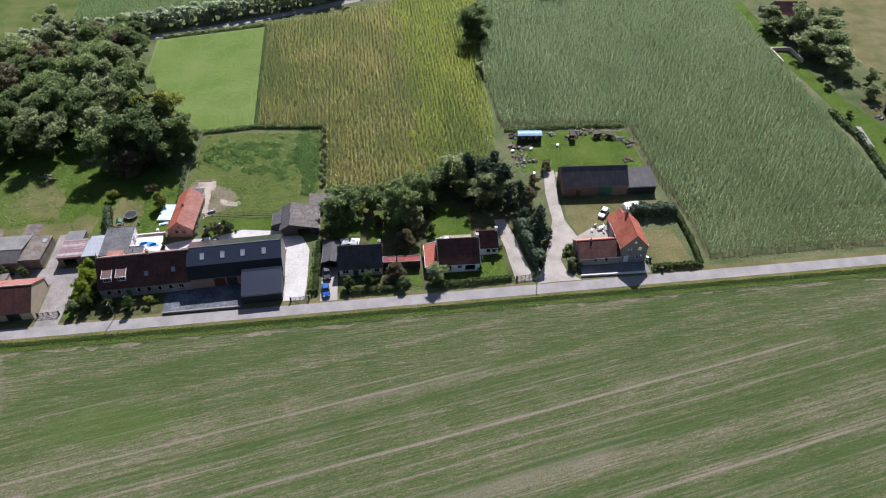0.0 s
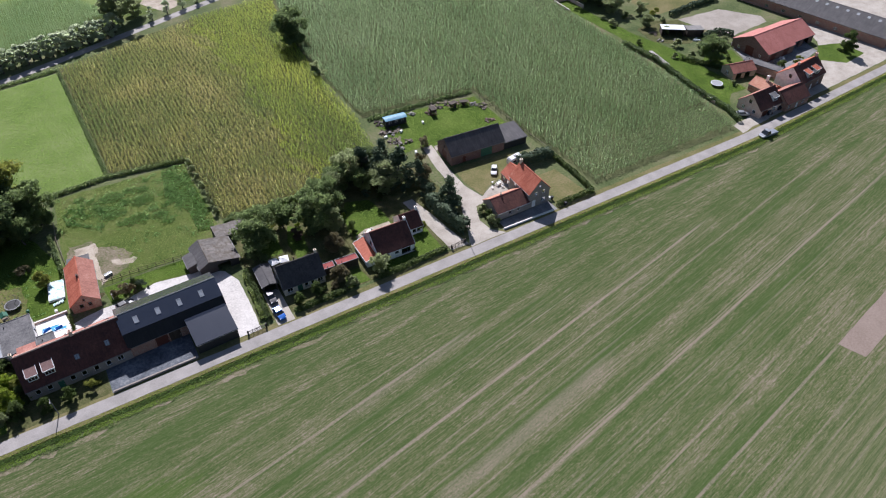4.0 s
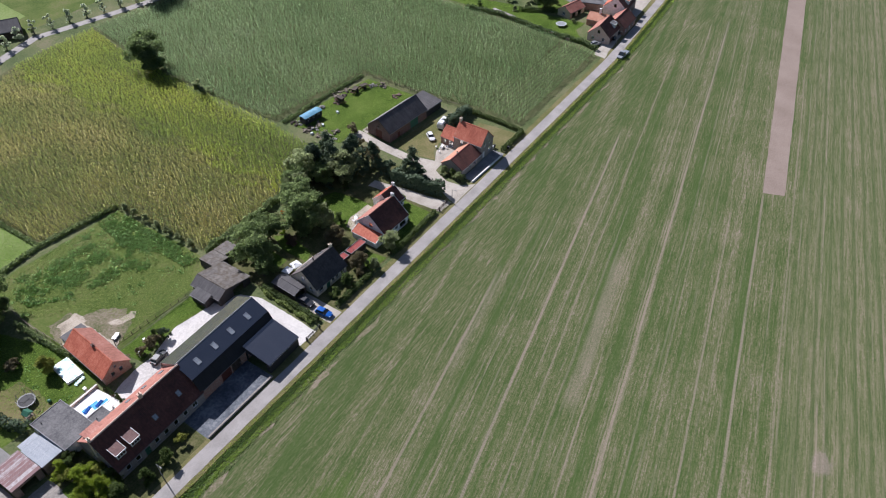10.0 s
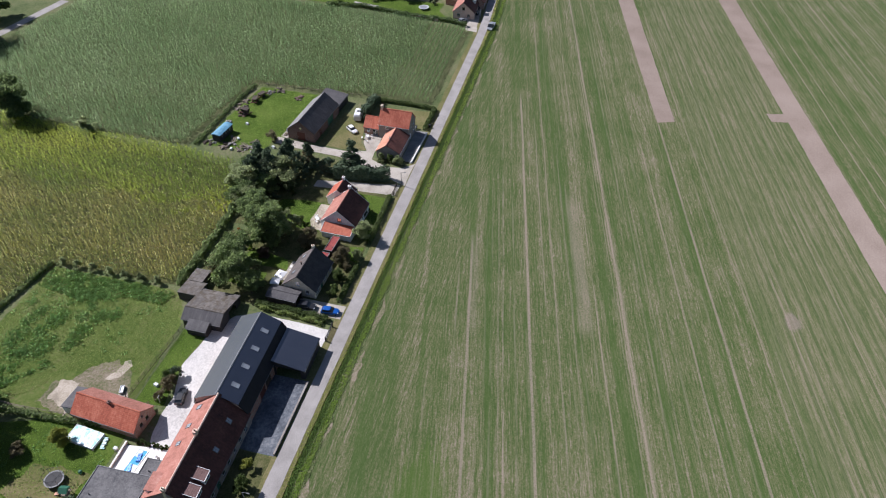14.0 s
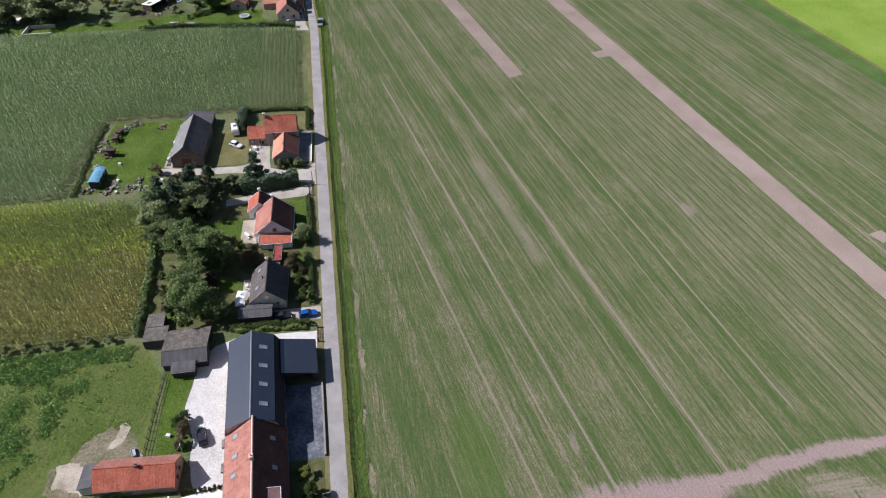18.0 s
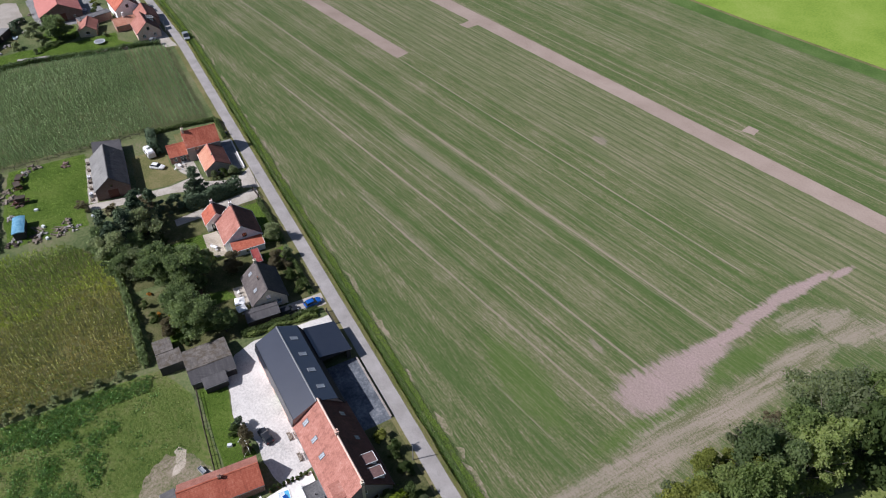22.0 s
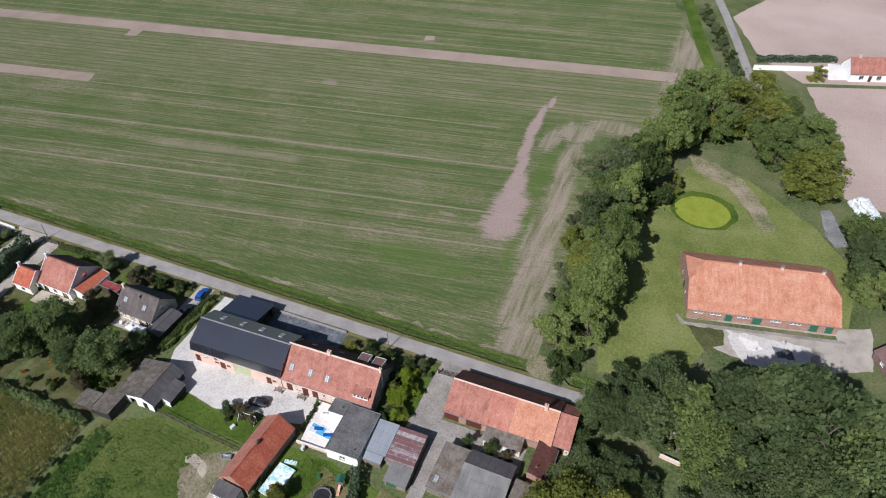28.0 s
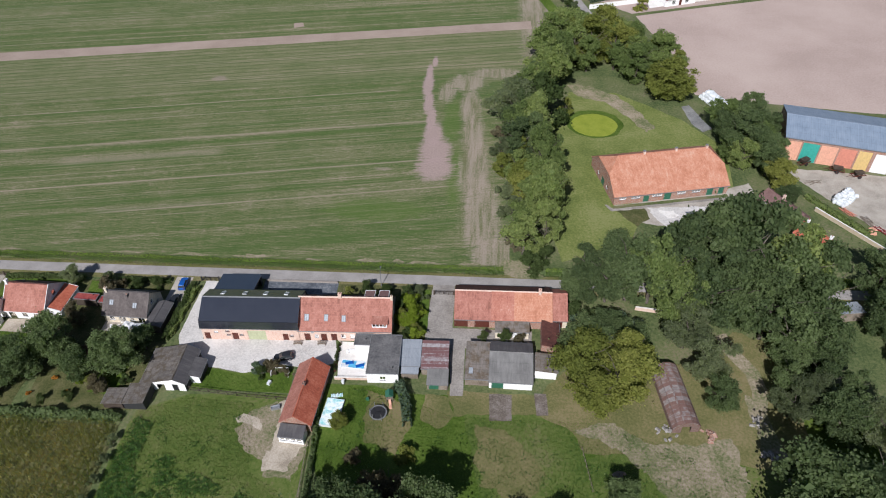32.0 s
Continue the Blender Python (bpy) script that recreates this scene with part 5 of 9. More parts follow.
# the south slope's shade is put into darker tiles than the north's
long_house = house("farmhouse", "long farmhouse with red pantile roof, shaded slope darker, and two dormers", "house", pose(-55.45, 14.3, 0, 0, 0, R), -10.1, 10.1, [(-5.3, 3.0), (0, 7.85), (5.5, 3.4)],
                   # south and west walls grey, north and east walls paler and pinker
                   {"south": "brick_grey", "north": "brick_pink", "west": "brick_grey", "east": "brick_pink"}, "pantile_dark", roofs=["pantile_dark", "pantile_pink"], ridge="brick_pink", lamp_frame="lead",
                   south=[(-8.2, 0.9, 1.0, 1.3, "w"), (-6.0, 0.9, 1.0, 1.3, "w"), (-3.9, 0.0, 1.1, 2.1, "d", "green_paint"), (-1.6, 0.9, 1.0, 1.3, "w"), (0.6, 0.9, 1.0, 1.3, "w"), (3.0, 0.9, 1.0, 1.3, "w"), (5.4, 0.9, 1.0, 1.3, "w"), (7.8, 0.9, 1.2, 1.3, "w")],
                   north=[(8.2, 0.0, 1.3, 2.2, "d", "brown_paint"), (6.2, 0.9, 0.8, 1.1, "w"), (4.6, 0.0, 1.3, 2.2, "d", "brown_paint"), (2.4, 0.0, 1.3, 2.2, "d", "brown_paint"), (0.4, 0.9, 0.9, 1.2, "w"), (-1.6, 0.9, 0.9, 1.2, "w"), (7.0, 2.5, 0.7, 0.5, "w")],
                   west=[(-2.0, 0.9, 1.0, 1.3, "w"), (2.0, 0.9, 1.0, 1.3, "w"), (0, 4.2, 0.9, 1.1, "w")],
                   chimneys=[(1.2, 0.0, 0.7, 0.6, 8.9, "brick_pink"), (-10.0, 0.25, 0.45, 0.5, 8.6, "cream_wall")],
                   lights=[(1, 8.2, 3.7, 1.0, 1.5), (1, 4.0, 3.7, 0.9, 1.5), (1, 0.2, 3.9, 0.9, 1.4), (0, 6.6, 3.6, 0.9, 1.2), (0, 0.6, 4.0, 0.9, 1.1)],
                   dormers=[(-7.9, 1.9, -4.3, 4.2, 5.4, -1.9, "pantile_brown"), (-4.8, 1.9, -4.3, 4.2, 5.4, -1.9, "pantile_brown")])
# the wide rear dormer with a row of small windows
f = Shape().box(-9.2, 4.9, 3.6, -6.0, 5.05, 4.2).box(-9.2, 4.9, 4.95, -6.0, 5.05, 5.1)
for i in range(5):
    f.box(-9.2 + 0.76 * i, 4.9, 4.2, -9.04 + 0.76 * i, 5.05, 4.95)
rear = part("dormer", f, "white", long_house, "wide white dormer with four small windows")
for xx in (-9.2, -6.1):
    part("cheek", Shape().box(xx, 3.0, 3.9, xx + 0.1, 4.9, 5.1), "white", rear)
part("roof", Shape().hexa([(-9.4, 5.2, 5.1), (-9.4, 2.6, 5.5), (-5.8, 2.6, 5.5), (-5.8, 5.2, 5.1)][::-1], [(-9.4, 5.2, 5.22), (-9.4, 2.6, 5.62), (-5.8, 2.6, 5.62), (-5.8, 5.2, 5.22)][::-1], [(3.6, 0), (3.6, 2.6), (0, 2.6), (0, 0)]), "pantile_pink", rear)
part("pane", Shape().box(-9.1, 4.93, 4.2, -6.1, 4.97, 4.95), "glass", rear)

# matt sheets keep the field's reflection off the steep lower slope
house("barn", "long barn with an anthracite sheet roof and four skylights", "barn", pose(-34.95, 15.0, 0, 0, 0, R), -10.55, 10.55, [(-5.2, 3.2), (-3.85, 5.8), (0.3, 7.8), (5.2, 5.3), (5.6, 3.8)],
      # north and west walls pale pink, south red, east grey
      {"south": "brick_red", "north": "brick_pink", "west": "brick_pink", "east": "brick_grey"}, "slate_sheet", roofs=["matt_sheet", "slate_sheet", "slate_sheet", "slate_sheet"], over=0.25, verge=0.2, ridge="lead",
      north=[(9.5, 0.0, 1.2, 2.2, "d", "brown_paint"), (7.4, 2.2, 0.8, 0.5, "w"), (3.4, 0.0, 1.3, 2.2, "d", "brown_paint"), (2.0, 1.4, 0.9, 0.5, "w", "brown_paint"), (4.8, 1.4, 0.9, 0.5, "w", "brown_paint"), (4.9, 2.5, 0.9, 0.5, "w", "brown_paint"), (-1.4, 0.0, 4.0, 3.0, "g", "green_pale"), (-7.6, 0.0, 1.2, 2.2, "d", "brown_paint"), (-8.9, 1.3, 0.9, 0.6, "w", "brown_paint")],
      south=[(-4.0, 0.0, 2.6, 2.8, "g", "brown_paint"), (-1.2, 0.0, 2.4, 2.8, "g", "dark_wood")],
      lights=[(1, -7.2, 1.6, 0.95, 1.6), (1, -2.6, 1.6, 0.95, 1.6), (1, 2.0, 1.6, 0.95, 1.6), (1, 6.8, 1.6, 0.95, 1.6)])
house("open_shed", "lean-to shed with a flat anthracite roof beside the road", "shed", pose(-28.7, 6.9, 0, 0, 0, R), -4.4, 4.4, [(-3.6, 2.7), (3.3, 4.3)], "black_board", "slate_sheet", over=0.2, verge=0.15,
      west=[(0.0, 0.0, 5.4, 2.6, "o")], thick=0.2)

# stable behind the courtyard
house("stable", "small brick stable with an orange-red pantile roof", "stable", pose(-50.35, 35.9, 0, 0, 0, 90 - 4), -7.2, 6.9, [(-3.0, 2.3), (0, 4.7), (3.0, 2.3)], "brick_red", "pantile_orange", over=0.25,
      roofs=["pantile_pink", "pantile_orange"], west=[(-0.9, 1.2, 0.8, 1.0, "w", "brown_paint"), (0.9, 1.2, 0.8, 1.0, "w", "brown_paint"), (0.0, 3.0, 0.5, 0.6, "w", "brown_paint")],
      south=[(-3, 0.0, 1.1, 2.0, "d", "brown_paint"), (0.5, 0.0, 1.1, 2.0, "d", "brown_paint"), (3.5, 0.0, 1.1, 2.0, "d", "brown_paint")], chimneys=[(-0.5, 0.1, 0.5, 0.5, 5.2, "brick_dark")])
house("glazed_porch", "low glazed porch with a dark felt roof against the stable", "porch", pose(-49.65, 44.4, 0, 0, 0, -4), -2.4, 2.4, [(-1.2, 2.6), (1.3, 2.1)], "white_wall", "dark_sheet", over=0.15, verge=0.1,
      north=[(-1.6, 0.8, 0.9, 1.0, "w"), (-0.5, 0.8, 0.9, 1.0, "w"), (0.6, 0.8, 0.9, 1.0, "w"), (1.7, 0.8, 0.9, 1.0, "w")], thick=0.15)


def flat_block(name, label, m, x0, y0, x1, y1, h, wall="white_wall", roof="felt", holes_n=(), holes_e=()):
    """A block with a flat roof behind a low upstand."""
    b = thing(name, m, label, "annexe")
    prof = [(y0, h), (y1, h)]
    part("wall", wall_shape(x1 - x0, [(x0, h), (x1, h)], (), 0.25, lambda u, o, z: (u, y0 - o, z)), wall, b)
    side = lambda u, o, z: (u, y1 + o, z)
    part("wall", wall_shape(x1 - x0, [(x0, h), (x1, h)], holes_n, 0.25, side), wall, b)
    for q in holes_n:
        opening(q, side, b, 0.25)
    part("wall", wall_shape(y1 - y0, [(y0 + 0.25, h), (y1 - 0.25, h)], (), 0.25, lambda u, o, z: (x0 - o, u, z)), wall, b)
    side = lambda u, o, z: (x1 + o, u, z)
    part("wall", wall_shape(y1 - y0, [(y0 + 0.25, h), (y1 - 0.25, h)], holes_e, 0.25, side), wall, b)
    for q in holes_e:
        opening(q, side, b, 0.25)
    part("roof", Shape().box(x0 - 0.1, y0 - 0.1, h, x1 + 0.1, y1 + 0.1, h + 0.16), roof, b)
    e = Shape()
    for q in ((x0 - 0.14, y0 - 0.14, x1 + 0.14, y0 - 0.04), (x0 - 0.14, y1 + 0.04, x1 + 0.14, y1 + 0.14), (x0 - 0.14, y0 - 0.04, x0 - 0.04, y1 + 0.04), (x1 + 0.04, y0 - 0.04, x1 + 0.14, y1 + 0.04)):
        e.box(q[0], q[1], h + 0.1, q[2], q[3], h + 0.28)
    part("roof_edge", e, "lead", b)
    part("vent", Shape().tube((x0 + 1.2, y1 - 1.5, h + 0.16), (x0 + 1.2, y1 - 1.5, h + 0.5), 0.1), "black", b)
    return b


flat_block("pool_house", "white flat-roofed annexe with dark felt roof", pose(-65.0, 25.6, 0, 0, 0, 1.5), -3.2, -5.2, 3.2, 5.0, 2.9, holes_e=[(1.5, 0.1, 1.8, 2.1, "w"), (-1.6, 0.1, 1.8, 2.1, "w")], holes_n=[(0, 0.9, 1.2, 1.1, "w")])
flat_block("rear_porch", "small flat-roofed rear porch of the farmhouse", pose(-60.0, 21.7, 0, 0, 0, 1.5), -1.75, -1.6, 1.75, 1.3, 2.6)

# ---- the dark-roofed house with its carport ----
H2 = pose(-6.0, 13.3, 0, 0, 0, -2.0)
# darker tiles on the south slope put its shade into the colour
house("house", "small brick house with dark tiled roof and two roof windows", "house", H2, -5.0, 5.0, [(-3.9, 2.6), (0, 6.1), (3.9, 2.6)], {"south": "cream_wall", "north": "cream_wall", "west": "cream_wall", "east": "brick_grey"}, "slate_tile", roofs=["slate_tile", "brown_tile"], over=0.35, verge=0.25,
      south=[(-3.6, 0.8, 1.4, 1.3, "w"), (-1.2, 0.0, 1.2, 2.1, "d", "green_paint"), (0.4, 0.8, 0.9, 1.3, "w"), (1.9, 0.8, 0.9, 1.3, "w"), (3.8, 0.8, 1.3, 1.3, "w")],
      north=[(-3.6, 0.0, 1.6, 2.1, "w"), (-1.4, 0.8, 1.0, 1.2, "w"), (0.8, 0.0, 1.6, 2.1, "w"), (3.2, 0.8, 1.2, 1.2, "w")],
      west=[(-2.0, 0.9, 1.0, 1.2, "w"), (1.8, 0.9, 1.0, 1.2, "w"), (0.2, 3.1, 1.0, 1.2, "w")], east=[(0, 3.1, 1.0, 1.2, "w")],
      lights=[(1, 3.2, 2.0, 1.0, 1.2), (1, -2.2, 2.4, 1.0, 1.2)], chimneys=[(4.7, 0.2, 0.5, 0.6, 7.0, "cream_wall"), (-0.4, 1.0, 0.18, 0.18, 6.0, "black")], lamp_frame="lead")
house("carport", "low dark timber carport with grey sheet roof", "carport", pose(-13.2, 16.2, 0, 0, 0, 87), -3.6, 3.6, [(-1.7, 2.2), (0.0, 2.7), (1.7, 2.2)], "dark_wood", "dark_sheet", over=0.15, west=[(0, 0, 2.6, 2.1, "o")], thick=0.12)
flat_block("garden_shed", "low garden shed with a dark red felt roof", pose(5.5, 11.7, 0, 0, 0, -3), -2.6, -1.0, 2.6, 0.8, 2.0, "dark_wood", "red_felt")
flat_block("garden_shed", "low lean-to shed with a red felt roof against the house", pose(0.6, 12.2, 0, 0, 0, -3), -1.3, -1.0, 1.6, 0.8, 1.8, "dark_wood", "red_felt")

# ---- the white cottage ----
COT = pose(17.3, 12.4, 0, 0, 0, -2.0)
# cottage roofs: shade coloured into the south slopes, sunlit tiles on the north
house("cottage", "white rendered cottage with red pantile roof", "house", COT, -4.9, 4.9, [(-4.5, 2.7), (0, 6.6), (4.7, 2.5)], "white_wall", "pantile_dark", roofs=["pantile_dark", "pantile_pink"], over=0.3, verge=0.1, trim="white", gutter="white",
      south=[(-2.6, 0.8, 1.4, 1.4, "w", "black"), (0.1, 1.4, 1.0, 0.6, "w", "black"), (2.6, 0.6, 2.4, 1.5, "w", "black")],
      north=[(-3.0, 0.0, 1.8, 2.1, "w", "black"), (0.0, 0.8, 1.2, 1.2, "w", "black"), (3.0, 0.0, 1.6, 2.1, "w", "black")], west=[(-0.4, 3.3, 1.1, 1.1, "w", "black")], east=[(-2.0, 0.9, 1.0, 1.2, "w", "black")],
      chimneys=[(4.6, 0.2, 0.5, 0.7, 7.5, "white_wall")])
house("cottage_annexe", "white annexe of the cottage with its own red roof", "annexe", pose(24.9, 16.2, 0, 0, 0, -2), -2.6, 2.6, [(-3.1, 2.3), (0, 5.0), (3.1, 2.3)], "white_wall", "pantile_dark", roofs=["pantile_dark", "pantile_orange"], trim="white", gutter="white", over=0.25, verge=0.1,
      south=[(0.2, 0.8, 0.9, 1.1, "w", "black"), (1.5, 0.8, 0.9, 1.1, "w", "black")], west=[(1.0, 0.0, 1.6, 2.1, "w", "black")], north=[(0, 0.8, 1.2, 1.2, "w", "black")], chimneys=[(2.3, 0.1, 0.5, 0.6, 5.9, "white_wall")])
house("cottage_lean_to", "low lean-to with orange tiles against the cottage gable", "annexe", pose(10.9, 12.2, 0, 0, 0, 88), -3.9, 3.9, [(-1.3, 2.7), (1.4, 1.9)], "white_wall", "pantile_orange", over=0.2, verge=0.1, trim="white", gutter="white", south=(), north=[(0, 0.7, 1.6, 1.0, "w", "black")])

# ---- the two-storey house with its wing and the old barn ----
house("house", "two-storey brick house with steep red tiled roof", "house", pose(59.2, 11.1, 0, 0, 0, 90 - 2), -4.8, 4.6, [(-3.2, 4.8), (0, 8.3), (3.2, 4.8)], {"south": "brick_grey", "north": "brick_grey", "west": "brick_grey", "east": "cream_wall"}, "pantile_orange", over=0.3, verge=0.15, gutter="white",
      west=[(-1.4, 1.0, 1.5, 1.3, "w"), (1.6, 0.0, 1.2, 2.3, "d", "white"), (-1.3, 3.6, 0.9, 1.2, "w"), (1.1, 3.6, 0.9, 1.2, "w"), (0.0, 5.9, 0.6, 0.7, "w")], south=[(-2.5, 1.0, 1.0, 1.3, "w"), (2, 1.0, 1.0, 1.3, "w")],
      north=[(-2.0, 3.2, 1.0, 1.2, "w"), (2.0, 3.2, 1.0, 1.2, "w")], east=[(0, 4.8, 0.9, 1.1, "w")], chimneys=[(4.3, 0.1, 0.6, 0.7, 9.3, "cream_wall")])
house("house_wing", "single-storey brick wing with salmon tiled roof", "annexe", pose(51.0, 9.7, 0, 0, 0, -1), -5.0, 4.9, [(-3.3, 2.5), (0.5, 4.6), (3.6, 2.3)], "brick_grey", "pantile_coral", roofs=["pantile_dark", "pantile_farm"], over=0.3, verge=0.15, gutter="white",
      south=[(-1.0, 0.9, 0.9, 1.1, "w"), (1.6, 0.9, 0.9, 1.1, "w")], north=[(-2.5, 0.8, 1.2, 1.2, "w"), (1.0, 0.0, 1.4, 2.1, "w")], west=[(0, 0.9, 1.0, 1.1, "w")], chimneys=[(-1.6, 0.6, 0.3, 0.3, 5.0, "cream_wall")])
house("house_annexe", "low annexe behind the house with red tiles", "annexe", pose(59.8, 18.2, 0, 0, 0, 88), -2.4, 2.6, [(-2.6, 2.6), (0, 4.7), (2.8, 2.4)], "brick_red", "pantile_orange", over=0.2, north=[(-1, 0.0, 1.6, 2.1, "w"), (1.2, 0.8, 0.9, 1.1, "w")], east=[(0, 0.9, 1.0, 1.1, "w")])
# the barn's south slope gets the darker sheet as painted shade
house("barn", "old brick barn with dark weathered roof and green doors", "barn", pose(57.6, 37.2, 0, 0, 0, -4), -8.7, 8.7, [(-4.3, 3.2), (0, 6.6), (4.3, 3.2)], "brick_dark", "dark_sheet", over=0.25, verge=0.2, roofs=["dark_sheet", "grey_sheet"],
      south=[(2.8, 0.0, 3.8, 2.9, "g", "green_paint"), (-4.5, 0.0, 1.2, 2.1, "d", "brown_paint")], west=[(0.0, 0.0, 2.6, 2.8, "g", "brown_paint"), (0.0, 3.6, 0.7, 0.8, "w", "brown_paint")])
house("barn_lean_to", "black lean-to shed at the barn's end", "shed", pose(70.2, 36.2, 0, 0, 0, -4), -3.7, 3.9, [(-3.9, 2.4), (3.6, 3.4)], "black_board", "dark_sheet", over=0.2, thick=0.15)

# ---- black sheds behind the courtyard ----
house("old_shed", "old tarred timber shed with mossy sheet roof", "shed", pose(-21.0, 30.3, 0, 0, 0, 90), -4.5, 4.5, [(-4.6, 1.9), (2.3, 3.6), (4.6, 2.3)], {"south": "black_board", "north": "black_board", "east": "white_wall", "west": "black_board"}, "moss_dark", roofs=["moss_dark", "dark_sheet"], over=0.3, thick=0.15, west=[(-1.0, 0.0, 3.0, 2.0, "o")], east=[(2.4, 0.0, 1.2, 2.0, "d", "black"), (-0.6, 0.0, 1.6, 1.9, "o")])
house("shed", "small timber shed with dark sheet roof", "shed", pose(-26.5, 30.4, 0, 0, 0, 90), -2.3, 2.3, [(-0.9, 2.6), (1.3, 2.0)], {"south": "black_board", "north": "black_board", "east": "white_wall", "west": "black_board"}, "dark_sheet", over=0.2, thick=0.12)
house("shed", "low tarred shed with weathered sheet roof", "shed", pose(-16.8, 37.3, 0, 0, 0, 90), -2.3, 2.4, [(-2.2, 1.8), (2.1, 2.3)], "black_board", "moss_dark", over=0.25, thick=0.15)
house("shed", "low brown lean-to shed in the garden corner", "shed", pose(-12.4, 38.0, 0, 0, 0, 90), -1.8, 1.7, [(-2.0, 1.6), (2.0, 1.9)], "dark_wood", "moss_dark", over=0.2, thick=0.15)

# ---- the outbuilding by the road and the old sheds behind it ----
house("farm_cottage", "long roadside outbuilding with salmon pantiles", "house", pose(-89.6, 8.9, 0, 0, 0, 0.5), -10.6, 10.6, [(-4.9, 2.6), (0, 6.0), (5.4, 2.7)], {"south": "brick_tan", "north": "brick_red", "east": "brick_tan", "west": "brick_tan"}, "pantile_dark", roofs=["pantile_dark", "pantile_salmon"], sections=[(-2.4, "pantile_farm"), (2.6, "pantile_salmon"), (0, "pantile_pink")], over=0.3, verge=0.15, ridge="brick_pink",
      north=[(9.2, 0.0, 3.0, 2.2, "g", "brown_paint"), (4.6, 0.0, 3.2, 2.3, "g", "brown_paint"), (0.6, 0.9, 1.2, 1.0, "w", "brown_paint"), (-2.4, 0.0, 1.2, 2.0, "d", "white")],
      south=[(6.5, 0.0, 3.0, 2.3, "g", "black_board"), (0.5, 0.9, 1.0, 1.1, "w"), (-3.0, 0.9, 1.0, 1.1, "w")], chimneys=[(-8.0, 0.3, 0.6, 0.7, 7.1, "brick_pink")])
house("farm_cottage_end", "slightly lower end of the roadside outbuilding", "house", pose(-101.6, 8.6, 0, 0, 0, 0.5), -2.0, 1.35, [(-4.4, 2.5), (0, 5.6), (5.0, 2.5)], "cream_wall", "pantile_pink", over=0.3, verge=0.15, north=[(-0.4, 0.0, 1.3, 2.1, "d", "brown_paint")], west=[(0, 0.9, 1.0, 1.1, "w")])
house("porch_shed", "mossy lean-to against the outbuilding", "shed", pose(-91.2, 15.4, 0, 0, 0, 0.5), -4.0, 3.2, [(-1.2, 2.6), (1.8, 2.2)], "cream_wall", "moss_roof", over=0.2, thick=0.2, north=[(-1.0, 0.0, 1.0, 2.0, "d", "white")])
house("shed", "brick shed with a dark red tiled lean-to roof", "shed", pose(-99.6, 18.8, 0, 0, 0, 88), -4.4, 2.4, [(-1.8, 2.9), (1.9, 2.2)], "brick_red", "pantile_dark", over=0.2, thick=0.2)
house("shed", "low lean-to shed with grey mossy sheets", "shed", pose(-98.6, 25.4, 0, 0, 0, 88), -2.2, 2.4, [(-2.4, 2.5), (2.0, 2.1)], "white_wall", "moss_roof", over=0.2, thick=0.2)
house("shed", "open metal shed with dull zinc sheet roof", "shed", pose(-70.2, 24.3, 0, 0, 0, 1), -2.2, 2.2, [(-3.4, 2.6), (3.2, 2.1)], "wood", "zinc_sheet", over=0.2, thick=0.12, north=[(0, 0, 2.0, 1.9, "o")])
house("shed", "low shed with pale corrugated sheets", "shed", pose(-70.4, 28.2, 0, 0, 0, 1), -1.8, 1.6, [(-0.7, 2.0), (1.0, 1.8)], "wood", "zinc_sheet", over=0.15, thick=0.12)
house("shed", "old shed with patched rusty corrugated roof", "shed", pose(-75.5, 24.6, 0, 0, 0, 1), -2.7, 2.7, [(-3.6, 2.6), (3.4, 2.1)], "wood", "rust_bands", over=0.2, thick=0.12, south=[(0, 0, 3.0, 2.2, "o")])
house("shed", "low shed with weathered grey corrugated sheets", "shed", pose(-76.2, 29.7, 0, 0, 0, 1), -2.2, 1.9, [(-1.7, 2.1), (2.0, 1.8)], "wood", "grey_sheet", over=0.15, thick=0.12, north=[(0.6, 0, 2.0, 1.6, "g", "green_paint")])
house("shed", "shed with brownish fibre-cement roof", "shed", pose(-84.3, 25.6, 0, 0, 0, -1), -2.5, 2.3, [(-4.7, 2.8), (4.6, 2.2)], "wood", "moss_roof", over=0.2, thick=0.15, lights=[(0, 1.2, 6.8, 0.9, 1.5)])
# dark sheet on the south slope paints its shade, grey faces the sun
house("shed", "grey fibre-cement shed with white front", "shed", pose(-91.2, 25.8, 0, 0, 0, -1), -4.4, 4.3, [(-5.0, 2.6), (-1.6, 3.6), (5.0, 2.3)], {"south": "wood", "north": "white_wall", "east": "wood", "west": "wood"}, "grey_sheet", roofs=["dark_sheet", "grey_sheet"], over=0.2, thick=0.15, north=[(2.6, 0.0, 2.4, 1.9, "g", "green_paint")])

# ---- the old farm across the road ----
def hipped_barn():
    b = thing("farm_barn", pose(-133.6, -43.9, 0, 0, 0, 12.2), "long low brick barn with faded orange pantile roof", "barn")
    x0, x1, y0, y1, he, hr, hip = -15.4, 16.6, -9.6, 9.4, 2.9, 9.0, 3.2
    holes_n = [(14.2, 1.5, 1.9, 0.8, "w"), (10.6, 1.5, 2.4, 0.8, "w"), (7.6, 0.0, 1.6, 2.1, "d", "green_paint"), (4.6, 1.5, 2.6, 0.8, "w"), (1.6, 0.0, 2.0, 2.2, "d", "green_paint"), (-2.2, 1.5, 2.4, 0.8, "w"), (-6.4, 1.5, 2.4, 0.8, "w"), (-10.4, 0.0, 1.8, 2.2, "d", "green_paint"), (-13.6, 0.0, 1.6, 2.2, "d", "green_paint")]
    side = lambda u, o, z: (u, y1 + o, z)
    part("wall", wall_shape(0, [(x0, he), (x1, he)], holes_n, 0.3, side), "brick_red", b)
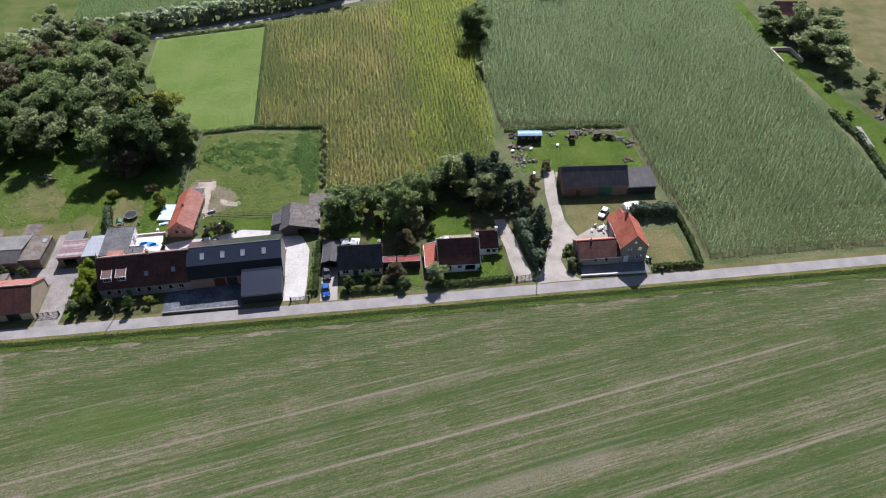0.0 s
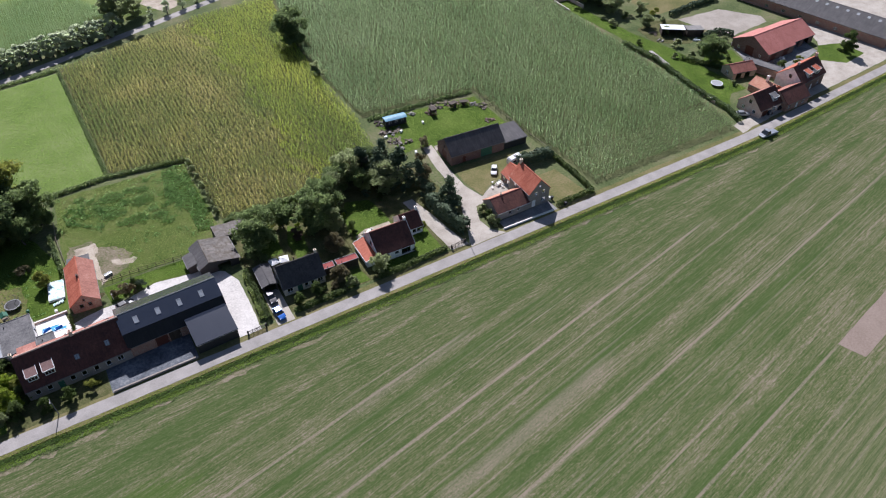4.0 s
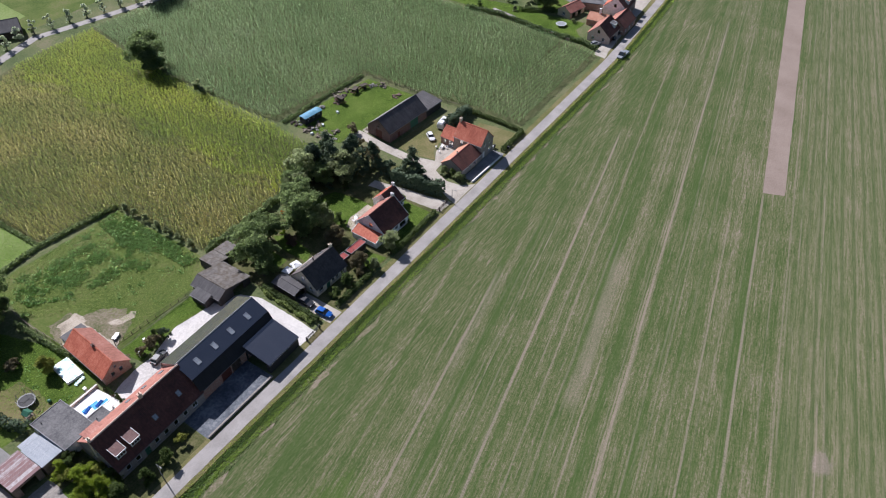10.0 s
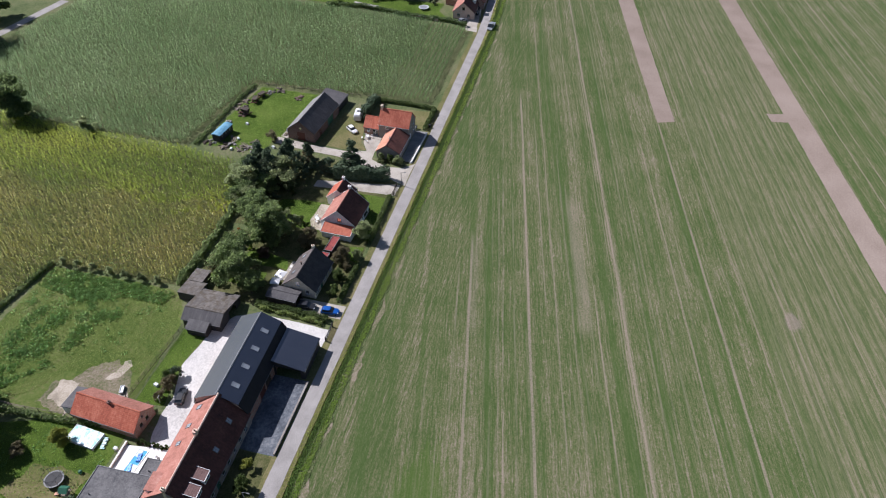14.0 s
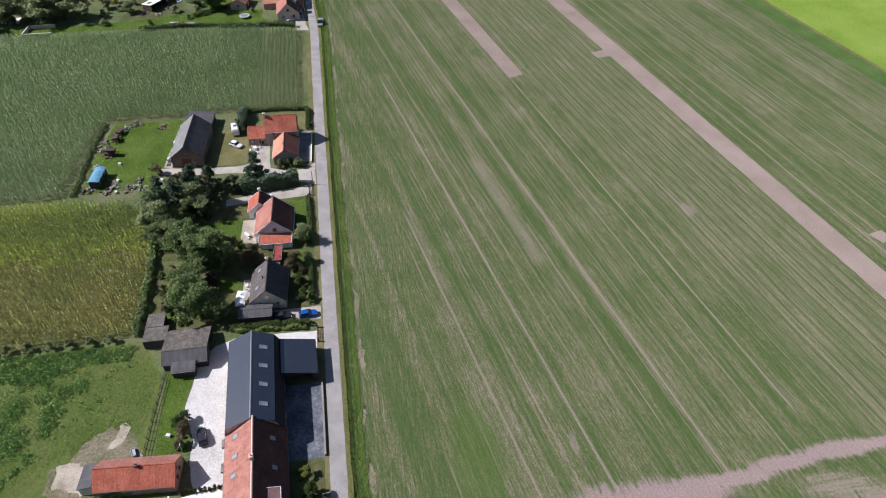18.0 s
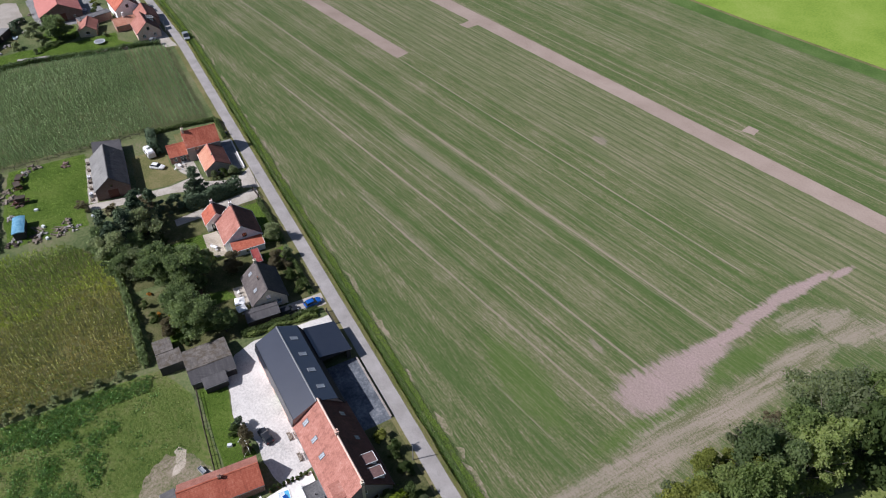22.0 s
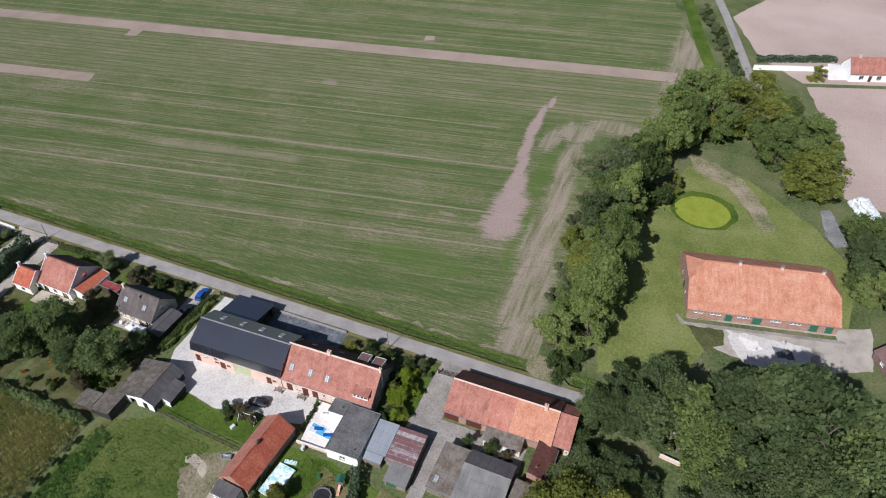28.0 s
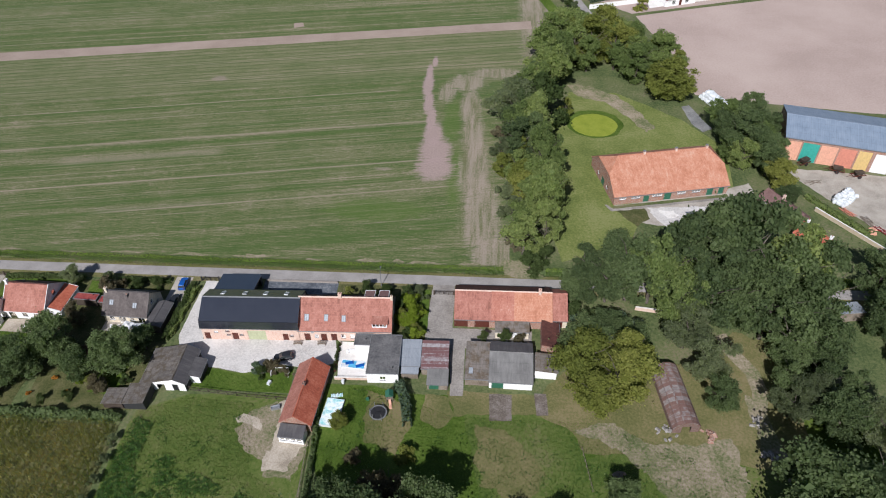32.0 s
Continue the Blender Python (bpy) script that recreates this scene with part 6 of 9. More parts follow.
    for q in holes_n:
        opening(q, side, b, 0.3)
    part("wall", wall_shape(0, [(x0, he), (x1, he)], (), 0.3, lambda u, o, z: (u, y0 - o, z)), "brick_red", b)
    mid = (y0 + y1) / 2
    for s, xe, sg in (("e", x1, 1), ("w", x0, -1)):
        zt = he + (hr - he) * 0.55
        dy = (y1 - mid) * 0.45
        holes = [(mid + 3.5, 1.2, 1.0, 1.0, "w"), (mid - 3.5, 1.2, 1.0, 1.0, "w"), (mid, 0.0, 2.4, 2.4, "g", "green_paint")]
        sd = (lambda u, o, z: (x1 + o, u, z)) if sg > 0 else (lambda u, o, z: (x0 - o, u, z))
        part("wall", wall_shape(0, [(y0 + 0.3, he + 0.2), (mid - dy, zt), (mid + dy, zt), (y1 - 0.3, he + 0.2)], holes, 0.3, sd), "brick_red", b)
        for q in holes:
            opening(q, sd, b, 0.3)
        e = Shape()
        lo = [(xe + sg * 0.3, mid - dy - 0.2, zt - 0.05), (xe + sg * 0.3, mid + dy + 0.2, zt - 0.05), (xe - sg * hip, mid, hr)]
        hi = [(x, y, z + 0.14) for x, y, z in lo]
        if sg < 0:
            lo, hi = lo[::-1], hi[::-1]
        e.hexa(lo, hi, [(0, 3), (2 * dy, 3), (dy, 0)])
        part("hip_roof", e, "pantile_farm", b)
    for yy, sg in ((y1, 1), (y0, -1)):
        zt = he + (hr - he) * 0.55
        dy = (y1 - mid) * 0.45 * sg
        o = 0.35 * sg
        pts = [(x0 - 0.3, yy + o, he - 0.2), (x1 + 0.3, yy + o, he - 0.2), (x1 + 0.3, mid + dy, zt), (x1 - hip, mid, hr), (x0 + hip, mid, hr), (x0 - 0.3, mid + dy, zt)]
        hi = [(x, y, z + 0.14) for x, y, z in pts]
        uv = [(p[0], math.hypot(p[1] - mid, p[2] - hr)) for p in pts]
        if sg > 0:
            pts, hi, uv = pts[::-1], hi[::-1], uv[::-1]
        part("roof", Shape().hexa(pts, hi, uv), "pantile_farm", b)
        part("gutter", Shape().box(x0 - 0.3, min(yy + o, yy + o + 0.12 * sg), he - 0.3, x1 + 0.3, max(yy + o, yy + o + 0.12 * sg), he - 0.18), "lead", b)
    ring = [(-0.2, 0.05), (0.2, 0.05), (0.12, 0.24), (-0.12, 0.24)]
    part("ridge", Shape().hexa([(x0 + hip, mid + a, hr + c) for a, c in ring], [(x1 - hip, mid + a, hr + c) for a, c in ring]), "pantile_farm", b)
    for cx in (6.0, -3.0, -11.8):
        c = part("chimney", Shape().box(cx - 0.3, mid - 0.3, hr - 0.6, cx + 0.3, mid + 0.3, hr + 0.9), "brick_pink", b)
        part("cap", Shape().box(cx - 0.37, mid - 0.37, hr + 0.9, cx + 0.37, mid + 0.37, hr + 1.0), "lead", c)
    return b


hipped_barn()
house("steel_barn", "large barn with blue-grey steel roof and coloured bays", "barn", pose(-172.3, -65.0, 0, 0, 0, -14.7), -46, 0, [(-9.3, 7.2), (0, 9.4), (9.3, 7.2)], "brick_red", "blue_sheet", over=0.3, thick=0.25,
      north=[(-2.4, 0.0, 4.4, 6.2, "g", "orange_paint"), (-7.2, 0.0, 4.4, 6.2, "g", "teal_paint"), (-12.0, 0.0, 4.4, 6.2, "g", "orange_paint"), (-16.8, 0.0, 4.4, 6.2, "g", "coral_paint"), (-21.2, 0.0, 3.4, 6.2, "g", "ochre_paint"), (-26.0, 0.0, 4.4, 6.0, "g", "white"), (-31.6, 0.0, 4.6, 6.0, "o"), (-38.0, 0.0, 4.6, 6.0, "o")])
house("farm_annexe", "low dwelling with dull brown-red roof among the trees", "house", pose(-162.8, -30.0, 0, 0, 0, -62), -6.4, 6.0, [(-2.7, 2.3), (0, 4.0), (2.7, 2.3)], "brick_dark", "pantile_brown", over=0.2, north=[(0, 0.9, 1.2, 1.1, "w"), (3, 0.9, 1.2, 1.1, "w")], chimneys=[(0.5, 0.2, 0.6, 0.6, 5.4, "brick_pink")])
house("farm_annexe", "small dwelling with bright orange tiles among the trees", "house", pose(-166.3, -16.6, 0, 0, 0, -60), -4.4, 4.2, [(-2.7, 2.6), (0, 5.2), (2.7, 2.6)], "white_wall", "pantile_orange", over=0.2, north=[(0, 0.9, 1.2, 1.1, "w")], chimneys=[(3.4, 0.0, 0.6, 0.6, 6.2, "white_wall"), (-3.6, 0.0, 0.5, 0.6, 6.2, "white_wall")])
house("arched_shed", "ruined shed with rusted curved sheet roof among trees", "shed", pose(-123.6, 32.2, 0, 0, 0, 97), -7.4, 7.0, [(-2.6, 1.6), (-1.9, 2.5), (-0.7, 3.1), (0.7, 3.1), (1.9, 2.5), (2.6, 1.6)], "brick_dark", "rust_sheet", over=0.1, verge=0.1, gutter=None, thick=0.15, east=[(0, 0, 1.8, 1.9, "o")])
house("far_house", "white house with salmon roof beyond the fields", "house", pose(-161.5, -170.4, 0, 0, 0, 20), -7, 7, [(-4, 3), (0, 7), (4, 3)], "white_wall", "pantile_pink", north=[(-3, 0.8, 1.6, 1.4, "w"), (0, 0.0, 1.2, 2.2, "d", "brown_paint"), (3, 0.8, 1.6, 1.4, "w")], chimneys=[(4, 0, 0.6, 0.6, 8, "brick_pink")])
house("hut", "low hut with pale grey sheets beside the wood", "shed", pose(-166, 6.5, 0, 0, 0, 8), -3.0, 3.0, [(-1.8, 2.0), (1.8, 2.5)], "wood", "zinc_sheet", over=0.2, thick=0.15)
house("far_house", "house with dark solar roof beyond the fields", "house", pose(-178.6, -180.6, 0, 0, 0, 20), -5.8, 5.8, [(-4, 3.5), (0, 8), (4, 3.5)], "cream_wall", "slate_tile", lights=[(1, -2.0, 1.5, 1.2, 1.8), (1, 1.5, 1.5, 1.2, 1.8)], north=[(-3, 0.8, 1.6, 1.4, "w"), (3, 0.8, 1.6, 1.4, "w")])

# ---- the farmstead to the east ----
# these ranges too have south slopes tiled darker to hold their shade
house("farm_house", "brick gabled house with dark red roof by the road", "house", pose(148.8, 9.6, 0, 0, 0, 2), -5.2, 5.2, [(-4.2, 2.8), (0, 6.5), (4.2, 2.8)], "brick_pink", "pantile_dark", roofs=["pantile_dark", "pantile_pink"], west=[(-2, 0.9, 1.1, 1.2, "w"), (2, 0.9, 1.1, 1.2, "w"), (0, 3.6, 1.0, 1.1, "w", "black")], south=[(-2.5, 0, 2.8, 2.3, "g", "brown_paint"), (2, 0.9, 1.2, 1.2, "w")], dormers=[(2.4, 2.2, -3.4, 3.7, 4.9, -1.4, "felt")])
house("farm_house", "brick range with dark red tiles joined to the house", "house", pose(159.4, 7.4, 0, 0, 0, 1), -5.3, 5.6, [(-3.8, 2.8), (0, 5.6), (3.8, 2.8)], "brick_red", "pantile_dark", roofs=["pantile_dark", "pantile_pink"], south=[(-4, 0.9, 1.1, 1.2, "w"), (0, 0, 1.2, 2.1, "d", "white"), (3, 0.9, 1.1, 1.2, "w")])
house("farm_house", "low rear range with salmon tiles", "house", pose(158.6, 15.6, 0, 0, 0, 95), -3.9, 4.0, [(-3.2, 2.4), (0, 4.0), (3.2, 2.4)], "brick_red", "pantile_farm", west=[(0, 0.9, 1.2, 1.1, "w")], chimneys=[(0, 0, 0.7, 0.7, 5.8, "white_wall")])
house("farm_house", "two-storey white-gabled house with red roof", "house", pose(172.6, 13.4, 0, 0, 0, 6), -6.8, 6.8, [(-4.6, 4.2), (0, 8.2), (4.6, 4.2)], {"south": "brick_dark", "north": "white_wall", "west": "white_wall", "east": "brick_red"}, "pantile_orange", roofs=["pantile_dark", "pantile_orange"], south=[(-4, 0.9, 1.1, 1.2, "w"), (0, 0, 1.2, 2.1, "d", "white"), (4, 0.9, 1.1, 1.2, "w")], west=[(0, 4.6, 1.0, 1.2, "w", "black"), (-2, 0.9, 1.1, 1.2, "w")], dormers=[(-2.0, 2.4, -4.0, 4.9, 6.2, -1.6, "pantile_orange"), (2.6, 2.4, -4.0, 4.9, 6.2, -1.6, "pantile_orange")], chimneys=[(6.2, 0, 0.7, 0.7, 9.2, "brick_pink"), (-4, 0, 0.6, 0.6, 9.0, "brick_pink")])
house("farm_barn", "wide brick barn with coral tiled roof", "barn", pose(182.6, 36.6, 0, 0, 0, 2), -7.4, 7.4, [(-7.6, 3.2), (0, 7.0), (7.6, 3.2)], "brick_dark", "pantile_coral", west=[(0, 0, 3.4, 3.2, "g", "brown_paint"), (-4.5, 0.9, 1.0, 1.0, "w"), (4.5, 0.9, 1.0, 1.0, "w")], south=[(-4, 0, 3.0, 2.8, "g", "brown_paint"), (3, 0, 3.0, 2.8, "g", "brown_paint")])
house("farm_barn", "lower brick barn with coral tiles beside another", "barn", pose(196.6, 37.4, 0, 0, 0, 2), -6.4, 6.6, [(-6.4, 3.0), (0.4, 6.4), (7.0, 3.0)], "brick_dark", "pantile_coral", south=[(-3, 0, 3.4, 2.7, "o"), (2.5, 0, 3.4, 2.7, "o")], east=[(0, 0, 3.0, 2.8, "g", "brown_paint")])
house("farm_barn", "very long brick barn with grey sheet roof", "barn", pose(222.9, 45.3, 0, 0, 0, -79.7), -31, 30.5, [(-7.5, 3.6), (0, 7.2), (7.5, 3.6)], "brick_red", "dark_sheet", east=[(0, 0, 4, 3.4, "g", "dark_wood")], south=[(-16 + 7 * i, 0.9, 1.4, 1.0, "w") for i in range(6)],
      lights=[(0, -28 + 4.0 * i, 1.2, 1.0, 1.0) for i in range(14)])
house("garden_house", "low garden house with brown tiled roof", "shed", pose(161.0, 28.6, 0, 0, 0, -12), -4.6, 4.6, [(-3, 2.4), (0, 4.2), (3, 2.4)], "brick_tan", "pantile_pink", west=[(0, 0.8, 1.4, 1.2, "w")], south=[(-2, 0, 2.2, 2.1, "o"), (1.5, 0, 2.2, 2.1, "o")])
flat_block("store", "long low store with dark felt roof", pose(169.0, 25.2, 0, 0, 0, -72), -6.4, -1.8, 6.0, 1.8, 2.8, "brick_red", "felt")
house("field_shed", "low open shed with a white roof", "shed", pose(164.0, 62.8, 0, 0, 0, -36), -4.2, 4.2, [(-2.4, 2.7), (2.4, 2.3)], "dark_wood", "white_sheet", thick=0.15, open_south=True)
house("field_shed", "small grey sheet-roofed shed", "shed", pose(170.6, 58.4, 0, 0, 0, -30), -3, 3, [(-2.2, 2.6), (2.2, 2.2)], "dark_wood", "grey_sheet", thick=0.15)
house("far_house", "house with salmon roof beyond the maize", "house", pose(162.4, 134, 0, 0, 0, -8), -6, 6, [(-4, 3), (0, 6.4), (4, 3)], "brick_tan", "pantile_pink", south=[(-4, 0.8, 1.4, 1.3, "w"), (0, 0, 1.2, 2.1, "d", "white"), (4, 0.8, 1.4, 1.3, "w")])
house("far_house", "low house with a red roof among old trees", "house", pose(-99, 124, 0, 0, 0, 20), -6, 6, [(-3.6, 2.8), (0, 6.0), (3.6, 2.8)], "brick_red", "pantile_orange", south=[(-3, 0.9, 1.2, 1.2, "w"), (0, 0, 1.1, 2.1, "d", "white"), (3, 0.9, 1.2, 1.2, "w")], chimneys=[(2.4, 0, 0.6, 0.6, 7.2, "brick_pink")])
house("far_shed", "dark shed beyond the lane", "shed", pose(23.6, 197.4, 0, 0, 0, -27), -9, 9, [(-5, 3), (0, 5.5), (5, 3)], "dark_wood", "dark_sheet", thick=0.2)

# ---- vegetation ----
rng = np.random.default_rng(7)


def cards(centres, normals, size, stretch=1.0, gen=None):
    """Small bent leaves as loose quads round the centres."""
    gen = gen or rng
    n = len(centres)
    nm = normals / np.maximum(np.linalg.norm(normals, axis=1, keepdims=True), 1e-6)
    r = gen.normal(size=(n, 3))
    a = np.cross(nm, r)
    a /= np.maximum(np.linalg.norm(a, axis=1, keepdims=True), 1e-6)
    b = np.cross(nm, a)
    s = (size * gen.uniform(0.6, 1.35, n))[:, None]
    a, b = a * s * 0.5, b * s * 0.5 * stretch
    bend = nm * s * gen.uniform(-0.25, 0.1, n)[:, None]
    return np.stack([centres - a - b + bend, centres + a * 0.7 - b, centres + a + b + bend, centres - a * 0.6 + b], axis=1)


def lobed(gen, lobes, per, size, squash=0.8, inner=0.25):
    """Leaves over the skins of overlapping lobes (x, y, z, r)."""
    cs, ns = [], []
    for x, y, z, r in lobes:
        d = gen.normal(size=(per, 3))
        d[:, 2] = np.where(d[:, 2] < -0.3, -d[:, 2] * 0.5, d[:, 2])
        d /= np.linalg.norm(d, axis=1, keepdims=True)
        k = np.where(gen.random(per) < inner, gen.uniform(0.3, 0.8, per), gen.uniform(0.75, 1.3, per))[:, None]
        cs.append(np.array([x, y, z]) + d * k * r * np.array([1, 1, squash]))
        ns.append(d + gen.normal(size=(per, 3)) * 0.8)
    # a dense heart in every lobe
    L = np.array(lobes)
    q = np.repeat(L, 9, axis=0)
    heart = cards(q[:, :3] + gen.normal(size=(len(q), 3)) * q[:, 3:] * 0.3, gen.normal(size=(len(q), 3)), size * 2.6, gen=gen)
    # loose sprays between the lobes
    L = np.array(lobes)
    n = len(lobes) * per // 14
    q = L[gen.integers(0, len(L), n)]
    cs.append(q[:, :3] + gen.normal(size=(n, 3)) * q[:, 3:] * np.array([0.95, 0.95, 0.8]))
    ns.append(gen.normal(size=(n, 3)) + np.array([0, 0, 0.8]))
    return np.concatenate([cards(np.concatenate(cs), np.concatenate(ns), size, gen=gen), heart])


def trunk_shape(gen, h, r, limbs=6, first=0.3):
    s = Shape()
    pts = [Vector((0, 0, -0.2))]
    for i in range(1, 5):
        pts.append(Vector((gen.normal() * 0.02 * h, gen.normal() * 0.02 * h, h * 0.62 * i / 4)))
    for i in range(4):
        s.tube(pts[i], pts[i + 1], r * (1 - 0.19 * i), r * (1 - 0.19 * (i + 1)), 7)
    for i in range(limbs):
        t = first + 0.3 * gen.random()
        a = 2 * math.pi * (i + gen.random() * 0.5) / limbs
        p = Vector((0, 0, t * h))
        q = p + Vector((math.cos(a), math.sin(a), 0.9 + 0.4 * gen.random())) * h * 0.22
        s.tube(p, q, r * 0.4, r * 0.15, 5)
        s.tube(q, q + Vector((math.cos(a + 0.5) * 0.6, math.sin(a + 0.5) * 0.6, 0.5)) * h * 0.16, r * 0.16, r * 0.05, 4)
    return s


def clumps(gen, count, shape, r):
    """Clump places within a crown: shape gives the crown's radius at a height."""
    out = []
    lean = gen.normal(0, 0.25, (6, 2))
    while len(out) < count:
        z = gen.uniform(0.0, 10.0)
        full = shape(z)
        if full <= 0.05 or gen.random() > full / 4.5 + 0.25:
            continue
        a = gen.uniform(0, 2 * math.pi)
        bump = 1 + 0.22 * math.sin(3 * a + lean[0, 0] * 9 + z * 0.8) + 0.16 * math.sin(5 * a - z * 1.3 + lean[1, 1] * 9)
        rad = full * bump * (1 - 0.75 * gen.random() ** 2.2)
        k = lean[int(z * 0.5) % 6]
        out.append((rad * math.cos(a) + k[0], rad * math.sin(a) + k[1], z, r * gen.uniform(0.45, 1.6)))
    return out


def bunches(gen, count, shape, r, subs):
    """Boughs of foliage with deep gaps between them, each of several smaller clumps."""
    out = []
    for x, y, z, q in clumps(gen, count, shape, r):
        q = min(q, r * 1.35)
        for k in range(subs):
            d = gen.normal(size=3)
            d[2] = abs(d[2]) * 0.7 - 0.15
            d *= q * gen.uniform(0.4, 0.8) / np.linalg.norm(d)
            out.append((x + d[0], y + d[1], min(z + d[2], 9.8), q * gen.uniform(0.32, 0.56)))
    return out


def tree_base(kind, seed, leaf):
    """One tree 10 m high at the origin; the rest are copies of such."""
    gen = np.random.default_rng(seed)
    dome = lambda z, low, top, rad, p=0.5: rad * max(0.0, (z - low) * (top - z) / ((top - low) / 2) ** 2) ** p
    if kind == "broad":
        lobes = bunches(gen, 27, lambda z: dome(z, 0.8, 9.3, 3.3), 1.55, 6)
        leaves, trunk = lobed(gen, lobes, 88, 0.225, 0.8, 0.15), trunk_shape(gen, 10, 0.28)
    elif kind == "tall":
        lobes = bunches(gen, 19, lambda z: dome(z, 0.8, 9.5, 1.85, 0.4), 1.2, 5)
        leaves, trunk = lobed(gen, lobes, 108, 0.215, 1.15, 0.15), trunk_shape(gen, 10, 0.22, 7, 0.2)
    elif kind == "conifer":
        lobes = clumps(gen, 66, lambda z: 2.7 * max(0.0, 1 - z / 10.2) ** 0.8 if z > 0.6 else 0, 0.5)
        leaves, trunk = lobed(gen, lobes, 110, 0.22, 0.6, 0.2), trunk_shape(gen, 10, 0.2, 3)
    elif kind == "willow":
        lobes = bunches(gen, 18, lambda z: dome(z, 1.0, 9.7, 2.3, 0.4), 1.0, 4)
        leaves, trunk = lobed(gen, lobes, 76, 0.3, 1.3, 0.2), trunk_shape(gen, 10, 0.5, 5, 0.28)
    else:
        # a shrub or bush, dense to the ground
        lobes = bunches(gen, 12, lambda z: 3.6 * max(0.0, 1 - (z / 8.4) ** 1.7) ** 0.6, 1.9, 4)
        leaves, trunk = lobed(gen, lobes, 110, 0.38, 0.9, 0.2), trunk_shape(gen, 6, 0.2, 4, 0.1)
    return mesh_quads("crown", leaves, leaf), trunk.mesh("trunk", "bark")


BASES = {}
for key, kind, leaf, variants in (("oak", "broad", "leaf_oak", 3), ("lime", "broad", "leaf_mid", 3), ("maple", "broad", "leaf_light", 2), ("grey", "broad", "leaf_grey", 2), ("copper", "broad", "leaf_copper", 1), ("brown", "broad", "leaf_brown", 1),
                                  ("golden", "tall", "leaf_yellow", 1), ("poplar", "tall", "leaf_mid", 3), ("poplar_light", "tall", "leaf_light", 1), ("poplar_dark", "tall", "leaf_oak", 2), ("pine", "conifer", "leaf_dark", 2), ("willow", "willow", "leaf_silver", 2),
                                  ("bush", "bush", "leaf_hedge", 2), ("bush_light", "bush", "leaf_light", 1), ("bush_grey", "bush", "leaf_grey", 1), ("bush_brown", "bush", "leaf_brown", 1), ("bush_dark", "bush", "leaf_dark", 1), ("bush_gold", "bush", "leaf_yellow", 1), ("bush_copper", "bush", "leaf_copper", 1), ("bush_flower", "bush", "flower", 1)):
    BASES[key] = [tree_base(kind, 100 * len(BASES) + i, leaf) for i in range(variants)]

TREE_WORDS = {"oak": ("tree", "dark green broadleaf tree with a dense crown"), "lime": ("tree", "full green broadleaf tree in leaf"), "maple": ("tree", "broadleaf tree turning yellow-green early"), "grey": ("tree", "broadleaf tree with grey-green foliage"),
              "copper": ("tree", "copper-leaved tree among green ones"), "brown": ("tree", "broadleaf tree with brownish dry foliage"), "golden": ("shrub", "tall golden evergreen column beside the yard"), "poplar": ("tree", "tall slender green tree in a belt"), "poplar_light": ("tree", "tall slender yellow-green tree in a belt"),
              "poplar_dark": ("tree", "tall slender dark green tree"), "pine": ("conifer", "dark conifer with a pointed crown"), "willow": ("willow", "pollard willow with silvery foliage"), "bush": ("shrub", "rounded dark green garden shrub"),
              "bush_light": ("shrub", "leafy yellow-green shrub in a garden"), "bush_grey": ("shrub", "loose shrub with grey-green leaves"), "bush_brown": ("shrub", "dry brownish shrub with thin leaves"), "bush_dark": ("shrub", "dense blackish evergreen garden shrub"), "bush_gold": ("shrub", "golden evergreen shrub beside the road"),
              "bush_copper": ("shrub", "copper-leaved shrub in a garden"), "bush_flower": ("shrub", "low shrub with orange flowers")}
tree_gen = random.Random(11)


def tree(key, x, y, h, wide=1.0, group="", label=""):
    """A tree or shrub h metres high; wide stretches its crown."""
    crown, trunk = BASES[key][tree_gen.randrange(len(BASES[key]))]
    category, words = TREE_WORDS[key]
    t = thing("shrub" if category == "shrub" else category if category != "tree" else "tree", Matrix(), label or words, category, group)
    for nm, me in (("trunk", trunk), ("crown", crown)):
        ob = new(nm, me)
        ob.parent = t
    k = h / 10.0 if not key.startswith("bush") else h / 8.6
    t.matrix_world = Matrix.LocRotScale((x, y, 0), Euler((0, 0, tree_gen.uniform(0, 6.28))), (k * wide, k * wide, k))
    return t


def inside(x, y, poly):
    c = False
    for (x0, y0), (x1, y1) in zip(poly, poly[1:] + poly[:1]):
        if (y0 > y) != (y1 > y) and x < (x1 - x0) * (y - y0) / (y1 - y0) + x0:
            c = not c
    return c


def wood(poly, gap, kinds, heights, wide, seed, group):
    """Trees scattered over an outline, at least gap apart."""
    g = random.Random(seed)
    xs, ys = [p[0] for p in poly], [p[1] for p in poly]
    got = []
    for _ in range(4000):
        x, y = g.uniform(min(xs), max(xs)), g.uniform(min(ys), max(ys))
        if inside(x, y, poly) and all(math.hypot(x - a, y - b) > gap for a, b in got):
            got.append((x, y))
            tree(g.choice(kinds), x, y, g.uniform(*heights), g.uniform(*wide), group)
    return got


def hedge(name, path, half, height, leaf, label, density=26, size=0.3, category="hedge", wave=0.12):
    """A clipped or wild hedge: a dense body of leaves along a line."""
    h = thing(name, Matrix(), label, category)
    cs, ns = [], []
    for (x0, y0), (x1, y1) in zip(path, path[1:]):
        d = math.hypot(x1 - x0, y1 - y0)
        n = max(8, int(d * density * (2 * height + 2 * half)))
        t = rng.random(n)
        p = rng.random(n) * (2 * height + 2 * half)
        side = np.where(p < height, -half, np.where(p > height + 2 * half, half, p - height - half))
        z = np.where(p < height, p, np.where(p > height + 2 * half, p - height - 2 * half, height))
        ux, uy = (x1 - x0) / d, (y1 - y0) / d
        bulge = 1 + wave * np.sin(t * d * 1.7 + x0) + rng.normal(0, 0.1, n)
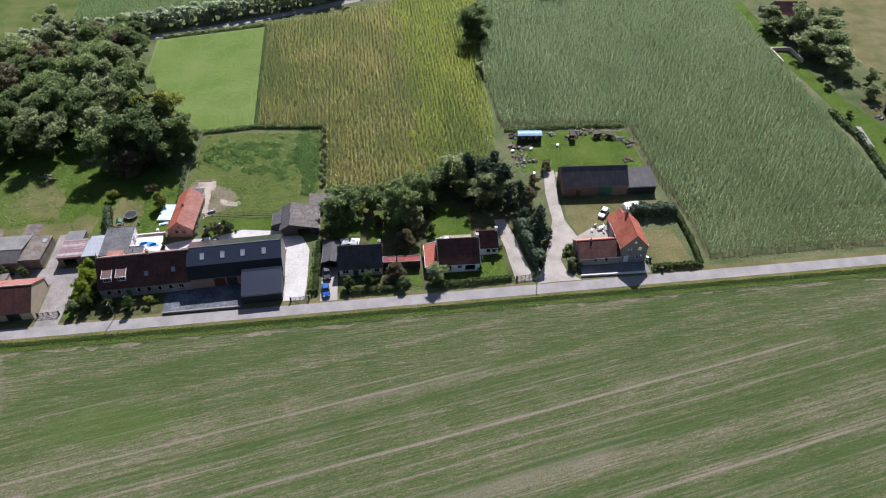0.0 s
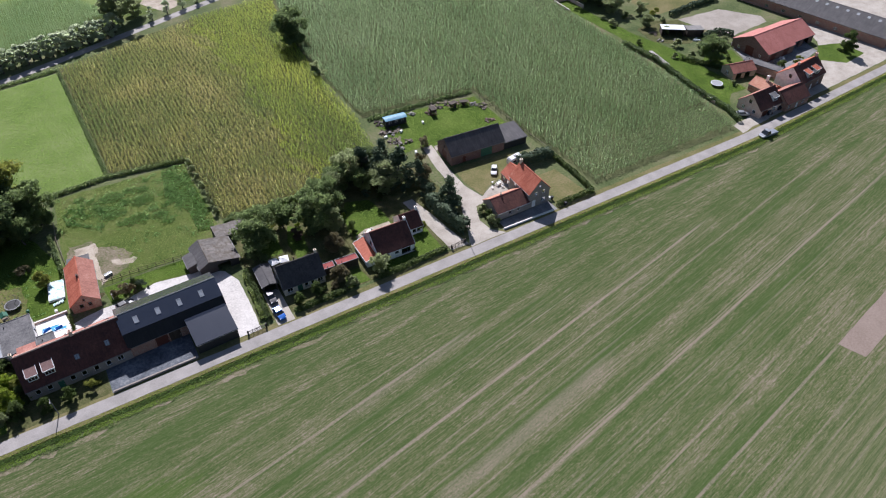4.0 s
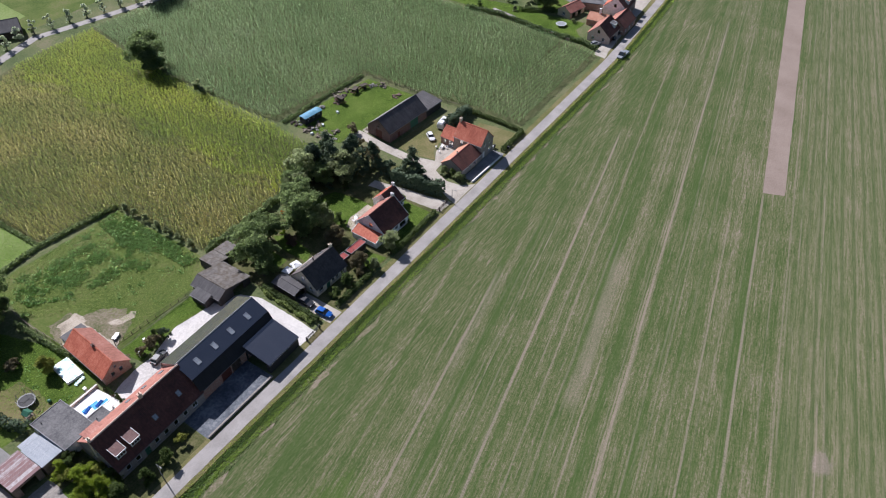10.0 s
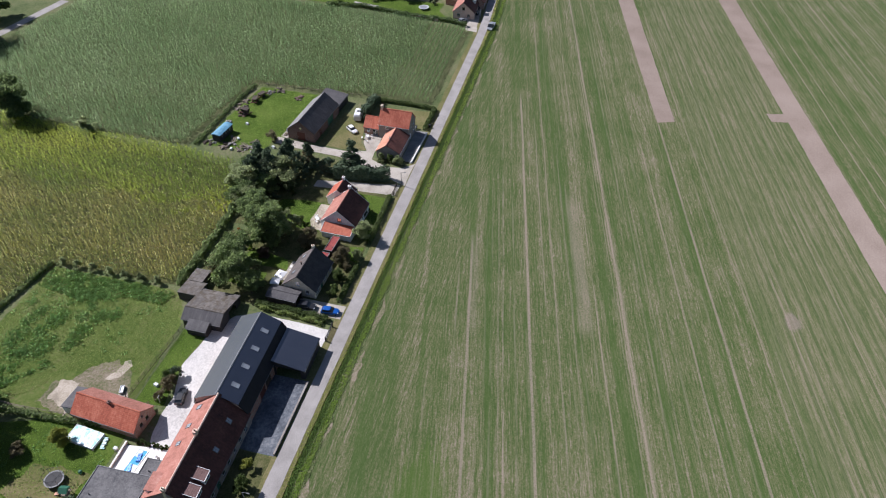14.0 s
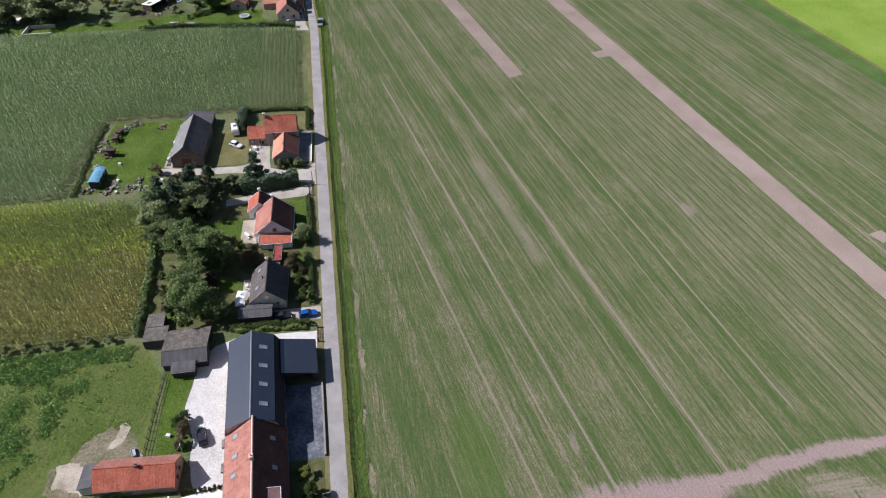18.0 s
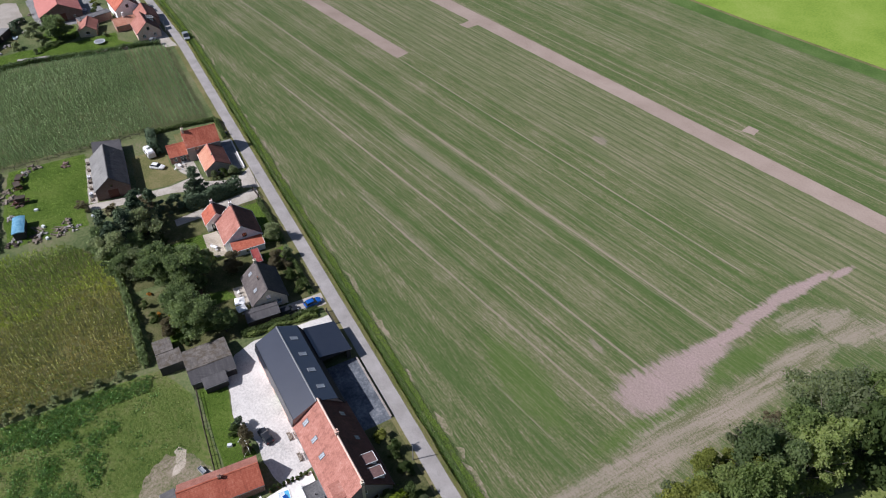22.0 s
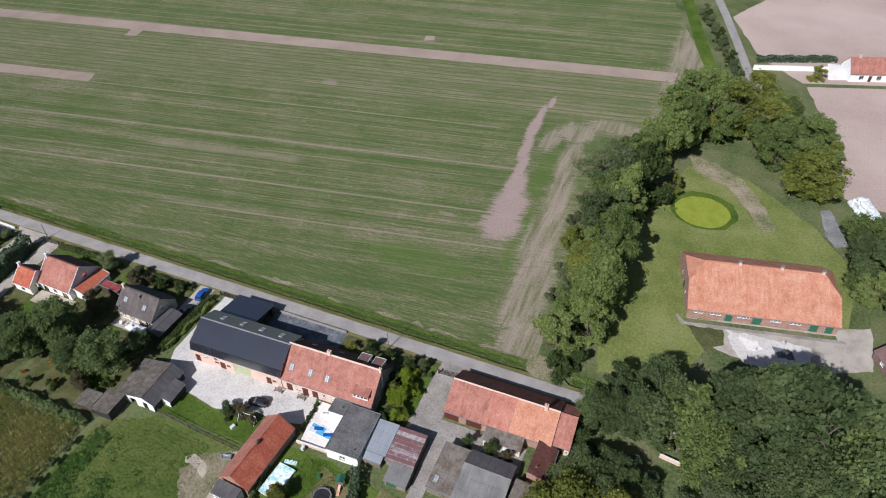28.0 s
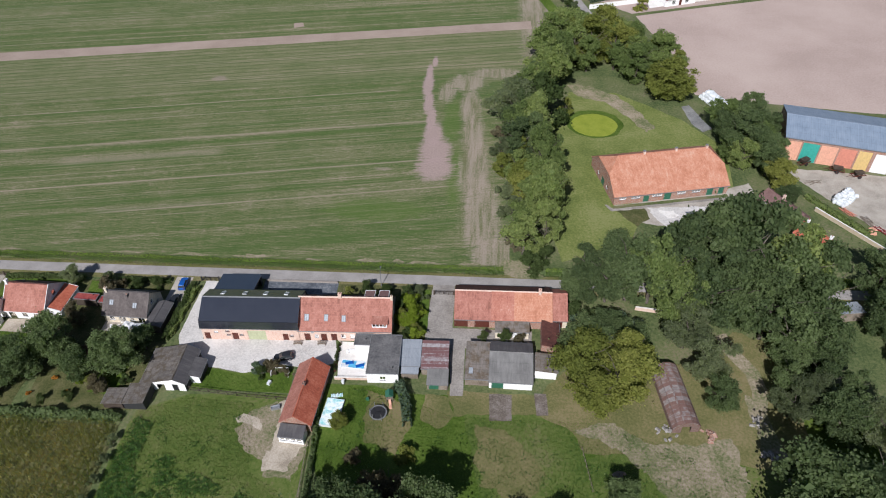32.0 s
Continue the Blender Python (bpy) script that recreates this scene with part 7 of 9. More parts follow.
        sx, zz = side * bulge, np.maximum(0.05, z * (1 + wave * np.sin(t * d * 1.1 + y0) + rng.normal(0, 0.06, n)))
        cs.append(np.stack([x0 + ux * t * d - uy * sx, y0 + uy * t * d + ux * sx, zz], 1))
        ns.append(np.stack([-uy * side, ux * side, np.where(z >= height - 1e-6, half + 0.5, 0.15)], 1) + rng.normal(0, 0.4, (n, 3)))
    ob = new("foliage", mesh_quads("foliage", cards(np.concatenate(cs), np.concatenate(ns), size), leaf))
    ob.parent = h
    return h


def herbs(name, poly, per_m2, size, tall, leaf, label, category, clump=0.0, seed=0, thresh=0.0, flat=1.0, lumps=0.0):
    """Low growth scattered over an outline, one object."""
    g = np.random.default_rng(seed)
    xs, ys = [p[0] for p in poly], [p[1] for p in poly]
    area = (max(xs) - min(xs)) * (max(ys) - min(ys))
    n = int(area * per_m2)
    x, y = g.uniform(min(xs), max(xs), n), g.uniform(min(ys), max(ys), n)
    px, py = np.array(poly), np.roll(np.array(poly), -1, axis=0)
    c = np.zeros(n, bool)
    for (x0, y0), (x1, y1) in zip(px, py):
        if y0 != y1:
            c ^= ((y0 > y) != (y1 > y)) & (x < (x1 - x0) * (y - y0) / (y1 - y0) + x0)
    if clump:
        spots = max(4, int(area * clump))
        near = np.full(n, 9.0)
        for cx, cy, r in zip(g.uniform(min(xs), max(xs), spots), g.uniform(min(ys), max(ys), spots), thresh * g.lognormal(0, 0.5, spots)):
            near = np.minimum(near, np.hypot(x - cx, (y - cy) * 1.2) / r)
        c &= near + g.normal(0, 0.28, n) < 1.0
    x, y = x[c], y[c]
    n = len(x)
    z = g.uniform(0.1, 1.0, n) ** 0.7 * tall
    if lumps:
        z *= 1 - lumps * (0.5 + 0.5 * np.sin(x * 2.1 + 1.7 * np.sin(y * 1.3)) * np.sin(y * 2.4 + 1.4 * np.sin(x * 0.9)))
    nm = np.stack([g.normal(0, 0.6, n), g.normal(0, 0.6, n), np.full(n, flat)], 1)
    me = mesh_quads(name, cards(np.stack([x, y, z], 1), nm, size, gen=g), leaf)
    return tagged(new(name, me), label, category, "", "stuff")


def maize(name, poly, leaf, label, row=0.75, space=0.55, tall=2.2, seed=0, along_x=False, leaves=7, lines=(), stray=0.14, side=0):
    """A stand of maize in rows: long arching leaves round every stalk."""
    g = np.random.default_rng(seed)
    P = np.array(poly, float)
    lo, hi = P.min(0), P.max(0)
    u = np.arange(lo[1 if along_x else 0], hi[1 if along_x else 0], row)
    v = np.arange(lo[0 if along_x else 1], hi[0 if along_x else 1], space)
    U, V = [q.ravel() for q in np.meshgrid(u, v)]
    U = U + g.normal(0, stray, len(U))
    V = V + g.uniform(-0.25, 0.25, len(V))
    x, y = (V, U) if along_x else (U + 0.0, V)
    n = len(x)
    c = np.zeros(n, bool)
    for (x0, y0), (x1, y1) in zip(P, np.roll(P, -1, axis=0)):
        if y0 != y1:
            c ^= ((y0 > y) != (y1 > y)) & (x < (x1 - x0) * (y - y0) / (y1 - y0) + x0)
    for a, w in lines:
        c &= np.abs(x - a) > w
    if side:
        # two varieties run into each other along an uneven line
        edge = np.where(y < 110, 11.4 + 0.036 * (y - 43), 13.8 - 0.064 * (y - 110))
        k = (x - edge) / 2.6 + 1.1 * np.sin(x * 0.9 + y * 0.35) + 0.8 * np.sin(y * 0.21 - x * 0.5) + 0.7 * np.sin(y * 1.3 + x * 2.1)
        c &= k * side > 0
    c &= g.random(n) < 0.96
    x, y = x[c], y[c]
    n = len(x)
    h = tall * (0.9 + 0.06 * np.sin(x * 0.21 + 2 * np.sin(y * 0.13)) + g.normal(0, 0.09, n))
    quads = []
    for i in range(leaves):
        a = g.uniform(0, 2 * np.pi, n)
        z0 = h * (0.4 + 0.55 * i / leaves)
        ln = g.uniform(0.32, 0.62, n)
        wd = g.uniform(0.06, 0.11, n)
        dx, dy = np.cos(a), np.sin(a)
        mid = np.stack([x + dx * ln * 0.55, y + dy * ln * 0.55, z0 + 0.22], 1)
        tip = np.stack([x + dx * ln, y + dy * ln, z0 - 0.12], 1)
        base = np.stack([x, y, z0], 1)
        s = np.stack([-dy * wd, dx * wd, np.zeros(n)], 1)
        quads.append(np.stack([base, mid - s, tip, mid + s], 1))
    a = g.uniform(0, 2 * np.pi, n)
    s = np.stack([np.cos(a) * 0.028, np.sin(a) * 0.028, np.zeros(n)], 1)
    base, top = np.stack([x, y, h * 0.1], 1), np.stack([x, y, h * 1.02], 1)
    quads.append(np.stack([base - s * 0.5, base + s * 0.5, top + s, top - s], 1))
    me = mesh_quads(name, np.concatenate(quads), leaf)
    return tagged(new(name, me), label, "maize", "", "stuff")

# ---- maize and low growth ----
maize("maize_ripe", [(-37.5, 151), (20, 168), (22, 110), (19, 43.3), (-14.6, 43.4), (-14.9, 74.5), (-35.6, 79.8)], "maize_ripe", "ripening maize, brown and yellow-green, in straight rows", 1.2, 0.45, 2.1, 1, stray=0.28, side=-1)
maize("maize_lime", [(2, 163.6), (16, 169), (47, 172), (42, 150), (38, 118), (36.8, 96), (36.2, 70), (33.4, 52), (24, 45), (14, 43.2), (3, 43.3), (5, 110)], "maize_lime", "lime-green maize in straight rows", 1.15, 0.45, 2.1, 2, stray=0.27, side=1)
maize("maize_green", [(48, 172), (147, 158), (142.4, 100), (140.6, 70), (138.5, 40), (136.4, 20), (79, 21), (77, 45), (77.6, 66.5), (38.6, 71), (38, 96), (39.4, 118), (43.5, 150)], "maize_green", "tall green maize filling the field", 0.8, 0.6, 2.3, 3, stray=0.3)
maize("maize_headland", [(78.8, 6.2), (133.2, 5.4), (136.2, 19.6), (79, 20.6)], "maize_green", "green maize rows along the road", 1.45, 0.45, 2.2, 4, along_x=True, stray=0.1)
maize("maize_far", [(-112, 142), (-69, 163), (-30, 181), (-12, 190), (-30, 226), (-70, 214), (-116, 190)], "maize_green", "green maize beyond the willows", 0.8, 0.6, 2.0, 21)


def bank(lo, hi, near, far, seed):
    """An uneven outline along the ditch between two distances from the road's middle."""
    n = lambda x, k: 0.75 * noise.noise((x * 0.16, k, seed)) + 0.5 * noise.noise((x * 0.5, k, seed + 5.0))
    xs = [lo + 2.0 * i for i in range(int((hi - lo) / 2.0) + 1)]
    return [(x, rc(x) - near + 0.5 * n(x, 0.0)) for x in xs] + [(x, rc(x) - far + 0.6 * n(x, 3.0)) for x in reversed(xs)]


for a, b, k in ((-180, -100, 0), (-90, 280, 1)):
    herbs("verge_grass", bank(a, b, 1.7, 2.9, 2.0), 34, 0.12, 0.08, "leaf_verge", "bright short grass between the road and the ditch", "grass", 0.0, 4 + 10 * k, flat=0.4)
    # the near bank's shade is put into darker leaves
    herbs("ditch_growth", bank(a, b, 2.8, 4.1, 6.0), 46, 0.17, 0.34, "leaf_bank", "rough growth in the ditch, coloured dark as in shade", "reeds", 0.0, 5 + 10 * k, flat=1.4)
    # the far bank catches the sun, painted as brighter leaves
    herbs("ditch_reeds", bank(a, b, 4.0, 5.2, 9.0), 44, 0.16, 0.26, "leaf_reed", "lush growth on the ditch's field side, coloured bright as in sun", "reeds", 0.0, 6 + 10 * k, flat=1.6)
    herbs("ditch_tufts", bank(a, b, 4.9, 5.7, 12.0), 34, 0.15, 0.22, "leaf_rush", "grey-green tufts along the field's edge", "grass", 0.5, 7 + 10 * k, 1.0, flat=1.8)
edge_gen = random.Random(17)
at = -86.0
while at < 150:
    n = edge_gen.uniform(3, 13)
    y = -6.1 + edge_gen.uniform(-0.35, 0.35)
    w = edge_gen.uniform(0.35, 1.0)
    patch("bare_edge", [(at, y), (at + n * 0.3, y + w), (at + n, y + w * 0.5), (at + n * 0.7, y - w)], 0.045, "track", "bare brown earth along the field's edge", "soil", 0.5, 0.6, follow=True)
    at += n + edge_gen.uniform(-1, 7)
herbs("paddock_weeds", [(-51, 74.5), (-30, 74.5), (-20, 66), (-24, 48), (-40, 56), (-50, 62)], 44, 0.2, 0.95, "leaf_weed", "nettles and thistles growing in patches", "weeds", 0.06, 7, 1.3, flat=0.8, lumps=0.85)
herbs("paddock_weeds", [(-21.5, 43), (-16.8, 41), (-17, 74), (-23, 74), (-25, 62), (-21.5, 52)], 44, 0.2, 1.1, "leaf_weed", "dense weeds along the paddock's edge", "weeds", 0.25, 8, 1.5, flat=0.8, lumps=0.85)
herbs("paddock_weeds", [(-50, 62), (-42, 56), (-40, 64), (-44, 74), (-51, 74)], 44, 0.2, 0.8, "leaf_weed", "weeds under the trees' edge", "weeds", 0.12, 13, 1.0, flat=0.8, lumps=0.85)
herbs("pasture_grass", [(-77, 143), (-38.9, 149.5), (-36.6, 79.5), (-52.5, 78.6), (-65.5, 96), (-76.4, 118)], 24, 0.13, 0.07, "leaf_pasture", "dense short grass of the pasture", "grass", 0.0, 31, flat=0.3)
herbs("paddock_grass", [(-50.6, 75), (-16.8, 74), (-16.8, 46), (-17.4, 40), (-26, 36), (-40, 37), (-43, 52), (-48.6, 55), (-52.8, 60)], 40, 0.10, 0.07, "leaf_paddock", "uneven grass of the paddock", "grass", 0.0, 32, flat=0.3)
for i, poly in enumerate(([(-110, 38), (-80, 38), (-63, 31.8), (-58.2, 31.8), (-58.2, 44), (-53.8, 46), (-58, 60), (-80, 92), (-118, 98), (-150, 60), (-136, 50)], [(40.5, 46.4), (48, 46.4), (49, 43.9), (67, 42.6), (74.6, 42.9), (75, 62.6), (52, 65), (40.5, 64.6)], [(11.4, 18.6), (21.8, 21.4), (22, 24), (21, 31.6), (15.6, 33.4), (12, 27)],
                          [(-45.6, 28.3), (-36, 30.2), (-26, 29), (-26.3, 33.8), (-46, 34)],
                          [(139.6, 14), (148, 20.6), (155.4, 20.6), (154, 36.4), (154.8, 53.8), (151.4, 70), (149.6, 95), (151, 149), (146.6, 149), (145.2, 95), (145.8, 60), (142.2, 28)], [(10.8, 4.6), (28.4, 4.6), (28.6, 14), (23, 11.4), (22.6, 7.2), (11.6, 7.4)])):
    herbs("lawn_grass", poly, 26, 0.11, 0.08, "leaf_grass", "short lawn grass with uneven growth", "grass", 0.0, 40 + i, flat=0.3)

herbs("paddock_tufts", [(-50.6, 75), (-16.8, 74), (-16.8, 46), (-17.4, 40), (-26, 36), (-38, 37), (-40, 52), (-46, 58), (-52.8, 60)], 12, 0.2, 0.3, "leaf_weed", "tufts of coarse grass in the paddock", "grass", 0.12, 52, 0.6, flat=0.5)
herbs("lawn_tufts", [(-110, 38), (-80, 38), (-63, 32.4), (-58.6, 32.4), (-58.6, 44), (-54.4, 46), (-58, 60), (-80, 92), (-118, 98), (-150, 60), (-136, 50)], 8, 0.2, 0.18, "leaf_weed", "coarse tufts in the rough lawn", "grass", 0.12, 53, 0.6, flat=0.5)

# ---- trees ----
# the tall group behind the stable
for k, x, y, h, w in (("maple", -61, 73, 16.5, 0.85), ("oak", -63, 64, 14, 0.95), ("oak", -55.5, 66, 12.5, 0.9), ("brown", -69, 57, 8.5, 1.1), ("oak", -60, 60, 9, 0.9), ("maple", -68, 77, 13, 0.8), ("oak", -66, 70, 13, 0.9), ("brown", -74, 68, 9, 0.9)):
    tree(k, x, y, h, w, "trees behind the stable")
for k, x, y, h, w in (("oak", -57.6, 67, 11, 1.0), ("oak", -63, 70, 14, 1.0), ("oak", -69.4, 66, 14.5, 1.0), ("oak", -75.6, 62.6, 13, 1.0), ("poplar_dark", -66, 61.4, 11, 1.3)):
    tree(k, x, y, h, w, "trees behind the stable")
# grey and brown kinds also give these distant crowns a hazy tone
wood([(-78, 74), (-72, 96), (-78, 120), (-88, 136), (-120, 128), (-150, 104), (-140, 72), (-100, 68)], 7.5, ["oak", "grey", "oak", "grey", "oak", "brown", "oak"], (9, 14.5), (0.85, 1.1), 3, "old trees north of the lawn")
tree("copper", -83.5, 125, 12, 1.0, "old trees north of the lawn")
tree("maple", -122, 82, 14, 1.0, "old trees north of the lawn")
for k, x, y, h in (("brown", -95, 137, 11), ("grey", -116, 152, 11), ("grey", -110, 146, 10), ("oak", -83, 141, 10), ("oak", -90, 146, 9)):
    tree(k, x, y, h, 1.0, "old trees north of the lawn")
# willows along the lane
for i in range(54):
    x = -126 + 2.1 * i
    tree("willow", x, 155.6 + (x + 69) * 0.27 + (2.2 if i % 2 else 0), 6.4 + 0.5 * (i % 3), 1.3, "willows along the lane")
for i in range(14):
    x = 0 + 6.6 * i
    tree("willow", x, 176.6 + 0.38 * min(x, 30) - max(0, x - 34) * 0.22, 5.4, 0.95, "willows along the lane")
tree("grey", -11, 179.4, 16, 0.95, label="tall silvery tree beside the lane")
tree("grey", -5, 184, 10, 1.0)
# lone tree in the maize
tree("oak", 38.6, 127.8, 13.5, 1.05, label="lone dark green tree standing in the maize")
tree("bush_grey", 37.5, 102, 5, 0.9)
# the belt between the field and the old farm
belt = random.Random(21)
for i in range(17):
    y = -5 - 6.1 * i
    x = -96.0 - 0.02 * (y + 50) - (0 if y > -70 else (-70 - y) * 0.35)
    front = ["bush", "poplar", "poplar", "poplar", "poplar_light", "poplar_light", "poplar", "poplar_dark", "grey", "poplar", "poplar_dark", "grey", "poplar", "poplar_light", "poplar_dark", "poplar", "poplar"][i]
    back = ["bush", "poplar", "lime", "poplar", "poplar", "lime", "poplar", "poplar_dark", "poplar", "lime"][i % 10]
    tree(front, x + belt.uniform(0.6, 2.6), y + belt.uniform(-1, 1), 5 if i == 0 else belt.uniform(9, 16), belt.uniform(1.05, 1.35), "belt of trees beside the field")
    tree(back, x - belt.uniform(2.6, 4.2), y - 3, 5 if i == 0 else belt.uniform(14.5, 20), (0.62 if back == "lime" else 0.88) * belt.uniform(0.95, 1.15), "belt of trees beside the field")
    if i % 2:
        tree(["bush_brown", "bush_grey", "bush", "bush_light"][i // 2 % 4], x + belt.uniform(3.2, 4.6), y + belt.uniform(-2, 2), belt.uniform(3.5, 6), 1.0, "scrub before the belt of trees")
tree("maple", -109.4, -75, 7, 0.9, label="small golden-green tree beside the pond")
wood([(-108, -98), (-106, -118), (-118, -130), (-134, -128), (-148, -102), (-144, -88), (-134, -96), (-124, -108)], 6.0, ["poplar", "lime", "maple", "lime", "poplar", "poplar_light"], (10, 17), (0.9, 1.25), 5, "wood behind the pond")
# trees between the old farm and the road
for k, x, y, h, w in (("oak", -108, 4.6, 9.9, 0.95), ("poplar_dark", -113, 5.0, 14.3, 1.05), ("poplar_dark", -117.5, 4.4, 18.2, 1.05), ("poplar", -122.5, 4.8, 22.0, 0.95), ("poplar_dark", -127.5, 4.2, 24.2, 0.9), ("poplar_dark", -132, 5.4, 28.6, 0.86), ("poplar_dark", -136.6, 4.6, 30.3, 0.86), ("poplar_dark", -141, 6.4, 30.3, 0.84),
                      ("poplar_dark", -145.4, 8.6, 28.6, 0.86), ("poplar", -150, 8.0, 25.9, 0.9), ("poplar_dark", -154, 11.6, 23.1, 0.95), ("poplar_dark", -134.2, 10.4, 22.0, 0.95), ("oak", -139.6, 11.6, 18.7, 0.8), ("poplar_dark", -145, 14.4, 19.8, 1.0), ("poplar_dark", -150.4, 14.8, 18.7, 1.05), ("lime", -127.6, 10.6, 16.0, 0.8), ("poplar_dark", -147.6, 20.4, 15.4, 1.1), ("oak", -153, 20, 13.2, 0.95)):
    tree(k, x, y, h, w, "wood beside the old farm")
# a few shrubs grow here; the rest are added to blacken the shaded ground
for k, x, y, h, w in (("bush_dark", -107, 14.4, 4.4, 1.2), ("bush", -111, 12.4, 4.8, 1.2), ("oak", -111.4, 16.4, 7.5, 1.1), ("bush_dark", -114.6, 13.4, 4.2, 1.3), ("oak", -116, 18.6, 8, 1.0), ("bush_dark", -118.4, 15.4, 4.2, 1.2), ("bush", -106, 10.6, 4, 1.1)):
    tree(k, x, y, h, w, "undergrowth in the shade of the wood")
wood([(-110, -3.6), (-126, -3.6), (-154, -3.6), (-156, -8), (-124, -7.5), (-112, -6)], 6.0, ["poplar_dark", "oak", "poplar", "lime"], (8, 13), (1.0, 1.25), 18, "wood beside the old farm")
wood([(-140, 58), (-150, 56), (-196, 58), (-196, 72), (-160, 70), (-141, 68)], 5.2, ["oak", "poplar_dark", "oak"], (15, 19), (1.1, 1.3), 31, "tall trees north of the clearing")
wood([(-144, 22), (-156, 21), (-158.5, 30), (-160, 40), (-150, 40), (-145, 36)], 5.0, ["oak", "poplar_dark", "oak", "grey"], (8, 12.5), (1.0, 1.2), 9, "wood beside the old farm")
wood([(-170, 6), (-176, -4), (-200, 0), (-210, 40), (-172, 20)], 7.5, ["oak", "lime"], (10, 13), (1.0, 1.2), 12, "wood beside the old farm")
wood([(-152, -52), (-156, -70), (-166, -74), (-170, -60), (-164, -44)], 5.0, ["lime", "oak"], (8, 11), (1.0, 1.1), 10, "trees beside the steel barn")
tree("maple", -164.6, -42.0, 8.5, 1.15)
for k, x, y, h, w in (("maple", -106, 27, 12.5, 1.1), ("maple", -112, 31, 13.5, 1.1), ("oak", -107.5, 20, 9, 1.2), ("maple", -107, 35, 10, 1.1), ("maple", -114, 25, 12.5, 1.1), ("grey", -128, 18, 11, 1.1), ("grey", -131, 25, 10, 1.1), ("oak", -132, 33, 8, 1.0), ("oak", -110, 56, 7, 1.1)):
    tree(k, x, y, h, w, "garden trees west of the sheds")
# gardens
for k, x, y, h, w in (("pine", 32, 34, 12, 1.25), ("pine", 28, 38, 11, 1.3), ("grey", 20, 42, 10, 0.9), ("oak", 26, 44, 8, 1.0), ("pine", 24, 41, 11, 1.3), ("pine", 31, 42, 10, 1.3), ("oak", 16, 40, 8, 1.1), ("oak", 22, 36, 7, 1.0), ("grey", 27, 33, 9, 1.0), ("pine", 36, 30, 9, 1.1), ("pine", 38, 18, 10, 1.25), ("brown", 38.5, 31, 6, 0.9), ("bush_dark", 36, 24, 4.5, 1.0),
                      ("oak", 4, 28, 11.5, 1.0), ("oak", 9, 33, 10.5, 1.0), ("oak", -2.4, 32.6, 7.5, 1.0), ("grey", 14, 38, 8, 1.0), ("grey", 8, 24, 7, 0.9), ("oak", -9.5, 29.5, 9.8, 1.2), ("oak", -13, 24.5, 6.2, 1.0), ("brown", -8, 36, 4.5, 1.0), ("brown", 5, 18, 6, 0.9), ("grey", 11.5, 5.5, 5.5, 0.9), ("brown", 2.0, 8.2, 4.5, 1.1)):
    tree(k, x, y, h, w, "garden trees")
g2 = random.Random(4)
for x, y, k in ((-5, 34, "bush_light"), (-2, 38, "bush"), (3, 39, "bush"), (12, 30, "bush"), (12, 22, "bush"), (22, 34, "bush_dark"), (24, 30, "bush"), (-12, 33, "bush"), (-4, 6.5, "bush"), (-9, 6, "bush"), (0, 6, "bush_brown"), (3.5, 5, "bush_grey"), (-1, 27, "bush_copper"), (44.6, 6.5, "bush_grey"), (44.8, 9, "bush"), (44.6, 11.4, "bush_grey"), (22, 9.5, "bush"), (27.5, 14, "bush_light"),
                (-68, 6, "bush"), (-66.5, 10, "bush"), (-68.5, 14, "bush_gold"), (-67.5, 8, "bush_gold"),  (-70.5, 17, "bush_light"), (-66.8, 13, "bush_light"), (-69, 18, "bush"), (-68, 20, "bush"), (-63, 5, "bush"), (-58.5, 5, "bush"), (-54, 6, "bush_light"), (-71, 5.5, "bush_grey"), (-48, 30.8, "bush_brown"), (-44.5, 29.6, "bush_brown"), (-40, 30, "bush"), (-85.5, 18.6, "bush"), (-90, 18.8, "bush"), (-93, 18.5, "bush_brown"),
                (64.2, 22.5, "bush_dark"), (67, 23, "bush_dark"), (46.5, 46, "bush_brown"), (42, 40, "bush_brown"), (40.5, 36, "bush_brown")):
    tree(k, x, y, g2.uniform(2.6, 3.4) if k == "bush_gold" or x < -62 and y < 21 else g2.uniform(1.8, 3.2), g2.uniform(0.9, 1.2), "garden shrubs")
tree("bush", 206.5, 19.5, 7, 0.9, label="large round green tree on a grass island")
# mostly grey crowns, picked to colour in the haze over far trees
for x, y, h, w in ((159.4, 39.4, 9.5, 1.3), (157.5, 96, 10, 1.2), (160, 72, 5, 1.2), (166, 82, 5, 1.2), (158, 90, 9, 1.3), (161, 99, 11, 1.2), (155, 103, 10, 1.3), (163, 110, 11, 1.2), (169, 118, 10, 1.2), (158, 116, 12, 1.3), (150, 124, 9, 1.2), (162, 64, 3, 1.2)):
    tree(g2.choice(["oak", "grey", "grey"]), x, y, h, w, "trees behind the neighbouring farm")
for x, y, h in ((163, 76, 2.4), (168, 72, 2.2), (171, 79, 2.6), (158, 82, 2.4), (175, 46, 2.0), (186, 23.5, 2.2), (166, 37.5, 1.8), (154, 24, 1.6), (147, 62, 2.0), (151, 48, 1.8), (178, 24, 2.6)):
    tree(g2.choice(["bush", "bush_grey", "bush_light"]), x, y, h, 1.2, "shrubs behind the neighbouring farm")
hedge("dark_hedge", [(174.6, 74.4), (188, 76), (202.6, 76.4)], 0.8, 1.8, "leaf_dark", "dark hedge along the riding ground", 14, 0.4)
hedge("dark_hedge", [(171, 54), (179.6, 54.4), (182.4, 49.6)], 0.8, 1.8, "leaf_dark", "hedge beside the white-roofed shed", 14, 0.4)
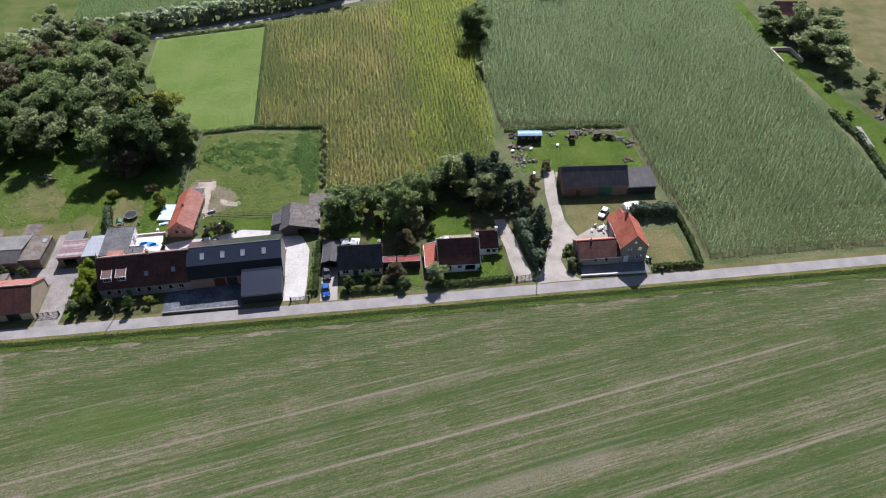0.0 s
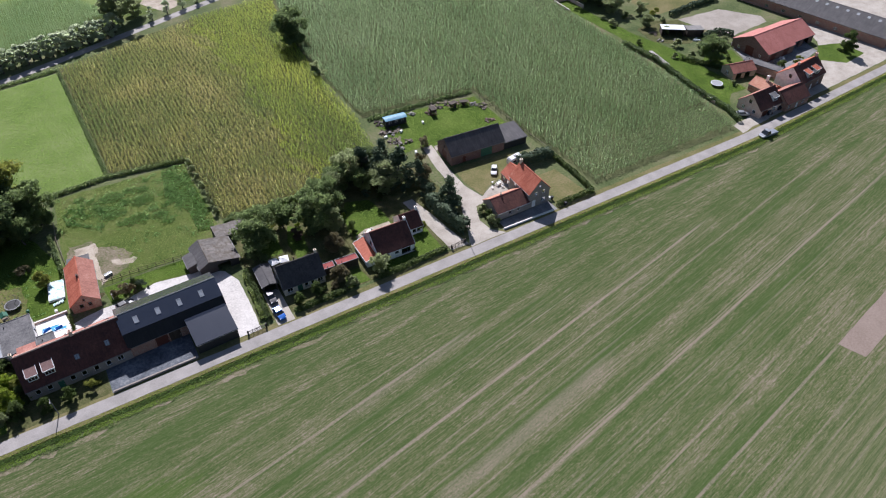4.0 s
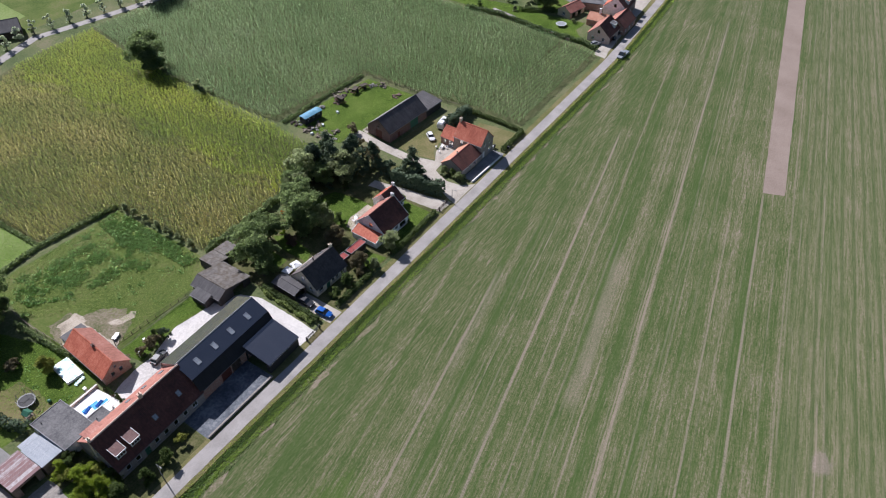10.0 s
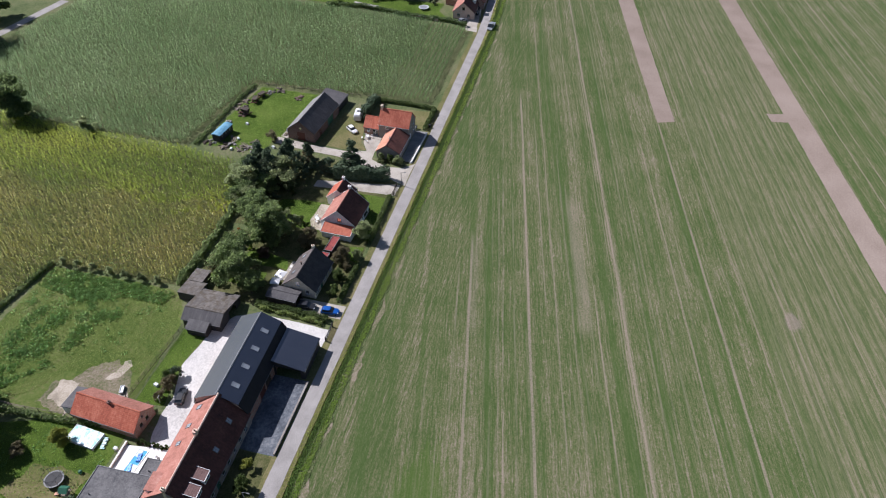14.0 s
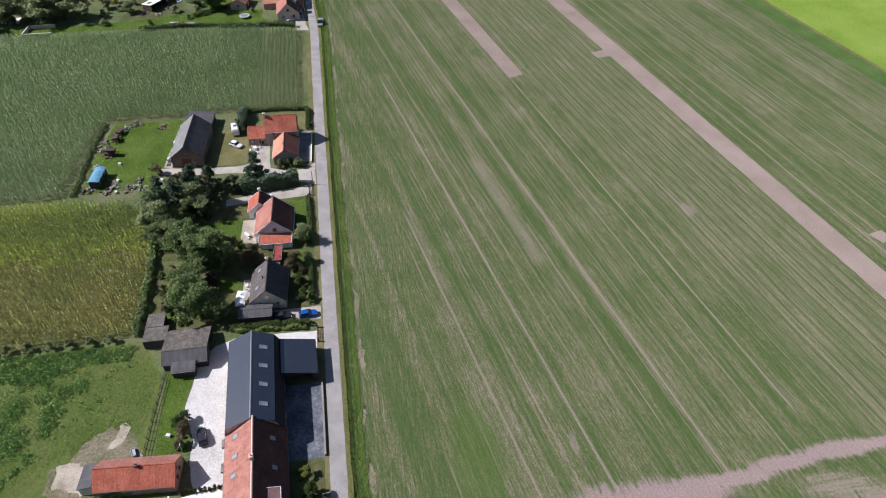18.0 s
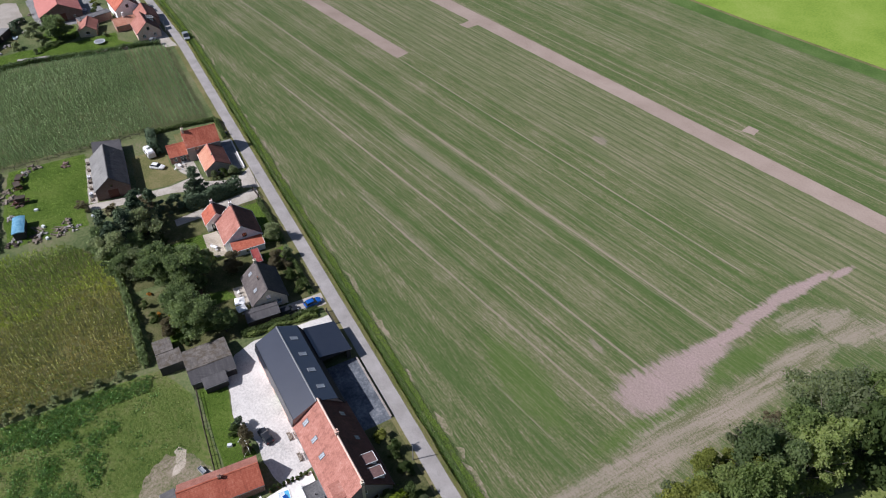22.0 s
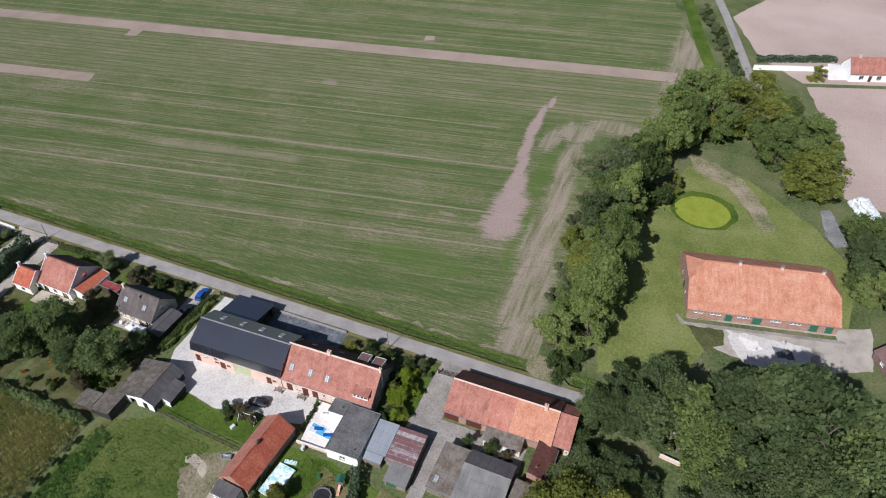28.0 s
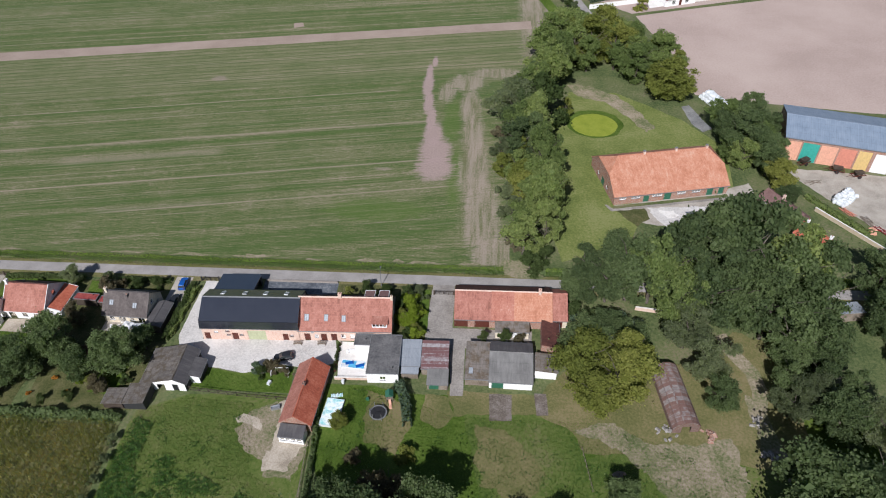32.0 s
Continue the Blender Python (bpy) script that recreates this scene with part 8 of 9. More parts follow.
hedge("dark_hedge", [(155.9, 142), (154.8, 113)], 0.8, 2.0, "leaf_dark", "dark hedge beside the far house", 14, 0.4)
hedge("dark_hedge", [(152, 47), (155, 41), (158.5, 34)], 0.7, 1.4, "leaf_hedge", "garden hedge behind the neighbouring farm", 14, 0.35)
for x, y, h in ((163, 47, 3.4), (168, 49, 3.0), (158, 54, 2.6), (175, 47, 2.4), (156, 45, 2.2), (150, 80, 2.4)):
    tree("bush_grey", x, y, h, 1.3, "shrubs behind the neighbouring farm")
tree("oak", 80, 176, 14, 1.25)
tree("oak", 100, 185, 12, 1.2)

# ---- hedges ----
hedge("tall_hedge", [(-68.6, 31.6), (-70.4, 36), (-71.2, 41)], 0.8, 2.4, "leaf_dark", "dark evergreen hedge between the lawn and the sheds", 18, 0.32)
hedge("hedge", [(10, 3.6), (29.2, 4.2)], 0.45, 1.1, "leaf_hedge", "clipped low hedge before the white cottage")
hedge("hedge", [(-11, 3.9), (1.6, 3.9)], 0.45, 1.1, "leaf_hedge", "clipped low hedge before the brick house")
hedge("tall_hedge", [(36.6, 6.5), (35.4, 14), (34.4, 22)], 1.1, 3.6, "leaf_dark", "tall dark conifer hedge along a drive", 18, 0.4)
hedge("hedge", [(63.2, 3.6), (75.2, 3.4), (76.2, 12), (76.4, 24)], 0.5, 1.2, "leaf_hedge", "clipped hedge round a small lawn")
hedge("tall_hedge", [(64.5, 24), (76, 23)], 1.2, 2.8, "leaf_dark", "dense dark hedge behind the house", 18, 0.4)
hedge("hedge", [(-16.9, 4.5), (-16.6, 12), (-16.2, 22)], 0.55, 1.4, "leaf_hedge", "garden hedge beside the gravel yard")
hedge("hedge", [(-18.0, 5.2), (-17.4, 12), (-16.8, 21)], 0.5, 1.0, "leaf_mid", "loose shrub row beside the gravel yard", wave=0.35)
hedge("field_hedge", [(-52, 77), (-36.5, 78.4), (-15.4, 75.6)], 0.5, 0.9, "leaf_oak", "dark hedge line between pasture and paddock", 20, 0.35)
hedge("field_hedge", [(-36.6, 79), (-38.4, 151)], 0.4, 0.8, "leaf_oak", "thin hedge beside the maize", 14, 0.35)
hedge("field_hedge", [(-76, 145.5), (-38.4, 152)], 0.5, 0.9, "leaf_oak", "low hedge at the pasture's far end", 14, 0.35)
for i in range(7):
    tree("bush_grey", -15.6, 47.5 + 4.2 * i, 2.2, 0.9, "willow scrub beside the maize")
hedge("field_hedge", [(-15, 42.2), (4, 42.0), (14, 42.4), (28, 44.5)], 0.6, 1.6, "leaf_oak", "wild hedge between the gardens and the maize", 18, 0.4, wave=0.3)
hedge("field_hedge", [(137.2, 7), (139.6, 14), (139.8, 27), (143.6, 50), (142.6, 66)], 0.7, 1.5, "leaf_oak", "trimmed hedge beside the green maize", 14, 0.4)
hedge("bank_hedge", [(39, 67.5), (58, 67), (76, 65.5)], 0.4, 1.0, "leaf_oak", "scrub along the barn lawn", 14, 0.35, wave=0.3)
hedge("scrub", [(-52.2, 32), (-54, 46), (-54.5, 60)], 0.35, 1.2, "leaf_oak", "scrub along the paddock fence", 14, 0.35, wave=0.3)

# along the farm lane beyond the wood
for i in range(9):
    f = i / 8
    tree(["bush_grey", "bush", "bush_grey"][i % 3], -104 - 15.5 * f, -203 + 48 * f, 4.2 + 0.5 * (i % 3), 0.9, "bushes along the farm lane")
tree("bush_light", -146, -161.5, 5.0, 0.9, label="round green tree before the white house")
hedge("dark_hedge", [(-126, -168), (-140, -173.6), (-152.5, -178.6)], 0.9, 2.0, "leaf_dark", "long dark clipped hedge beside the white house", 12, 0.45)
tree("bush_brown", -41.6, 28.7, 3.4, 1.05, label="round brownish shrub beside the courtyard")
tree("bush_dark", -38.8, 29.2, 2.8, 0.9, label="dark evergreen beside the courtyard")
tree("bush_light", -71.4, 47.4, 2.6, 1.2, label="small golden bush on the lawn")
tree("bush_brown", -61.6, 48.6, 2.4, 1.4, label="low brownish bush on the lawn")
tree("maple", -58.2, 41.8, 4.6, 0.9, label="small fruit tree on the lawn beside the stable")

for x, y, h in ((-68.5, 9.2, 4.6), (-70.4, 11.6, 4.0), (-69.4, 14.6, 4.8), (-70.6, 18.2, 3.8)):
    tree("golden", x, y, h, 1.5, "golden columns beside the yard")
tree("maple", -89.6, -43.4, 7.5, 0.95, "belt of trees beside the field")
tree("maple", -95.4, -47.6, 10, 0.6, "belt of trees beside the field")
tree("bush_grey", -89.4, -54, 5.0, 1.1, "belt of trees beside the field")
tree("bush_brown", -89.0, -61, 4.2, 1.2, "belt of trees beside the field")
tree("bush_grey", -90.5, -33, 4.6, 1.2, "belt of trees beside the field")
for x, y, h in ((-156, -56, 11), (-160, -60, 12), (-163, -54, 10)):
    tree("poplar_dark", x, y, h, 1.4, "trees beside the steel barn")
tree("oak", -165, -34, 6, 1.2, "trees beside the steel barn")
hedge("hedge", [(-171.5, -37.5), (-176, -30.5), (-182, -22)], 0.9, 0.9, "leaf_mid", "low green hedge along the farmyard wall", 16, 0.35)
for k, x, y, h in (("bush_gold", -3, 34, 1.4), ("bush_gold", 1, 31.5, 1.2), ("bush_flower", 3, 33.5, 1.0), ("bush_flower", -1, 36.5, 0.9), ("bush_gold", 12.6, 29, 1.3), ("bush_light", -7.5, 33, 1.6), ("bush_flower", 6.5, 37.5, 0.9)):
    tree(k, x, y, h, 1.2, "flowering shrubs in the garden")
for k, x, y, h in (("poplar_dark", -109, -3.8, 9), ("oak", -105.5, 4.0, 7)):
    tree(k, x, y, h, 1.2, "wood beside the old farm")

# ---- loose things ----
def loft(sections, closed=True):
    """A skin through rings of the same number of points, capped at both ends."""
    s = Shape()
    n = len(sections[0])
    s.face(list(reversed(sections[0])))
    for a, b in zip(sections, sections[1:]):
        for i in range(n):
            j = (i + 1) % n
            s.face([a[i], a[j], b[j], b[i]])
    s.face(sections[-1])
    return s


def car(m, colour, label, kind="hatch", group=""):
    """A car along local x, its front at +x: body, glass, wheels, lights and bumpers."""
    L, W = {"hatch": (4.1, 1.75), "estate": (4.5, 1.8), "van": (4.9, 1.9), "pickup": (5.2, 1.95), "truck": (6.4, 2.15)}[kind]
    c = thing("car", m, label, "car" if kind != "van" else "van", group)
    h = W / 2

    def ring(x, w, z0, z1, tuck=0.10):
        return [(x, -w + 0.06, z0), (x, w - 0.06, z0), (x, w, z0 + 0.22), (x, w - 0.02, z1 - 0.08), (x, w - tuck, z1), (x, -w + tuck, z1), (x, -w + 0.02, z1 - 0.08), (x, -w, z0 + 0.22)]

    hood = 0.92 if kind != "van" else 1.15
    body = loft([ring(-L / 2, h - 0.14, 0.35, 0.75), ring(-L / 2 + 0.12, h - 0.02, 0.26, 0.95), ring(-L / 2 + 0.8, h, 0.24, 0.98), ring(0.2, h, 0.24, 0.98), ring(L / 2 - 1.1, h, 0.24, hood), ring(L / 2 - 0.3, h - 0.05, 0.26, hood - 0.14), ring(L / 2, h - 0.2, 0.34, 0.66)])
    part("body", body, colour, c)
    top = {"hatch": 1.48, "estate": 1.5, "van": 1.95, "pickup": 1.7, "truck": 2.1}[kind]
    rear = -L / 2 + (0.25 if kind not in ("pickup", "truck") else L - 3.2)
    front = L / 2 - (1.15 if kind != "van" else 0.7)

    def slab(x, w, z):
        return [(x, -w, z), (x, w, z)]

    lo = [(rear, -h + 0.08, 0.95), (front, -h + 0.08, hood - 0.02), (front, h - 0.08, hood - 0.02), (rear, h - 0.08, 0.95)]
    hi = [(rear + 0.35, -h + 0.24, top - 0.04), (front - 0.75, -h + 0.24, top - 0.04), (front - 0.75, h - 0.24, top - 0.04), (rear + 0.35, h - 0.24, top - 0.04)]
    part("glass", Shape().hexa(lo, hi), "car_glass", c)
    part("roof", loft([[(rear + 0.3, -h + 0.3, top - 0.06), (rear + 0.3, h - 0.3, top - 0.06), (rear + 0.34, h - 0.3, top - 0.01), (rear + 0.34, -h + 0.3, top - 0.01)], [(rear + 0.5, -h + 0.22, top - 0.05), (rear + 0.5, h - 0.22, top - 0.05), (rear + 0.5, h - 0.26, top + 0.02), (rear + 0.5, -h + 0.26, top + 0.02)],
                       [(front - 0.85, -h + 0.22, top - 0.05), (front - 0.85, h - 0.22, top - 0.05), (front - 0.85, h - 0.26, top + 0.01), (front - 0.85, -h + 0.26, top + 0.01)], [(front - 0.7, -h + 0.3, top - 0.07), (front - 0.7, h - 0.3, top - 0.07), (front - 0.7, h - 0.32, top - 0.03), (front - 0.7, -h + 0.32, top - 0.03)]]), colour, c)
    for x in (-L / 2 + 0.75, L / 2 - 0.8):
        for y in (-h + 0.02, h - 0.02):
            sg = 1 if y > 0 else -1
            w = part("wheel", Shape().tube((x, y - sg * 0.18, 0.31), (x, y + sg * 0.02, 0.31), 0.31, 0.31, 14), "black", c)
            part("rim", Shape().tube((x, y + sg * 0.0, 0.31), (x, y + sg * 0.03, 0.31), 0.19, 0.17, 10), "steel", w)
    for y in (-h + 0.3, h - 0.3):
        part("headlight", Shape().box(L / 2 - 0.22, y - 0.16, 0.6, L / 2 - 0.08, y + 0.16, 0.74), "film", c)
        part("tail_light", Shape().box(-L / 2 - 0.0, y - 0.12, 0.7, -L / 2 + 0.1, y + 0.12, 0.88), "red_paint", c)
        sg = 1 if y > 0 else -1
        part("mirror", Shape().box(front - 0.5, sg * (h + 0.02) - 0.09, 0.98, front - 0.36, sg * (h + 0.02) + 0.09, 1.12), "black", c)
    return c


car(pose(-14.4, 4.8, 0.045, 0, 0, -84), "car_blue", "bright blue hatchback parked on the short drive")
car(pose(-14.2, 10.6, 0.045, 0, 0, -88), "car_black", "black estate car with pale roof under the carport's edge", "estate")
car(pose(-43.3, 25.4, 0.04, 0, 0, 12), "car_black", "dark hatchback parked in the gravel courtyard")
car(pose(138.8, -2.6 + rc(138.8) * 0, 0.03, 0, 0, 176), "car_silver", "silver flatbed truck standing on the grass verge", "truck")
car(pose(148.8, 6.4, 0.04, 0, 0, 80), "car_black", "dark car parked before the farm", "hatch")
car(pose(154.0, 7.2, 0.04, 0, 0, 80), "car_black", "dark estate parked before the farm", "estate")
car(pose(141.2, 9.2, 0.04, 0, 0, -30), "car_silver", "grey car beside the hedge", "hatch")
car(pose(57.4, 24.8, 0.03, 0, 0, 232), "car_white", "white hatchback parked on the lawn by the barn")
car(pose(-190.5, -27.5, 0.03, 0, 0, 70), "car_white", "white van in the machine yard", "van")


def fence(path, label, height=1.1, gap=2.4, rails=2, wood="wood"):
    f = thing("fence", Matrix(), label, "fence")
    for (x0, y0), (x1, y1) in zip(path, path[1:]):
        d = math.hypot(x1 - x0, y1 - y0)
        n = max(1, round(d / gap))
        for i in range(n + 1):
            x, y = x0 + (x1 - x0) * i / n, y0 + (y1 - y0) * i / n
            part("post", Shape().tube((x, y, -0.2), (x, y, height), 0.07, 0.06, 6), wood, f)
        for k in range(rails):
            z = height * (0.9 - 0.42 * k)
            for i in range(n):
                a, b = i / n, (i + 1) / n
                part("rail", Shape().tube((x0 + (x1 - x0) * a, y0 + (y1 - y0) * a, z), (x0 + (x1 - x0) * b, y0 + (y1 - y0) * b, z + 0.02), 0.045, 0.045, 5), wood, f)
    return f


fence([(-26, 34.5), (-36, 35.4), (-46.2, 36.0)], "weathered wooden post-and-rail fence beside the paddock", 1.25, 2.2, 3, "dark_wood")
fence([(-52.6, 45.5), (-53.2, 57), (-52, 76)], "old wooden fence along the paddock", 1.0, 3.0)
fence([(-13.5, 41.3), (-2, 41.6), (10, 41.6)], "low dark fence before the maize", 1.0, 2.6, 1, "dark_wood")
fence([(76.2, 64), (76.6, 46), (77.2, 26)], "wire fence with wooden posts beside the maize", 1.1, 3.0, 1)
fence([(30.4, 3.4), (28.9, 4.2)], "short wooden fence by the drive", 1.0, 1.0, 2, "dark_wood")
fence([(-104.4, 44), (-105.6, 52.5)], "row of rotten posts and logs", 0.7, 1.2, 1)


def gate(x0, y0, x1, y1, label, colour="dark_wood"):
    d = math.hypot(x1 - x0, y1 - y0)
    a = math.atan2(y1 - y0, x1 - x0)
    g = thing("gate", pose(x0, y0, 0, 0, 0, math.degrees(a)), label, "gate")
    for u in (0, d):
        part("gate_post", Shape().box(u - 0.14, -0.14, -0.1, u + 0.14, 0.14, 1.3, 0.02), colour, g)
    for half in (0, 1):
        u0, u1 = 0.18 + half * (d / 2 - 0.06), d / 2 - 0.06 + half * (d / 2 - 0.12)
        for z in (0.15, 0.5, 0.85, 1.12):
            part("bar", Shape().box(u0, -0.035, z, u1, 0.035, z + 0.07), colour, g)
        for k in range(3):
            u = u0 + (u1 - u0) * k / 2
            part("upright", Shape().box(u - 0.04, -0.05, 0.1, u + 0.04, 0.05, 1.22), colour, g)
    return g


gate(-22.4, 2.8, -18.2, 2.9, "dark metal farm gate beside the gravel yard", "black")
gate(30.2, 3.6, 34.4, 3.9, "dark wooden gate across the drive")
gate(-78.4, 4.6, -73.8, 4.7, "dark timber gate to the yard")


def low_wall(x0, y0, x1, y1, h, colour, label, cap="slab"):
    d = math.hypot(x1 - x0, y1 - y0)
    a = math.degrees(math.atan2(y1 - y0, x1 - x0))
    w = thing("garden_wall", pose(x0, y0, 0, 0, 0, a), label, "wall")
    part("wall_body", Shape().box(0, -0.12, -0.1, d, 0.12, h), colour, w)
    n = max(1, round(d / 1.0))
    for i in range(n):
        part("coping", Shape().box(d * i / n + 0.01, -0.17, h, d * (i + 1) / n - 0.01, 0.17, h + 0.07), cap, w)
    return w


low_wall(-50.8, 2.2, -33.6, 2.3, 0.5, "brick_grey", "low brick wall between forecourt and road", "brick_grey")
low_wall(45.6, 2.9, 61.2, 2.4, 0.45, "white_wall", "low white wall along the road", "slab")
low_wall(-119.5, 7.2, -125.2, 8.0, 1.0, "brick_pink", "short pale wall among the trees")
low_wall(-172.0, -31.5, -183.5, -15.5, 1.1, "brick_tan", "long boundary wall of the farmyard")
low_wall(143.4, 108, 150.4, 107.4, 1.3, "brick_pink", "broken wall of a roofless pen")
low_wall(143.0, 97.4, 143.2, 107.4, 1.3, "brick_pink", "broken wall of a roofless pen")
low_wall(150.6, 98, 150.4, 107, 1.3, "brick_pink", "broken wall of a roofless pen")
low_wall(139.0, 18.5, 140.6, 30, 1.0, "brick_pink", "brick garden wall beside the maize")

# the pool with its floats, set in the raised terrace
pool = thing("swimming_pool", pose(-58.3, 26.4, 0.3, 0, 0, -5), "narrow blue pool sunk in a pale terrace", "pool")
part("basin", Shape().box(-2.6, -1.05, 0.01, 2.6, -0.9, 0.09).box(-2.6, 0.9, 0.01, 2.6, 1.05, 0.09).box(-2.6, -0.9, 0.01, -2.45, 0.9, 0.09).box(2.45, -0.9, 0.01, 2.6, 0.9, 0.09), "white", pool)
part("water", Shape().box(-2.45, -0.9, 0.005, 2.45, 0.9, 0.04), "pool_blue", pool)
part("cover", Shape().box(-2.3, -0.85, 0.045, -0.6, 0.1, 0.07).box(0.9, -0.1, 0.045, 2.4, 0.85, 0.07), "film", pool, "folded white pool cover")
for k, (x, y, turn) in enumerate(((-1.4, 0.35, 20), (0.9, -0.25, 15))):
    sh = Shape()
    for j in range(4):
        sh.tube((-0.75, -0.27 + 0.18 * j, 0.12), (0.75, -0.27 + 0.18 * j, 0.12), 0.1, 0.1, 6)
    sh.tube((-0.85, -0.36, 0.14), (-0.85, 0.36, 0.14), 0.13, 0.13, 6)
    single("air_bed", sh, "car_blue", pose(-58.3 + x, 26.4 + y, 0.34, 0, 0, turn), "dark blue air bed floating in the pool", "float")
low_wall(-61.8, 30.0, -55.0, 30.2, 0.75, "brick_pink", "low wall round the raised terrace")


def tarp_pool():
    """A low above-ground pool under a rumpled pale cover."""
    t = thing("garden_pool", pose(-56.0, 38.6, 0, 0, 0, -6), "low rectangular pool with rumpled pale cyan cover", "pool")
    part("side_wall", Shape().box(-1.75, -3.2, 0, 1.75, -3.1, 0.6).box(-1.75, 3.1, 0, 1.75, 3.2, 0.6).box(-1.75, -3.1, 0, -1.65, 3.1, 0.6).box(1.65, -3.1, 0, 1.75, 3.1, 0.6), "film", t)
    s = Shape()
    n, m = 12, 20
    z = lambda i, j: 0.55 + 0.10 * noise.noise((i * 0.6, j * 0.5, 3.0)) + 0.05 * noise.noise((i * 1.7, j * 1.5, 8.0))
    P = lambda i, j: (-1.7 + 3.4 * i / n, -3.15 + 6.3 * j / m, z(i, j))
    for i in range(n):
        for j in range(m):
            s.face([P(i, j), P(i + 1, j), P(i + 1, j + 1), P(i, j + 1)])
    part("cover", s, "cyan_sheet", t)
    q = Shape()
    for k in range(8):
        q.box(-1.2 + 0.3 * k, 3.5 + 0.1 * (k % 3), 0, -0.95 + 0.3 * k, 4.3, 0.25 + 0.12 * (k % 2))
    single("tarpaulin", q, "cyan_sheet", pose(-56.2, 34.2, 0, 0, 0, 10) @ pose(0, -3.8, 0), "crumpled pale sheets lying on the lawn", "tarpaulin")


tarp_pool()


def trampoline(x, y, r=1.75, netted=True):
    t = thing("trampoline", pose(x, y, 0), "round black garden trampoline with grey rim" if netted else "round pale blue-grey garden trampoline on a lawn", "trampoline")
    n = 28
    pad = Shape()
    for i in range(n):
        a, b = 2 * math.pi * i / n, 2 * math.pi * (i + 1) / n
        pad.hexa([(r * 0.86 * math.cos(a), r * 0.86 * math.sin(a), 0.8), (r * math.cos(a), r * math.sin(a), 0.8), (r * math.cos(b), r * math.sin(b), 0.8), (r * 0.86 * math.cos(b), r * 0.86 * math.sin(b), 0.8)],
                 [(r * 0.86 * math.cos(a), r * 0.86 * math.sin(a), 0.86), (r * math.cos(a), r * math.sin(a), 0.86), (r * math.cos(b), r * math.sin(b), 0.86), (r * 0.86 * math.cos(b), r * 0.86 * math.sin(b), 0.86)])
    part("rim", pad, "lead" if netted else "film", t)
    part("mat", Shape().tube((0, 0, 0.79), (0, 0, 0.82), r * 0.86, r * 0.86, n), "black" if netted else "steel", t)
    for i in range(6):
        a = 2 * math.pi * i / 6
        part("leg", Shape().tube((r * 0.95 * math.cos(a), r * 0.95 * math.sin(a), 0), (r * 0.95 * math.cos(a), r * 0.95 * math.sin(a), 2.3 if netted else 0.8), 0.04), "steel", t)
        if not netted:
            continue
        b = 2 * math.pi * (i + 1) / 6
        part("top_rail", Shape().tube((r * 0.95 * math.cos(a), r * 0.95 * math.sin(a), 2.3), (r * 0.95 * math.cos(b), r * 0.95 * math.sin(b), 2.3), 0.03), "black", t)
    return t


trampoline(-65.2, 38.4)
trampoline(148.8, 26.8, 2.0, False)


def playhouse(x, y, turn):
    p = thing("playhouse", pose(x, y, 0, 0, 0, turn), "small timber play tower with green roof", "playhouse")
    for u in (-0.6, 0.6):
        for v in (-0.6, 0.6):
            part("post", Shape().box(u - 0.05, v - 0.05, 0, u + 0.05, v + 0.05, 1.9), "wood", p)
    part("deck", Shape().box(-0.7, -0.7, 0.9, 0.7, 0.7, 1.0), "wood", p)
    part("roof", Shape().face([(-0.8, -0.8, 1.9), (0.8, -0.8, 1.9), (0.8, 0, 2.5), (-0.8, 0, 2.5)]).face([(-0.8, 0.8, 1.9), (-0.8, 0, 2.5), (0.8, 0, 2.5), (0.8, 0.8, 1.9)]).face([(-0.8, -0.8, 1.9), (-0.8, 0, 2.5), (-0.8, 0.8, 1.9)]).face([(0.8, -0.8, 1.9), (0.8, 0.8, 1.9), (0.8, 0, 2.5)]), "green_paint", p)
    part("slide", Shape().hexa([(0.7, -0.25, 0.85), (2.4, -0.25, 0.05), (2.4, 0.25, 0.05), (0.7, 0.25, 0.85)], [(0.7, -0.25, 0.95), (2.4, -0.25, 0.13), (2.4, 0.25, 0.13), (0.7, 0.25, 0.95)]), "orange_paint", p)
    return p


playhouse(-67.0, 34.6, 100)


def parasol(x, y, r, z, turn, label="square white parasol standing on the terrace"):
    p = thing("parasol", pose(x, y, 0), label, "parasol")
    part("pole", Shape().tube((0, 0, 0), (0, 0, z), 0.03), "steel", p)
    part("base", Shape().tube((0, 0, 0.04), (0, 0, 0.14), 0.28, 0.24, 12), "lead", p)
    n = 4
    s = Shape()
    for i in range(n):
        a, b = 2 * math.pi * i / n + turn, 2 * math.pi * (i + 1) / n + turn
        s.face([(0, 0, z + 0.35), (r * math.cos(a), r * math.sin(a), z - 0.1), (r * math.cos(b), r * math.sin(b), z - 0.1)])
        s.face([(r * math.cos(a), r * math.sin(a), z - 0.1), (r * math.cos(a), r * math.sin(a), z - 0.25), (r * math.cos(b), r * math.sin(b), z - 0.25), (r * math.cos(b), r * math.sin(b), z - 0.1)])
        part("rib", Shape().tube((0, 0, z + 0.3), (r * math.cos(a), r * math.sin(a), z - 0.14), 0.015, 0.01, 4), "steel", p)
    part("canopy", s, "white", p)
    return p


parasol(-7.3, 19.6, 1.6, 2.1, 0.6)
parasol(-9.7, 19.9, 1.5, 2.1, 0.9)


def garden_table(x, y, turn, label):
    t = thing("garden_table", pose(x, y, 0, 0, 0, turn), label, "table")
    for k in range(4):
        part("slat", Shape().box(-0.75, -0.42 + 0.21 * k, 0.70, 0.75, -0.24 + 0.21 * k, 0.74), "white", t)
